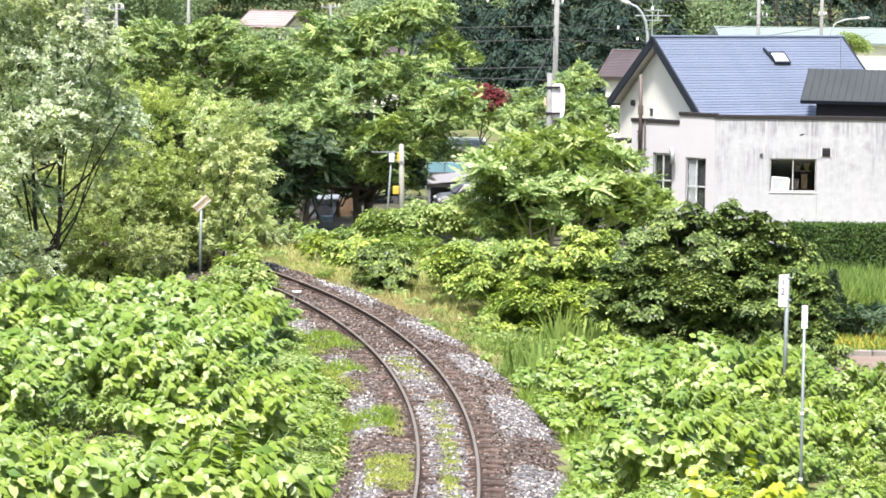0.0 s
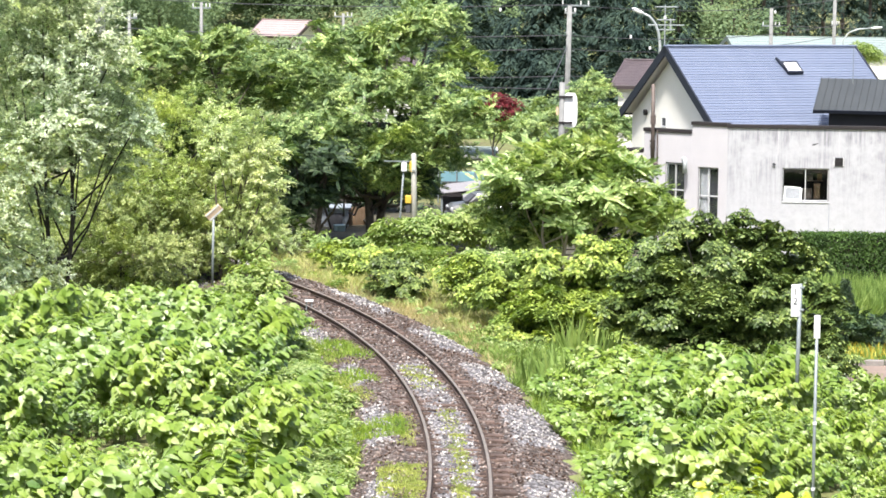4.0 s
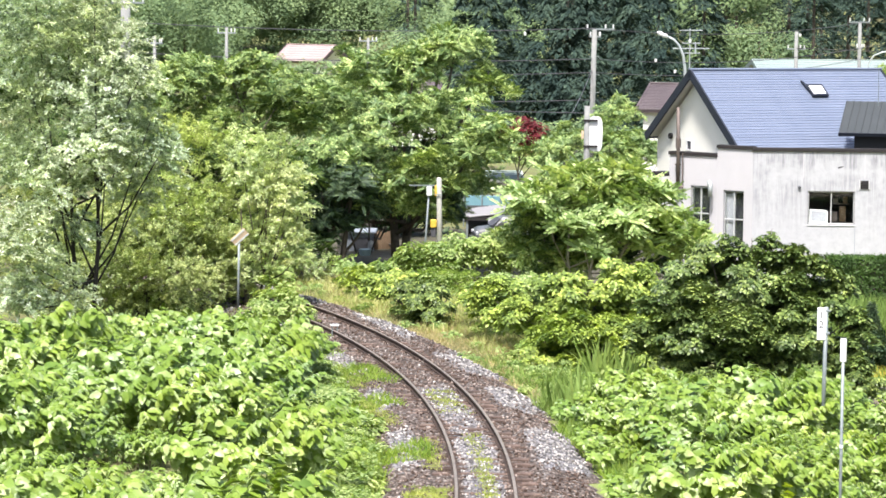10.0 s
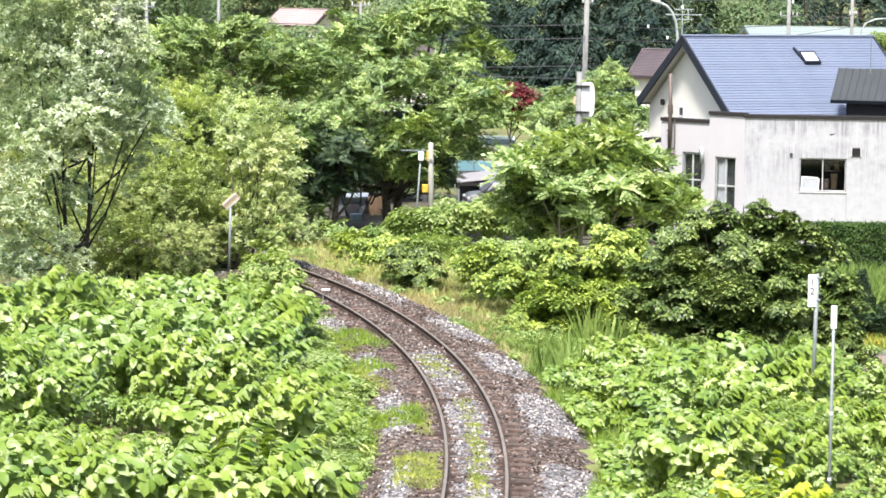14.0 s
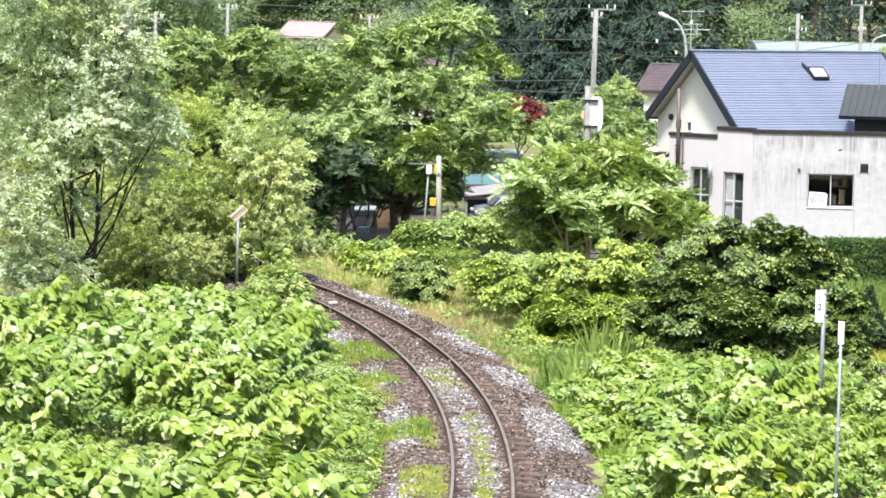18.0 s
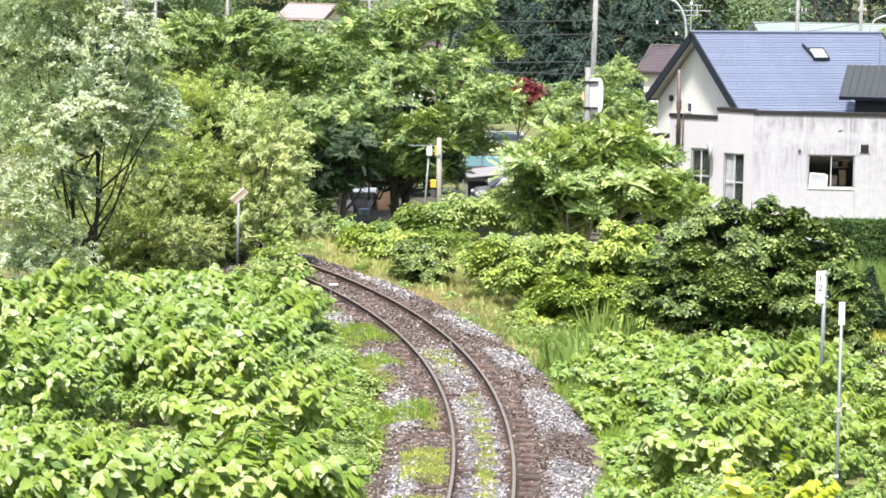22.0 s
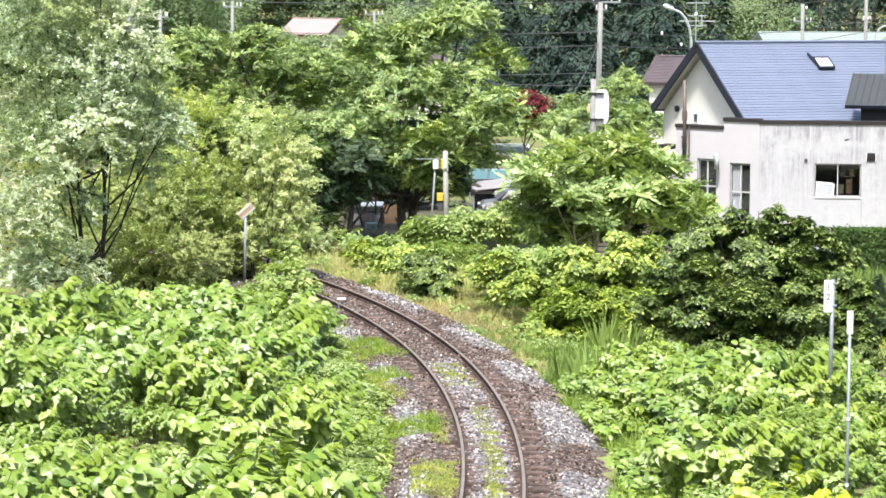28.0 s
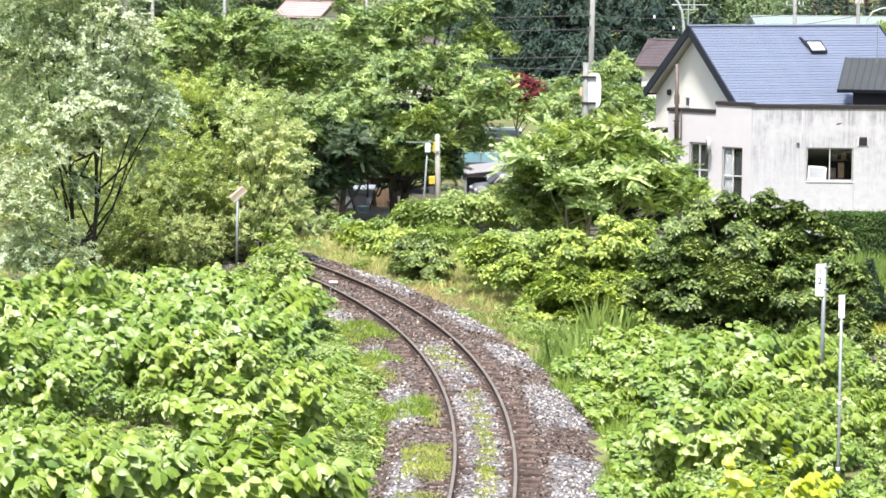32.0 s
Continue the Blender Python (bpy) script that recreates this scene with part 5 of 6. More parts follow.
        if name == "side_wall":
            part("blind", boxed((hole[0] + 0.06, 0.13, hole[2] + 0.1), ((hole[0] + hole[1]) / 2, 0.14, hole[3] - 0.09)), DULL_BLIND, w, "drawn pale blind")
    ms = base @ along(back_left, step)
    part("exhaust_hood", tube(bmesh.new(), [(1.80, -0.02, 2.22), (1.82, -0.10, 2.44), (1.90, -0.22, 2.50), (1.97, -0.26, 2.40), (1.98, -0.26, 1.98)], [0.06, 0.075, 0.085, 0.085, 0.085], 12), LIGHT_STEEL, th, "bent metal exhaust duct", True).matrix_basis = ms
    part("side_canopy", boxed((-0.62, -0.30, 2.62), (0.0, 0.35, 2.78), 0.02), CAP, th, "small dark canopy over the side door").matrix_basis = ms
    # roof, floor and far walls close it
    foot = [(7.95, 104.4), (9.6, 103.2), (10.85, 102.25), (20.5, 101.8), (20.5, 109.5), (9.0, 109.5)]
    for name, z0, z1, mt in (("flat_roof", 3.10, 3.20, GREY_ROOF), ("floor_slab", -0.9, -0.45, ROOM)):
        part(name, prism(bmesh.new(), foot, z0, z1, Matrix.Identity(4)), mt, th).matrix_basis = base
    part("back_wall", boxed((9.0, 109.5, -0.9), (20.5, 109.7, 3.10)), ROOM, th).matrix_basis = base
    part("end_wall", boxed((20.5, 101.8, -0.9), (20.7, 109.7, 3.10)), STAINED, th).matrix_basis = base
    part("partition", boxed((10.9, 105.6, -0.45), (20.4, 105.7, 3.10)), ROOM, th, "room wall behind the window, coloured dark to read as dim").matrix_basis = base
    return tagged(th, "flat-roofed white plastered annex with streaked walls", "house annex")


annex()


def flue():
    th = empty("flue_pipe", 8.2, 103.72, 2.2)
    part("pipe", tube(bmesh.new(), [(0, 0, 0.05), (0, 0, 1.5), (-0.02, 0, 2.98)], [0.075, 0.07, 0.07], 10), PIPE, th, smooth=True)
    part("clean_out", tube(bmesh.new(), [(-0.14, 0, 0.06), (0.2, 0, 0.06)], [0.055, 0.055], 10), PIPE, th)
    part("collar", tube(bmesh.new(), [(0, 0, 1.5), (0, 0, 1.85)], [0.10, 0.10], 10), PIPE, th)
    part("drain", tube(bmesh.new(), [(0.17, 0.02, 0.1), (0.17, 0.02, 1.3)], [0.025, 0.025], 8), PIPE, th)
    part("bracket", boxed((-0.1, 0.05, 0.85), (0.1, 0.3, 0.9)), PIPE, th)
    return tagged(th, "rust-brown metal flue pipe on the annex wall", "flue pipe")


flue()


# ---- the gabled house with its ribbed blue roof ----
def gabled_house(name, at, turn, z0, half, length, eave, rise, label, walls, roof, trim, course=0.25, over=0.45, front=0.0):
    """Ridge along x from the near gable at x = 0; y across. Roof courses are stepped sheets."""
    th = empty(name, at[0], at[1], z0, turn)
    h = eave - z0
    outline = [(-half + 0.35, 0), (half - 0.35, 0), (half - 0.35, h - 0.16), (0, h + rise - 0.32), (-half + 0.35, h - 0.16)]
    for nm, x0, x1 in (("gable_wall", over, over + 0.2), ("far_gable_wall", length - over - 0.2, length - over)):
        part(nm, prism(bmesh.new(), outline, x0, x1, SIDEWAYS), walls, th)
    for sy in (-1, 1):
        part("long_wall", boxed((over + 0.2, sy * (half - 0.35) - (0.2 if sy > 0 else 0), 0), (length - over - 0.2, sy * (half - 0.35) + (0.2 if sy < 0 else 0), h - 0.16)), walls, th)
    full = math.hypot(half, rise)
    ang = math.degrees(math.atan2(rise, half))
    for sy in (-1, 1):
        slope = full + (front if sy < 0 else 0.0)
        m = pose(0, 0, h + rise, 0, 0, 0) @ (pose(0, 0, 0, -ang) if sy > 0 else pose(0, 0, 0, 0, 0, 180) @ pose(-length, 0, 0, -ang))
        deck = part("roof", boxed((0, 0.0, -0.14), (length, slope, -0.02)), SOFFIT, th, "boarded underside of the roof")
        deck.matrix_basis = m
        n = int(slope / course)
        c = slope / n
        sheet_mesh = None
        for k in range(n):
            if sheet_mesh is None:
                q = part("roof_sheet", prism(bmesh.new(), [(0, -0.018), (c - 0.012, 0.008), (c, 0.003), (c, -0.012), (c - 0.012, -0.018)], 0.02, length - 0.02, SIDEWAYS), roof, deck)
                sheet_mesh = q.data
            else:
                q = link("roof_sheet", sheet_mesh, None, deck)
            q.matrix_basis = pose(0, c * k, 0.0)
        for x in (-0.05, length - 0.02):
            part("rake_trim", boxed((x, 0, -0.30), (x + 0.07, slope + 0.03, 0.035), 0.008), trim, deck, "dark bargeboard")
        part("eave_trim", boxed((0.02, slope, -0.2), (length - 0.02, slope + 0.04, -0.022)), trim, deck)
    part("ridge_cap", boxed((-0.05, -0.12, h + rise - 0.03), (length + 0.05, 0.12, h + rise + 0.045), 0.02), roof, th)
    return tagged(th, label, "house")


HOUSE_TURN = 21.0
house = gabled_house("house", (8.98, 108.2), HOUSE_TURN, -0.85, 4.0, 8.2, 3.78, 2.66, "gabled house with a ribbed blue steel roof and cream walls", CREAM_WALL, BLUE_ROOF, NAVY, 0.165, 0.36, front=0.55)
part("gable_window", boxed((0.32, 0.50, 4.20), (0.38, 0.84, 4.50)), DARK_INK, house, "small dark attic window")
for lo, hi in (((0.30, 0.44, 4.14), (0.36, 0.50, 4.56)), ((0.30, 0.84, 4.14), (0.36, 0.90, 4.56)), ((0.30, 0.50, 4.50), (0.36, 0.84, 4.56)), ((0.30, 0.50, 4.14), (0.36, 0.84, 4.20))):
    part("window_frame", boxed(lo, hi), CERAMIC, house, "white window frame")
part("gable_vent", tube(bmesh.new(), [(0.37, 2.35, 4.62), (0.26, 2.35, 4.62)], [0.12, 0.12], 12), CAP, house)
part("gutter_end", boxed((0.07, -3.3, 4.52), (0.23, -3.1, 4.72), 0.03), ALU, house)


def skylight():
    ang = math.degrees(math.atan2(2.66, 4.0))
    m = pose(9.12, 108.2, 3.78 + 2.66, 0, 0, HOUSE_TURN) @ pose(4.62, -1.25, -0.83) @ pose(0, 0, 0, ang)
    th = new("skylight")
    th.matrix_basis = m
    bm = bmesh.new()
    for lo, hi in (((-0.34, -0.36, 0.02), (-0.28, 0.36, 0.12)), ((0.28, -0.36, 0.02), (0.34, 0.36, 0.12)), ((-0.28, -0.36, 0.02), (0.28, -0.27, 0.12)), ((-0.28, 0.27, 0.02), (0.28, 0.36, 0.12))):
        box(bm, lo, hi, 0.008)
    part("frame", bm, NAVY, th, "dark metal frame")
    part("pane", boxed((-0.28, -0.27, 0.05), (0.28, 0.27, 0.10)), WHITE_SIGN, th, "pale translucent pane")
    part("flashing", prism(bmesh.new(), [(-0.34, 0.36), (-0.34, -0.1), (-0.46, 0.62), (-0.40, 0.62)], 0.02, 0.10, Matrix.Identity(4)), NAVY, th)
    return tagged(th, "roof window with a pale pane in a dark frame", "skylight")


skylight()


def aerial():
    th = empty("tv_aerial", 8.95, 108.4, 6.45)
    part("mast", tube(bmesh.new(), [(0, 0, -0.05), (0, 0, 1.55)], [0.022, 0.02], 8), LIGHT_STEEL, th)
    for z, half, n in ((1.47, 0.42, 8), (0.98, 0.34, 4), (0.78, 0.68, 7), (0.60, 0.34, 4)):
        boom = part("boom", tube(bmesh.new(), [(-half + 0.05, 0.1, z), (half + 0.05, -0.1, z + 0.01)], [0.018, 0.018], 6), LIGHT_STEEL, th)
        for k in range(n):
            q = -half + 2 * half * k / (n - 1)
            part("element", tube(bmesh.new(), [(q + 0.05, -0.22, z), (q + 0.05, 0.22, z)], [0.007, 0.007], 5), LIGHT_STEEL, boom)
    part("reflector", boxed((0.20, -0.2, 0.58), (0.23, 0.2, 1.02)), LIGHT_STEEL, th)
    part("amplifier", boxed((-0.05, -0.05, 1.0), (0.05, 0.05, 1.12), 0.015), WHITE_SIGN, th, "small white amplifier box")
    return tagged(th, "television aerial on a thin mast at the ridge", "aerial")


aerial()


def lean_to():
    th = empty("lean_to", 14.02, 103.4, 3.4, -14.0)
    ang = math.degrees(math.atan2(1.08, 2.5))
    part("wall", boxed((0.55, 0.35, 0.0), (6.5, 0.55, 0.98)), DARK_CLAD, th, "black sheet-clad wall")
    part("side_wall", boxed((0.55, 0.55, 0.0), (0.7, 2.6, 1.0)), DARK_CLAD, th)
    deck = part("roof", boxed((0, 0, -0.05), (6.6, 2.72, 0.0)), LEAN_ROOF, th, "charcoal standing-seam roof")
    deck.matrix_basis = pose(0, 0, 0.90, ang, 0, 0)
    for k in range(26):
        part("seam", boxed((-0.015, 0.0, 0.001), (0.015, 2.72, 0.04)), LEAN_ROOF, deck).matrix_basis = pose(0.03 + 0.26 * k, 0, 0)
    part("fascia", boxed((0, -0.03, -0.1), (6.6, -0.002, 0.03)), NAVY, deck)
    return tagged(th, "charcoal standing-seam lean-to roof above the annex", "roof")


lean_to()
tagged(part("lightning_rod", tube(bmesh.new(), [(15.75, 105.2, 3.39), (15.72, 105.2, 6.6)], [0.022, 0.014], 8), GALV), "thin grey metal rod beside the roof", "rod")

gabled_house("house", (9.75, 141.5), -15.0, -1.0, 3.6, 9.0, 3.62, 1.12, "house with a low brown ribbed steel roof behind shrubs", CREAM_WALL, BROWN_ROOF, BROWN_ROOF, 0.22, 0.3)
gabled_house("house", (-10.9, 258.0), 150.0, -0.6, 2.5, 5.3, 2.45, 1.42, "distant house with a faded pinkish roof among trees", CREAM_WALL, PINK_ROOF, BROWN_ROOF, 0.4, 0.3)
gabled_house("house", (-4.6, 155.0), 20.0, -1.0, 2.3, 3.6, 3.5, 1.3, "house with a purplish-brown roof half hidden by the walnut", CREAM_WALL, BROWN_ROOF, BROWN_ROOF, 0.3, 0.3)
hall = gabled_house("long_hall", (20.2, 193.0), 1.0, -1.0, 5.0, 26.0, 3.75, 0.85, "long low hall with a pale mint metal roof", CREAM_WALL, MINT_ROOF, MINT_ROOF, 0.8, 0.3)
gabled_house("shop", (1.4, 152.0), 3.0, -1.75, 1.5, 2.2, -0.75, 0.3, "low cream building beyond the parked cars", CREAM_WALL, MINT_ROOF, CREAM_WALL, 0.6, 0.3)


# ---- poles, lamps, wires ----
def utility_pole(x, y, z0, z1, arms, label, r=0.15, lean=0.0):
    th = empty("utility_pole", x, y, z0)
    part("pole", tube(bmesh.new(), [(lean, 0, 0), (lean * 0.5, 0, (z1 - z0) / 2), (0, 0, z1 - z0)], [r * 1.25, r * 1.1, r], 12), CONCRETE_POLE, th, smooth=True)
    for dz, a, b in arms:
        arm = part("crossarm", boxed((a, -0.05, z1 - z0 - dz - 0.04), (b, 0.05, z1 - z0 - dz + 0.04), 0.008), GALV, th)
        for s in (a + 0.06, (a + b) / 2 + 0.25, b - 0.06):
            part("insulator", tube(bmesh.new(), [(s, 0, z1 - z0 - dz + 0.04), (s, 0, z1 - z0 - dz + 0.12), (s, 0, z1 - z0 - dz + 0.13), (s, 0, z1 - z0 - dz + 0.24)], [0.02, 0.048, 0.03, 0.042], 8), CERAMIC, arm)
    for k in range(5):
        zz = (z1 - z0) * (0.45 + 0.1 * k)
        part("step_bolt", tube(bmesh.new(), [(-r - 0.12, 0, zz), (r + 0.12, 0, zz)], [0.012, 0.012], 5), GALV, th)
    return tagged(th, label, "utility pole")


utility_pole(6.6, 135.0, -1.1, 7.5, [(0.0, -0.4, 0.95), (0.35, -0.25, 0.3)], "tall concrete utility pole with crossarm and white insulators", 0.12, -0.12)
utility_pole(20.42, 170.0, -1.1, 6.9, [(1.05, -0.55, 0.55)], "grey utility pole with a short crossarm", 0.11)
utility_pole(23.5, 165.0, -1.1, 7.55, [(0.0, -0.65, 0.6), (1.5, -0.2, 0.2)], "grey utility pole with three insulators", 0.10)
utility_pole(-14.9, 140.0, -1.1, 6.9, [(0.35, -0.4, 0.4)], "thin utility pole above the trees", 0.075)
utility_pole(-12.15, 150.0, -1.1, 7.2, [(0.3, -0.5, 0.5)], "pale utility pole above the trees", 0.08)
utility_pole(-14.0, 120.0, -1.1, 9.3, [(0.6, -0.6, 0.8)], "thick utility pole half hidden by willow", 0.2)
utility_pole(-5.2, 168.0, -1.1, 6.35, [(0.2, -0.55, 0.55)], "thin utility pole among the trees", 0.08)


def signal_board():
    th = empty("signal_board", 5.6, 120.0, -1.1)
    part("post", tube(bmesh.new(), [(0, 0, 0), (0, 0, 5.6)], [0.14, 0.12], 12), CONCRETE_POLE, th, smooth=True)
    o = [(0.36 + 0.30 * math.copysign(abs(math.cos(a)) ** 0.45, math.cos(a)), 4.42 + 0.74 * math.copysign(abs(math.sin(a)) ** 0.6, math.sin(a))) for a in [2 * math.pi * (k + 0.5) / 24 for k in range(24)]]
    part("board", prism(bmesh.new(), o, -0.05, 0.05, UPRIGHT), WHITE_SIGN, th, "white rounded board")
    for z in (3.85, 4.95):
        part("bracket", boxed((-0.15, -0.15, z), (0.45, -0.06, z + 0.08)), CAP, th)
    part("reflector", boxed((-0.24, -0.06, 4.2), (-0.14, 0.02, 4.55), 0.02), SIGN_BACK, th)
    return tagged(th, "white rounded board on a short concrete post", "signal board")


signal_board()


def street_lamp(x, y, z0, pts, label, slim=1.0):
    th = empty("street_lamp", x, y, z0)
    part("pole", tube(bmesh.new(), pts, [slim * q for q in (0.09, 0.08, 0.07, 0.065, 0.06, 0.055)[:len(pts)]], 10), LIGHT_STEEL, th, smooth=True)
    e = Vector(pts[-1])
    d = (e - Vector(pts[-2])).normalized()
    part("lamp_head", tube(bmesh.new(), [e - d * 0.05, e + d * 0.15, e + d * 0.5, e + d * 0.62], [slim * q for q in (0.05, 0.12, 0.11, 0.03)], 10), WHITE_SIGN, th, "white lamp head", True)
    return tagged(th, label, "street lamp")


street_lamp(12.15, 150.0, -1.1, [(0, 0, 0), (0, 0, 6.3), (-0.1, 0, 7.0), (-0.3, 0, 7.5), (-0.6, 0, 7.85), (-0.95, 0, 8.0)], "curved grey street lamp behind the house")
street_lamp(23.3, 160.0, -1.1, [(0, 0, 0), (0, 0, 6.4), (0.3, 0, 6.85), (0.8, 0, 7.05), (1.6, 0, 7.12)], "curved street lamp near the hall", 0.6)


def cable(p, q, sag, name="overhead_wire", r=0.018):
    p, q = Vector(p), Vector(q)
    pts = [p.lerp(q, k / 12) - Vector((0, 0, sag * (1 - (2 * k / 12 - 1) ** 2))) for k in range(13)]
    return tagged(part(name, tube(bmesh.new(), pts, [r] * 13, 5), DARK_INK), "thin dark overhead wire", "wire", "overhead wires")


for zz, dz in ((7.55, 0), (6.1, 0), (5.45, 0), (4.15, 0)):
    cable((6.6, 134.9, zz), (-30.0, 139.0, zz + 1.2), 0.7)
    cable((6.6, 134.9, zz), (24.0, 164.0, zz + 0.1), 0.5)
cable((6.5, 134.9, 5.6), (5.0, 120.6, 4.2), 0.1)
cable((5.6, 119.9, 4.2), (-30.0, 139.0, 6.0), 0.6)
cable((20.4, 169.9, 5.9), (60.0, 176.0, 6.4), 0.5)

# small markers by the line
def kilometre_post():
    th = empty("kilometre_post", 7.93, 60.0, float(ground_z(7.93, 60)))
    z = 2.84 - float(ground_z(7.93, 60))
    part("post", tube(bmesh.new(), [(0, 0.04, 0), (0.04, 0.04, z + 0.01)], [0.045, 0.045], 10), GALV, th, "grey steel post", True)
    plate = part("plate", boxed((-0.16, -0.02, z - 0.70), (0.02, 0.0, z), 0.01), WHITE_SIGN, th, "white enamel plate")
    for zc in (z - 0.1, z - 0.58):
        part("clamp", boxed((-0.02, -0.005, zc), (0.12, 0.1, zc + 0.045), 0.006), GALV, th)
    for k, ch in enumerate("12"):
        cu = bpy.data.curves.new("numeral", "FONT")
        cu.body, cu.size, cu.extrude, cu.align_x = ch, 0.21, 0.002, "CENTER"
        ob = new("numeral", cu)
        dg = bpy.context.evaluated_depsgraph_get()
        me = bpy.data.meshes.new_from_object(ob.evaluated_get(dg))
        bpy.data.objects.remove(ob)
        me.materials.clear()
        link("numeral", me, DARK_INK, plate, "dark painted numeral").matrix_basis = pose(-0.07, -0.024, z - 0.23 - 0.20 * k, 90)
    part("mark", boxed((-0.11, -0.024, z - 0.645), (-0.03, -0.0205, z - 0.55)), ALU, plate, "faded small mark")
    return tagged(th, "white distance post with dark numerals on a steel pipe", "distance post")


kilometre_post()


def marker_post():
    z0 = float(ground_z(6.4, 46))
    th = empty("marker_post", 6.4, 46.0, z0)
    part("post", tube(bmesh.new(), [(0, 0.03, 0), (0, 0.03, 4.2)], [0.027, 0.027], 10), GALV, th, "thin blue-grey steel pipe", True)
    o = [(0.052 * math.cos(a), 0.02 + 0.052 * math.sin(a) * 0.35) for a in [2 * math.pi * k / 12 for k in range(12)]]
    plate = part("plate", prism(bmesh.new(), o, 3.55 - z0, 3.93 - z0, Matrix.Identity(4)), WHITE_SIGN, th, "narrow white plate")
    for k in range(3):
        part("mark", boxed((-0.02, -0.003, 3.62 - z0 + 0.09 * k), (0.02, 0.003, 3.67 - z0 + 0.09 * k)), ALU, plate)
    for zc in (1.5, 2.6):
        part("band", tube(bmesh.new(), [(0, 0.03, zc), (0, 0.03, zc + 0.05)], [0.034, 0.034], 10), WHITE_SIGN, th)
    return tagged(th, "slim pipe with a small white marker plate", "marker post")


marker_post()


def warning_plate():
    z0 = float(ground_z(-6.42, 84))
    th = empty("trackside_sign", -6.42, 84.0, z0)
    part("post", tube(bmesh.new(), [(-0.04, 0, 0), (0, 0, 2.05 - z0)], [0.04, 0.04], 10), GALV, th, smooth=True)
    p = part("plate", boxed((-0.27, -0.02, -0.13), (0.27, 0.02, 0.13), 0.01), SIGN_BACK, th, "faded orange and cream plate")
    p.matrix_basis = pose(0.02, -0.06, 2.06 - z0, 20, -42, 0)
    for zc in (-0.09, 0.09):
        part("stripe", boxed((-0.26, -0.026, zc - 0.025), (0.26, -0.0205, zc + 0.025)), WHITE_SIGN, p)
    return tagged(th, "small tilted orange plate on a thin grey post", "sign")


warning_plate()


def crossing_posts():
    z0 = float(ground_z(-0.52, 99))
    th = empty("concrete_post", -0.52, 99.0, z0)
    h = 2.86 - z0
    part("post", tube(bmesh.new(), [(0.03, 0, 0), (-0.03, 0, h - 0.04), (-0.03, 0, h)], [0.11, 0.09, 0.05], 12), POST_CONCRETE, th, smooth=True)
    part("yellow_band", boxed((-0.18, -0.05, h - 0.66), (-0.085, 0.05, h - 0.28), 0.02), YELLOW, th, "yellow painted strip")
    part("arm", boxed((-0.19, -0.15, h - 0.61), (0.06, -0.11, h - 0.58)), GALV, th)
    part("yellow_box", boxed((-0.32, -0.15, h - 1.76), (-0.10, 0.05, h - 1.48), 0.02), YELLOW, th, "small yellow box")
    part("dark_box", boxed((-0.30, -0.1, h - 2.1), (-0.12, 0.05, h - 1.77), 0.02), DARK_INK, th)
    tagged(th, "short concrete post with a yellow band and yellow box", "post")
    z1 = float(ground_z(-0.98, 97.5))
    t2 = empty("thin_post", -0.98, 97.5, z1)
    h = 2.66 - z1
    part("post", tube(bmesh.new(), [(-0.12, 0, 0), (0.11, 0, h)], [0.038, 0.033], 8), GALV, t2, smooth=True)
    part("white_box", boxed((0.01, -0.1, h - 0.33), (0.20, 0.02, h - 0.02), 0.02), WHITE_SIGN, t2, "small white box")
    part("arm", boxed((-0.6, -0.02, h), (0.3, 0.02, h + 0.04)), GALV, t2)
    tagged(t2, "thin leaning steel post with a white box and an arm", "post")


crossing_posts()


# ---- the yard at the bend: shed, sheets, cars ----
def shed():
    th = empty("shed", -3.8, 112.4, -1.35)
    part("wall", boxed((-0.62, 0, 0), (0.58, 1.6, 1.02), 0.01), SHEET_GREY, th, "grey sheet-metal wall")
    for k in range(9):
        part("rib", boxed((-0.012, -0.02, 0.02), (0.012, 0.0, 1.0)), SHEET_GREY, th).matrix_basis = pose(-0.55 + 0.135 * k, -0.001, 0)
    part("roof", boxed((-0.72, -0.15, 1.022), (0.68, 1.7, 1.09), 0.01), SHEET_GREY, th)
    part("door", boxed((-0.2, -0.03, 0.05), (0.35, -0.022, 0.85)), DARK_INK, th)
    return tagged(th, "small grey sheet-metal shed under the trees", "shed")


shed()
rust_fence = empty("sheet_fence", -2.75, 113.0, -1.4)
for k in range(6):
    part("panel", boxed((-0.085, -0.01, 0), (0.085, 0.015, 1.05 + 0.05 * (k % 2)), 0.008), RUST_SHEET, rust_fence).matrix_basis = pose(-0.42 + 0.175 * k, 0.01 * (k % 2), 0)
tagged(rust_fence, "rust-brown corrugated sheets standing as a fence", "fence")
for dx in (0.0, 0.16, 0.3):
    tagged(part("leaning_plank", tube(bmesh.new(), [(-4.62 + dx, 108.0, -1.3), (-4.30 + dx * 0.4, 108.2, 0.4)], [0.06, 0.05], 6), PALE_BARK), "old pale timber leaning against the tree", "plank", "leaning planks")
PALE_TUB = surface("pale_blue_plastic", [(0.24, 0.34, 0.37), (0.30, 0.41, 0.43)], 6, 0.5, 0, 40, 0.05)
BUCKET = part("tub", tube(bmesh.new(), [(0, 0, 0), (0, 0, 0.3), (0, 0, 0.31), (0, 0, 0.05)], [0.2, 0.26, 0.23, 0.17], 14), PALE_TUB)
BUCKET.matrix_basis = pose(-3.5, 110.6, float(ground_z(-3.5, 110.6)))
tagged(BUCKET, "pale blue plastic tub by the shed", "tub")


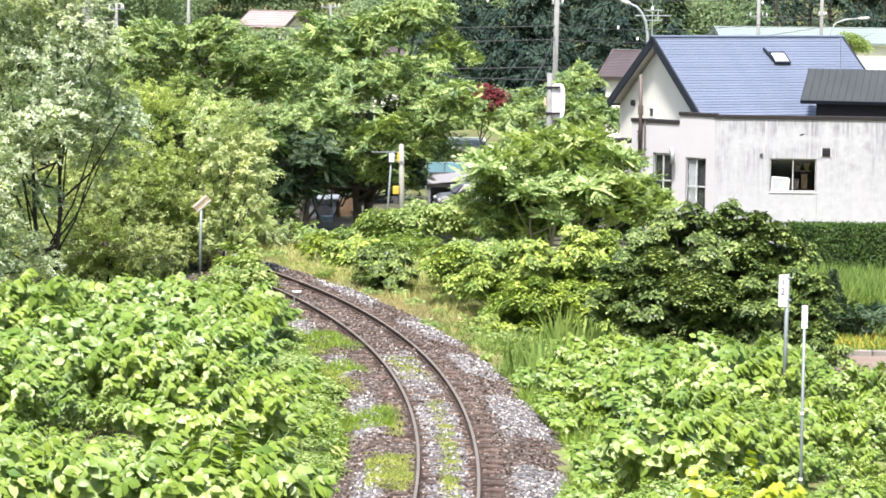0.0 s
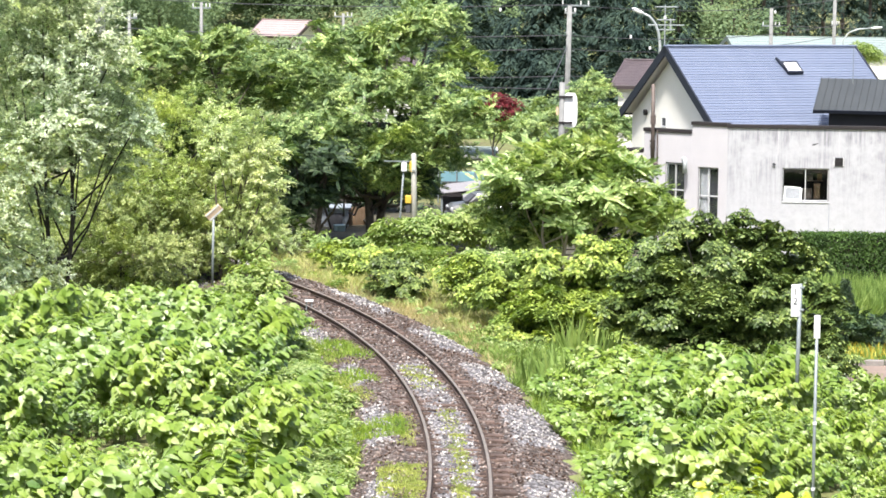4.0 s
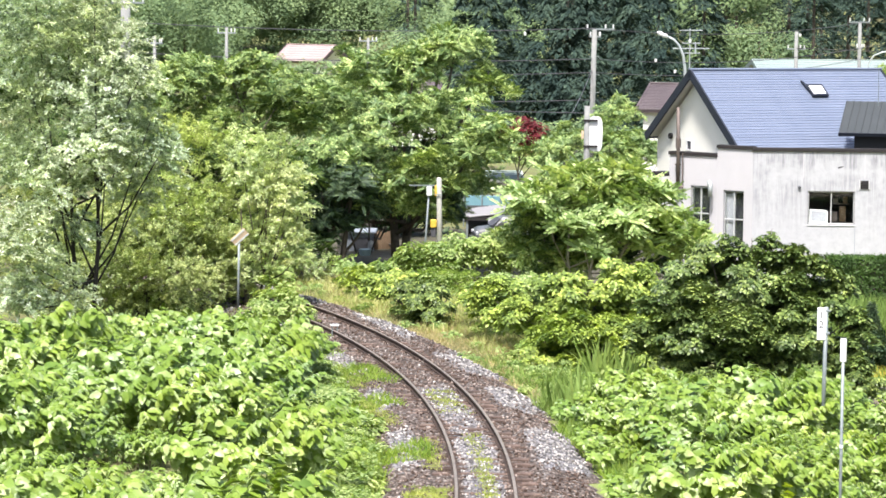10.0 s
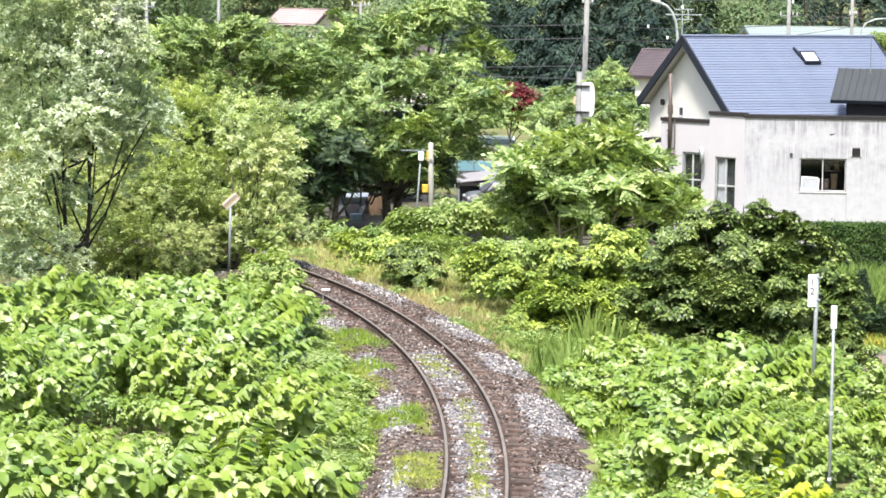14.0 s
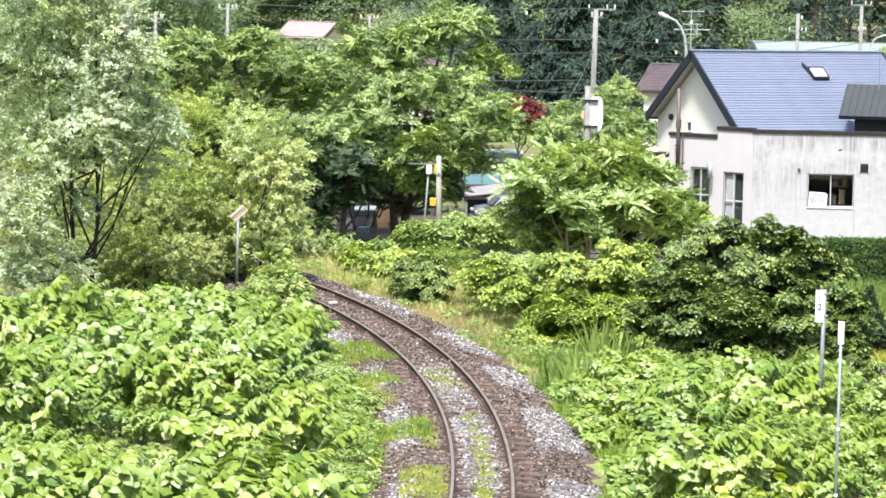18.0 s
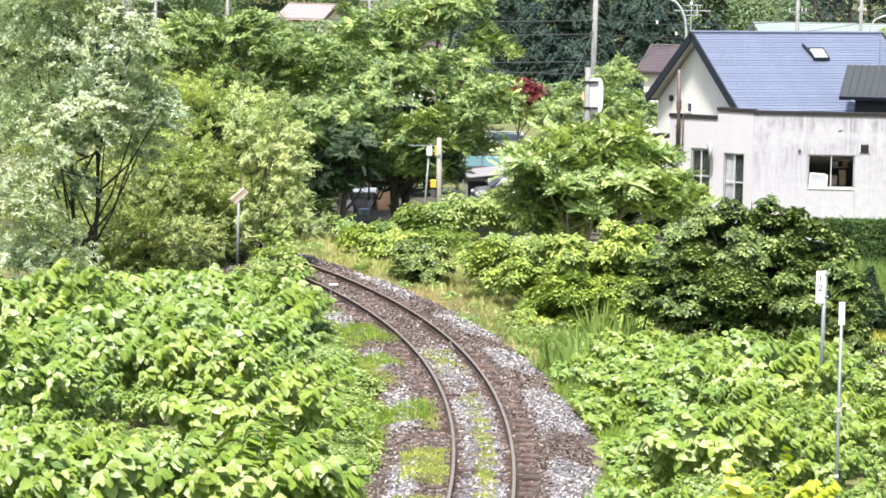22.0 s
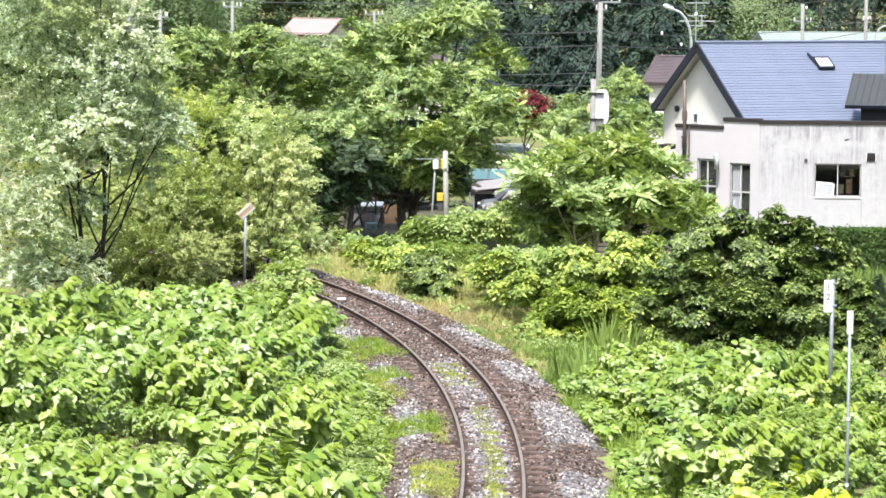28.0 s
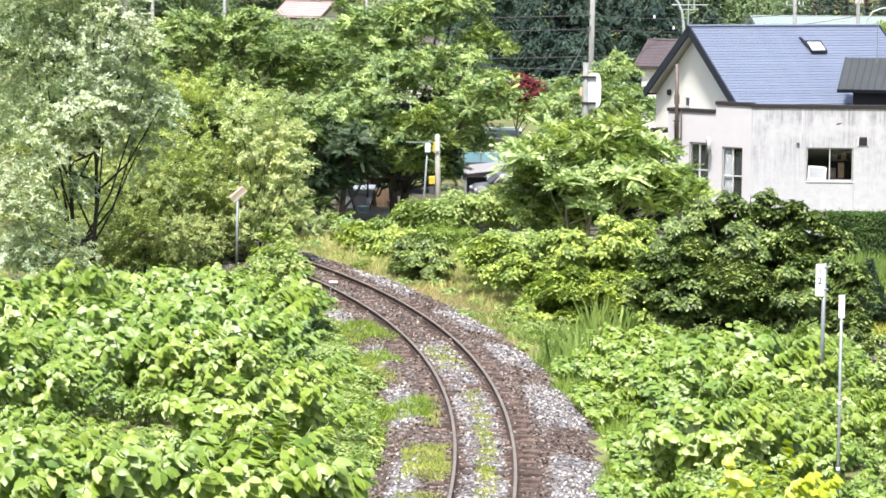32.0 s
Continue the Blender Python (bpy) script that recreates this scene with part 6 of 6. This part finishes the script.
def car(x, y, z, turn, paint, label, high=1.45, roomy=False):
    """A parked saloon: body with sills and wheel arches, glasshouse, lamps, wheels."""
    th = empty("car", x, y, z, turn)
    side = [(-2.1, 0.32), (-2.12, 0.62), (-2.0, 0.82), (-1.1, 0.92), (0.95, 0.93), (1.95, 0.84), (2.12, 0.62), (2.1, 0.3)]
    body = prism(bmesh.new(), side, -0.83, 0.83, UPRIGHT)
    bmesh.ops.bevel(body, geom=[e for e in body.edges], offset=0.05, segments=2, affect="EDGES")
    part("body", body, paint, th, smooth=True)
    back = 1.0 if roomy else 0.0
    cab = prism(bmesh.new(), [(-1.15 - 0.3 * back, 0.93), (-0.55 - 0.5 * back, high), (0.75 + back, high), (1.35 + 0.6 * back, 0.93)], -0.72, 0.72, UPRIGHT)
    bmesh.ops.bevel(cab, geom=[e for e in cab.edges], offset=0.06, segments=2, affect="EDGES")
    part("cabin", cab, paint, th, smooth=True)
    part("windscreen", prism(bmesh.new(), [(-1.16 - 0.3 * back, 0.97), (-0.62 - 0.5 * back, high - 0.06), (-0.66 - 0.5 * back, high - 0.06), (-1.20 - 0.3 * back, 0.97)], -0.62, 0.62, UPRIGHT), DARK_INK, th, "dark windscreen")
    for sy in (-1, 1):
        part("side_window", prism(bmesh.new(), [(-0.95, 0.97), (-0.5, high - 0.08), (0.68, high - 0.08), (1.1, 0.97)], sy * 0.722, sy * 0.735, UPRIGHT), DARK_INK, th, "dark side window")
        part("headlight", boxed((-2.14, sy * 0.62 - 0.16, 0.60), (-2.05, sy * 0.62 + 0.16, 0.74), 0.03), ALU, th, "clear headlight")
        part("tail_light", boxed((2.05, sy * 0.62 - 0.14, 0.62), (2.135, sy * 0.62 + 0.14, 0.78), 0.03), RUST_SHEET, th, "dull red tail light")
        part("mirror", boxed((-0.95, sy * 0.83 - 0.07, 0.95), (-0.85, sy * 0.83 + 0.12 * (sy > 0), 1.08), 0.03), paint, th)
        for wx in (-1.35, 1.3):
            wh = part("wheel", tube(bmesh.new(), [(wx, sy * 0.84 - 0.1, 0.31), (wx, sy * 0.84 + 0.02, 0.31)], [0.31, 0.31], 18), RUBBER, th, "black tyre")
            part("rim", tube(bmesh.new(), [(wx, sy * 0.84 - 0.105, 0.31), (wx, sy * 0.84 + 0.03, 0.31)], [0.19, 0.19], 14), ALU, wh)
    part("bumper", boxed((-2.2, -0.8, 0.32), (-2.08, 0.8, 0.5), 0.05), paint, th)
    part("grille", boxed((-2.15, -0.4, 0.55), (-2.1, 0.4, 0.68)), DARK_INK, th)
    return tagged(th, label, "car")


car(2.9, 113.2, float(ground_z(2.9, 113.2)) + 0.05, 8, CAR_SILVER, "silver-grey van parked in the yard beyond the shrubs", 1.3, True)


PALE_SHEET = surface("pale_roof_sheet", [(0.25, 0.24, 0.245), (0.31, 0.295, 0.30)], 1.0, 0.6, 0.1)


def carport():
    th = empty("carport", 0.45, 115.0, float(ground_z(0.45, 115)))
    for x0, x1, y0, y1, z, pitch in ((0.0, 2.6, 1.2, 4.6, 0.98, 1.5), (0.95, 3.1, -0.3, 1.1, 0.84, 5.0)):
        roof = part("roof", boxed((0, 0, 0), (x1 - x0, y1 - y0, 0.05), 0.01), PALE_SHEET, th, "pale grey metal roof")
        roof.matrix_basis = pose(x0, y0, z, pitch, -6.5, 0)
        for k in range(6):
            part("rib", boxed((-0.015, 0.01, 0.051), (0.015, y1 - y0 - 0.01, 0.07)), PALE_SHEET, roof).matrix_basis = pose(0.1 + (x1 - x0 - 0.2) * k / 5, 0, 0)
        part("fascia", boxed((x0, y0 - 0.03, z - 0.10), (x1, y0 - 0.005, z + 0.03)), CAP, th, "dark eaves board")
        for x, y in ((x0 + 0.08, y0 + 0.08), (x1 - 0.12, y0 + 0.08), (x0 + 0.08, y1 - 0.15), (x1 - 0.12, y1 - 0.15)):
            part("post", boxed((x - 0.04, y - 0.04, 0), (x + 0.04, y + 0.04, z + 0.02)), GALV, th)
    part("back_sheet", boxed((0.05, 4.4, 0), (2.5, 4.45, 1.25)), DARK_INK, th, "dim back wall")
    return tagged(th, "low carport with two pale metal roofs", "carport")


carport()
tagged(sheet("yard", np.linspace(-7, 13, 21), np.linspace(99.5, 150, 34), lambda x, y: ground_z(x, y) + 0.05, surface("bare_yard_earth", [(0.05, 0.045, 0.03), (0.085, 0.08, 0.05)], 0.8, 0.95, 0, 20, 0.6, 0.03)),
       "bare brown earth of the yard", "yard", kind="structure")
tarp = empty("blue_tarpaulin", 2.0, 123.0, -1.33)
part("sheet", boxed((-1.5, 0, 0.95), (2.6, 0.06, 1.75), 0.02), BLUE_SHEET, tarp, "faded blue sheeting")
for k in range(6):
    part("post", tube(bmesh.new(), [(-1.6 + 0.8 * k, -0.05, 0), (-1.6 + 0.8 * k, -0.05, 1.85)], [0.03, 0.03], 6), GALV, tarp)
tagged(tarp, "blue sheeting stretched over a low fence", "tarpaulin")


# ---- garden edge on the house side ----
def leafy_box(name, x0, x1, y0, y1, z0, z1, label):
    n = int(9000 * (x1 - x0) * 0.5)
    p = np.c_[RNG.uniform(x0, x1, n), RNG.uniform(y0, y1, n), RNG.uniform(z0, z1, n)]
    out = np.zeros((n, 3))
    pick = RNG.random(n)
    top = pick < 0.35
    p[top, 2] = z1 + RNG.normal(size=top.sum()) * 0.04
    out[top, 2] = 1
    fr = (pick >= 0.35) & (pick < 0.8)
    p[fr, 1] = y0 + RNG.normal(size=fr.sum()) * 0.05
    out[fr, 1] = -1
    lf = pick >= 0.8
    p[lf, 0] = x0 + np.abs(RNG.normal(size=lf.sum())) * 0.05
    out[lf, 0] = -1
    face = unit(out + RNG.normal(size=(n, 3)) * 0.5 + np.array((0, 0, 0.3)))
    th = empty(name, (x0 + x1) / 2, y0, z0)
    v, f = scatter(SMALL_V, SMALL_F, p - np.array(((x0 + x1) / 2, y0, z0)), face, RNG.normal(size=(n, 3)), RNG.uniform(0.06, 0.12, n))
    link("foliage", mesh_np("hedge_foliage", v, f), LEAF["hedge"], th)
    part("twig_core", boxed((x0 - (x0 + x1) / 2 + 0.12, 0.12, 0), (x1 - (x0 + x1) / 2, y1 - y0 - 0.1, z1 - z0 - 0.12)), BARK, th)
    return tagged(th, label, "hedge")


leafy_box("hedge", 11.9, 18.5, 89.0, 90.2, -0.9, 1.05, "clipped dark green hedge in front of the annex")


def conifer_shrub(x, y, z0, h, r):
    th = empty("conifer", x, y, z0)
    n = 5200
    u = RNG.random(n) ** 0.7
    a = RNG.uniform(0, 2 * math.pi, n)
    rad = r * u * (0.75 + 0.3 * RNG.random(n)) * (1 + 0.2 * np.sin(5 * a + 9 * u))
    at = np.c_[rad * np.cos(a), rad * np.sin(a), h * (1 - u) * 0.97 + 0.04]
    out = np.c_[np.cos(a), np.sin(a), np.full(n, 0.35)]
    face = unit(np.c_[np.cos(a) * 0.4, np.sin(a) * 0.4, np.ones(n)] + RNG.normal(size=(n, 3)) * 0.4)
    v, f = scatter(NARROW_V, SMALL_F, at, face, out + RNG.normal(size=(n, 3)) * 0.3, RNG.uniform(0.07, 0.16, n))
    link("foliage", mesh_np("conifer_foliage", v, f), LEAF["shade"], th)
    part("trunk", tube(bmesh.new(), [(0, 0, -0.05), (0, 0, h * 0.9)], [0.06, 0.02], 7), BARK, th)
    return tagged(th, "small dark pointed garden conifer", "conifer")


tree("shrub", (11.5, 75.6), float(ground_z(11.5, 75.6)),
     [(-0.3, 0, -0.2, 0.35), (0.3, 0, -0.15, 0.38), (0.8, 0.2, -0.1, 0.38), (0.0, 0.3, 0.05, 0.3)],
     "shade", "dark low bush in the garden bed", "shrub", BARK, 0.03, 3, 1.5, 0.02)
conifer_shrub(11.46, 77.0, float(ground_z(11.46, 77.0)), 1.95, 0.5)
paving = tagged(sheet("paving", np.linspace(10.0, 16.0, 13), np.linspace(66.0, 70.9, 11), lambda x, y: ground_z(x, y) * 0 - 0.46 + 0.02 * np.sin(3 * x) * np.sin(2 * y), PAVING), "pinkish paved garden path", "path", kind="structure")
for k in range(9):
    kb = part("kerb_stone", boxed((-0.29, -0.09, -0.2), (0.29, 0.09, 0.1), 0.02), KERB_STONE)
    kb.matrix_basis = pose(10.1 + 0.6 * k, 71.0 - 0.02 * k, -0.42, 0, 0, -2)
    tagged(kb, "pale concrete edging stone of the garden bed", "kerb stone", "garden edging stones")


# ---- small things by the track ----
board = empty("white_board", -3.3, 78.0, float(ground_z(-3.3, 78)))
part("plank", boxed((-0.12, -0.02, 0.62), (0.12, 0.02, 0.68), 0.01), WHITE_SIGN, board)
for dx in (-0.15, 0.15):
    part("stake", boxed((dx * 0.5 - 0.015, 0.02, 0.0), (dx * 0.5 + 0.015, 0.04, 0.66)), GALV, board)
tagged(board, "small white board on two stakes beside the rails", "marker board")
q, th = on_line(12.5, 0.0, -0.1)
duct = part("cable_duct", boxed((-0.50, -0.03, 0.0), (0.50, 0.03, 0.03), 0.006), TIMBER)
duct.matrix_basis = pose(*q, 0, 0, math.degrees(th))
tagged(duct, "narrow dark duct laid across between the rails", "cable duct")
for x, y, z in ((3.3, 135.3, 7.25), (11.0, 142.0, 5.3), (9.9, 140.2, 5.9), (18.8, 154.8, 6.95), (14.5, 147.6, 5.2)):
    m = tube(bmesh.new(), [(0, 0, -0.09), (0, 0, -0.05), (0, 0, 0.05), (0, 0, 0.09)], [0.025, 0.06, 0.06, 0.025], 8)
    ob = part("wire_marker", m, CERAMIC)
    ob.matrix_basis = pose(x, y, z)
    tagged(ob, "small white marker on an overhead wire", "wire marker", "markers on the wires")


# ---- beds and grasses of the garden and the verge ----
def patch(n, x0, x1, y0, y1):
    return np.c_[RNG.uniform(x0, x1, n), RNG.uniform(y0, y1, n)]


blades("garden_flowers", patch(1500, 10.6, 13.5, 72.6, 76.4), 0.42, "flower", "yellow and orange flowers in the garden bed", "flowers", 0.6, 2.5)
blades("garden_grass", patch(9000, 9.5, 16.0, 72.0, 88.5), 0.4, "garden", "soft green garden grass", "grass", 0.45, 0.6)
blades("soft_garden_plants", patch(9000, 10.6, 16.0, 82.5, 88.3), 0.95, "garden", "soft feathery light green garden plants", "plants", 0.35, 0.3)
blades("dry_grass", np.concatenate((along_line(5000, 24, 36, 2.2, 4.6, 0.3), along_line(10000, 26, 50, 1.9, 4.8, 0.4), along_line(500, 20, 26, 2.1, 3.0, 0.3))), 0.22, "dry", "straw-coloured dry grass beside the bend", "dry grass", 0.7, 1.2)
blades("bend_grass", np.concatenate((along_line(12000, 38, 66, 2.3, 9.0, 0.6), along_line(4000, 28, 42, 3.4, 6.5, 0.5))), 0.34, "pale_grass", "light green grass beyond the bend", "grass", 0.55, 1.0)


def moss(n, s0, s1, o0, o1):
    """A mat of moss over sleepers and stones, thinning unevenly at its rim."""
    s, o = RNG.uniform(s0, s1, n), RNG.uniform(o0, o1, n)
    edge = np.minimum(np.minimum(s - s0, s1 - s) * 0.5, np.minimum(o - o0, o1 - o)) / 0.22
    keep = RNG.random(n) < np.clip(edge + 0.45 * np.sin(4.1 * s + 3 * o) * np.sin(2.3 * s - 7 * o), 0.0, 1.0)
    s, o = s[keep], o[keep]
    p = np.array([on_line(a, b)[0][:2] for a, b in zip(s, o)])
    return np.c_[p, np.maximum(ballast_height(o, s), -0.13)]


beds = np.concatenate((moss(4500, -4, 7.5, -0.16, 0.24), moss(9500, -4, 13, -0.20, 0.27), moss(2200, 15.5, 19.5, -0.4, 0.4), moss(8000, 2.2, 6.4, -1.6, -0.6), moss(6000, -3.5, 1.4, -1.6, -0.7), moss(1600, 8.2, 12.4, -1.3, -0.66), moss(1500, 14, 18, -2.2, -1.3), moss(900, 20, 24, -2.0, -1.1)))
blades("moss", beds, 0.085, "moss", "yellow-green moss and weeds on the ballast", "moss", 1.1, 4.0)


# ---- the wooded hillside ----
def conifer_piece(x, y, z, h, r, boughs, g, big=1.0):
    """A conifer of sweeping boughs, each a flat spray of needles that rises a little and then droops."""
    k = 44
    u, a = g.random(boughs) ** 0.9, g.uniform(0, 2 * math.pi, boughs)
    reach = r * (1 - u) ** 0.7 * g.uniform(0.7, 1.15, boughs) + 0.15
    d = np.c_[np.cos(a), np.sin(a), np.zeros(boughs)][:, None]
    side = np.c_[-np.sin(a), np.cos(a), np.zeros(boughs)][:, None]
    s = np.sqrt(g.random((boughs, k)))
    w = g.normal(size=(boughs, k)) * 0.2 * (1 - 0.6 * s)
    q = reach[:, None]
    at = np.array((x, y, z)) + d * (q * s)[..., None] + side * (q * w)[..., None]
    at[..., 2] += (h * (0.02 + 0.95 * u))[:, None] + q * (0.18 * s - 0.62 * s ** 2) - 0.1 * np.abs(g.normal(size=(boughs, k)))
    n = boughs * k
    face = unit((d * (0.5 * s)[..., None] + (0, -0.15, 0.9)).reshape(-1, 3) + g.normal(size=(n, 3)) * 0.2)
    along = (d + side * (np.sign(w) * 0.6)[..., None] + (0, 0, -0.35)).reshape(-1, 3) + g.normal(size=(n, 3)) * 0.2
    return scatter(NARROW_V, SMALL_F, at.reshape(-1, 3), face, along, g.uniform(0.25, 0.55, n) * big)


def broadleaf_piece(x, y, z, h, r, n, g):
    n = int(2.2 * n)
    c = g.normal(size=(11, 3)) * (0.45 * r, 0.45 * r, 0.22 * h) + (x, y, z + 0.6 * h)
    k = g.integers(0, 11, n)
    d = unit(g.normal(size=(n, 3)))
    at = c[k] + d * (0.42 * r) * (0.6 + 0.5 * g.random((n, 1)))
    face = unit(d * 0.5 + (0, -0.25, 0.7) + g.normal(size=(n, 3)) * 0.22)
    return scatter(SMALL_V * (1, 1.3, 1), SMALL_F, at, face, g.normal(size=(n, 3)), g.uniform(0.16, 0.34, n))


g = np.random.default_rng(5)
pieces, leafy, deep, stems = [], [], [], bmesh.new()
for k in range(9):
    x, y = 0.5 + 1.7 * k + g.uniform(-0.5, 0.5), 196 + g.uniform(-9, 9)
    pieces.append(conifer_piece(x, y, float(ground_z(x, y)) - 0.3, g.uniform(10, 14), g.uniform(2.4, 3.2), 120, g))
for k in range(60):
    x, y = g.uniform(1, 46), g.choice((189, 205, 222)) + g.uniform(-5, 5)
    if y > 215 or x < 17:
        pieces.append(conifer_piece(x, y, float(ground_z(x, y)) - 0.3, g.uniform(3, 6.5), g.uniform(1.8, 2.6), 46, g))
for row, yy in enumerate((232, 246, 262)):
    for k in range(30):
        x = -42 + 3.4 * k + g.uniform(-1.4, 1.4) + (row % 2) * 1.7
        y = yy + g.uniform(-4, 4)
        z = float(ground_z(x, y)) - 0.3
        if y < 268 and abs(x / y + 0.0505) < 0.029:
            continue
        side = x / y + 0.006 * math.sin(row * 2.1)
        if 0.02 < side < 0.088 or side > 0.114 or g.random() < 0.12:
            hh, rr = g.uniform(13, 20), g.uniform(1.7, 2.5)
            pieces.append(conifer_piece(x, y, z, hh, rr + 0.7, 120, g))
            tube(stems, [(x, y, z), (x, y, z + hh * 0.8)], [0.22, 0.06], 6)
        else:
            hh, rr = g.uniform(9, 14), g.uniform(3.0, 4.4)
            leafy.append(broadleaf_piece(x, y, z, hh, rr, 2500, g))
            tube(stems, [(x, y, z), (x, y, z + hh * 0.6)], [0.22, 0.12], 6)
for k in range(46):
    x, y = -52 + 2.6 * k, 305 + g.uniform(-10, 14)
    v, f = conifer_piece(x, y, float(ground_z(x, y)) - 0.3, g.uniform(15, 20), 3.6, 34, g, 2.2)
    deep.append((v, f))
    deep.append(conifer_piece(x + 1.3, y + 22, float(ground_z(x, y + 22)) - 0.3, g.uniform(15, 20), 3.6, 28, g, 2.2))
for k in range(110):
    x, y = g.uniform(-50, 60), g.uniform(205, 300)
    if x / y > 0.015:
        continue
    if not (14 < x < 50 and y < 225) and not (y < 264 and abs(x / y + 0.0505) < 0.029):
        leafy.append(broadleaf_piece(x, y, float(ground_z(x, y)) - 0.5, g.uniform(3, 6), g.uniform(3, 4.5), 1200, g))
for k in range(16):
    x, y = 0.5 + 1.25 * k, 184 + g.uniform(-4, 3)
    leafy.append(broadleaf_piece(x, y, float(ground_z(x, y)) - 0.4, g.uniform(1.3, 2.2), 1.6, 600, g))
for k in range(9):
    x, y = 0.8 + 1.1 * k, 170 + g.uniform(-2, 2)
    leafy.append(broadleaf_piece(x, y, float(ground_z(x, y)) - 0.4, g.uniform(1.0, 1.8), 1.4, 600, g))
for x in (-20.0, -18.5, -17.0, -15.2, -13.4, -8.0):
    leafy.append(broadleaf_piece(x, 247 + g.uniform(-2, 2), float(ground_z(x, 247)) - 0.4, 2.3, 2.0, 900, g))
for k in range(12):
    x, y = (-0.075 + 0.004 * k) * 274, 274 + g.uniform(-4, 4)
    leafy.append(broadleaf_piece(x, y, float(ground_z(x, y)) - 0.5, g.uniform(7, 10), 3.6, 2000, g))
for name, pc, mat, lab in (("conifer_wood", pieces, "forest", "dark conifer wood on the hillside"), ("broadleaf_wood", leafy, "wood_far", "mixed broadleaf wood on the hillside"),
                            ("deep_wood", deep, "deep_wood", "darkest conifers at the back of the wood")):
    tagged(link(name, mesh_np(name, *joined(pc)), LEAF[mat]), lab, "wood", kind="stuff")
tagged(part("wood_trunks", stems, BARK), "dim trunks of the hillside wood", "tree trunks", kind="stuff")


# ---- low weeds on the shoulders and the strip beside the bend ----
g = random.Random(17)
for k in range(290):
    if k < 70:
        s, o = g.uniform(14, 50), g.uniform(2.3, 5.0)
        if g.random() < 0.45:
            s, o = g.uniform(13, 28), g.uniform(2.7, 5.4)
    else:
        s, o = g.uniform(-3, 34), g.uniform(-3.5, -2.2)
        if k > 130:
            s, o = g.uniform(4, 25), g.uniform(-3.7, -2.3)
    p, th = on_line(s, o)
    r = g.choice((0.35, 0.35, 0.5)) if k < 131 else g.choice((0.5, 0.5, 0.7))
    w = link("weed_clump", clump_mesh("broad", r, g.randrange(3)), None)
    w["kind"] = "stuff"
    f = g.uniform(0.6, 1.0)
    w.matrix_basis = pose(p.x, p.y, float(ground_z(p.x, p.y)) + (0.10 if k < 131 else 0.36), 0, 0, g.uniform(0, 360)) @ Matrix.Diagonal((f, f, f * 0.75, 1))
    tagged(w, "low clump of light green weeds beside the track", "weeds", "weed clumps along the track", "stuff")

left_tufts = [along_line(13000, 0, 24, -3.1, -2.2, 0.15, True)] + [along_line(n, a, b, -2.5, hi, 0.15, True) for n, a, b, hi in ((1500, 9.6, 11.4, -1.05), (1500, 16.8, 18.6, -1.15), (2300, 20.8, 24.2, -0.85), (1300, 26, 32, -1.1), (500, 36, 44, -1.3))]
blades("sword_leaved_grass", np.concatenate((along_line(160, 15.5, 18.5, 2.7, 3.6, 0.1), along_line(130, 20.5, 23, 4.3, 5.2, 0.1))), 1.15, "garden", "upright tufts of broad sword-shaped grass leaves", "grass", 0.25, 1.0)
blades("bank_grass", along_line(9000, 2, 25, -3.6, -2.25, 0.2), 0.55, "grass", "long bright grass between the knotweed and the ballast", "grass", 0.45, 0.8)
blades("shoulder_grass", np.concatenate(left_tufts), 0.22, "grass", "fresh grass tufts growing through the ballast", "grass", 0.7, 1.2)


# ---- what moves: the wind in the leaves ----
def motions():
    for i, (ob, rest, swing, shift, period) in enumerate(SWAYING):
        r = random.Random(i * 7 + 1)
        a, b, c = r.uniform(0, 6.28), r.uniform(0, 6.28), r.uniform(0, 6.28)
        rows = []
        slow = period * 2.4
        for k in range(65):
            t = 0.5 * k
            gust = 0.55 + 0.45 * math.sin(0.37 * t + 0.05 * rest.translation.x + a * 0.15)
            u = 0.8 * gust * math.sin(6.283 * t / slow + a) + 0.22 * math.sin(6.283 * t / period + b)
            v = 0.8 * gust * math.sin(6.283 * t / (slow * 1.3) + c) + 0.18 * math.sin(6.283 * t / (period * 1.2) + a)
            rows.append((t, Matrix.Translation((shift * u, shift * 0.6 * v, 0)) @ rest @ pose(0, 0, 0, swing * v * 0.5, swing * u * 0.8, swing * 0.5 * v)))
        walk(ob, rows)


motions()
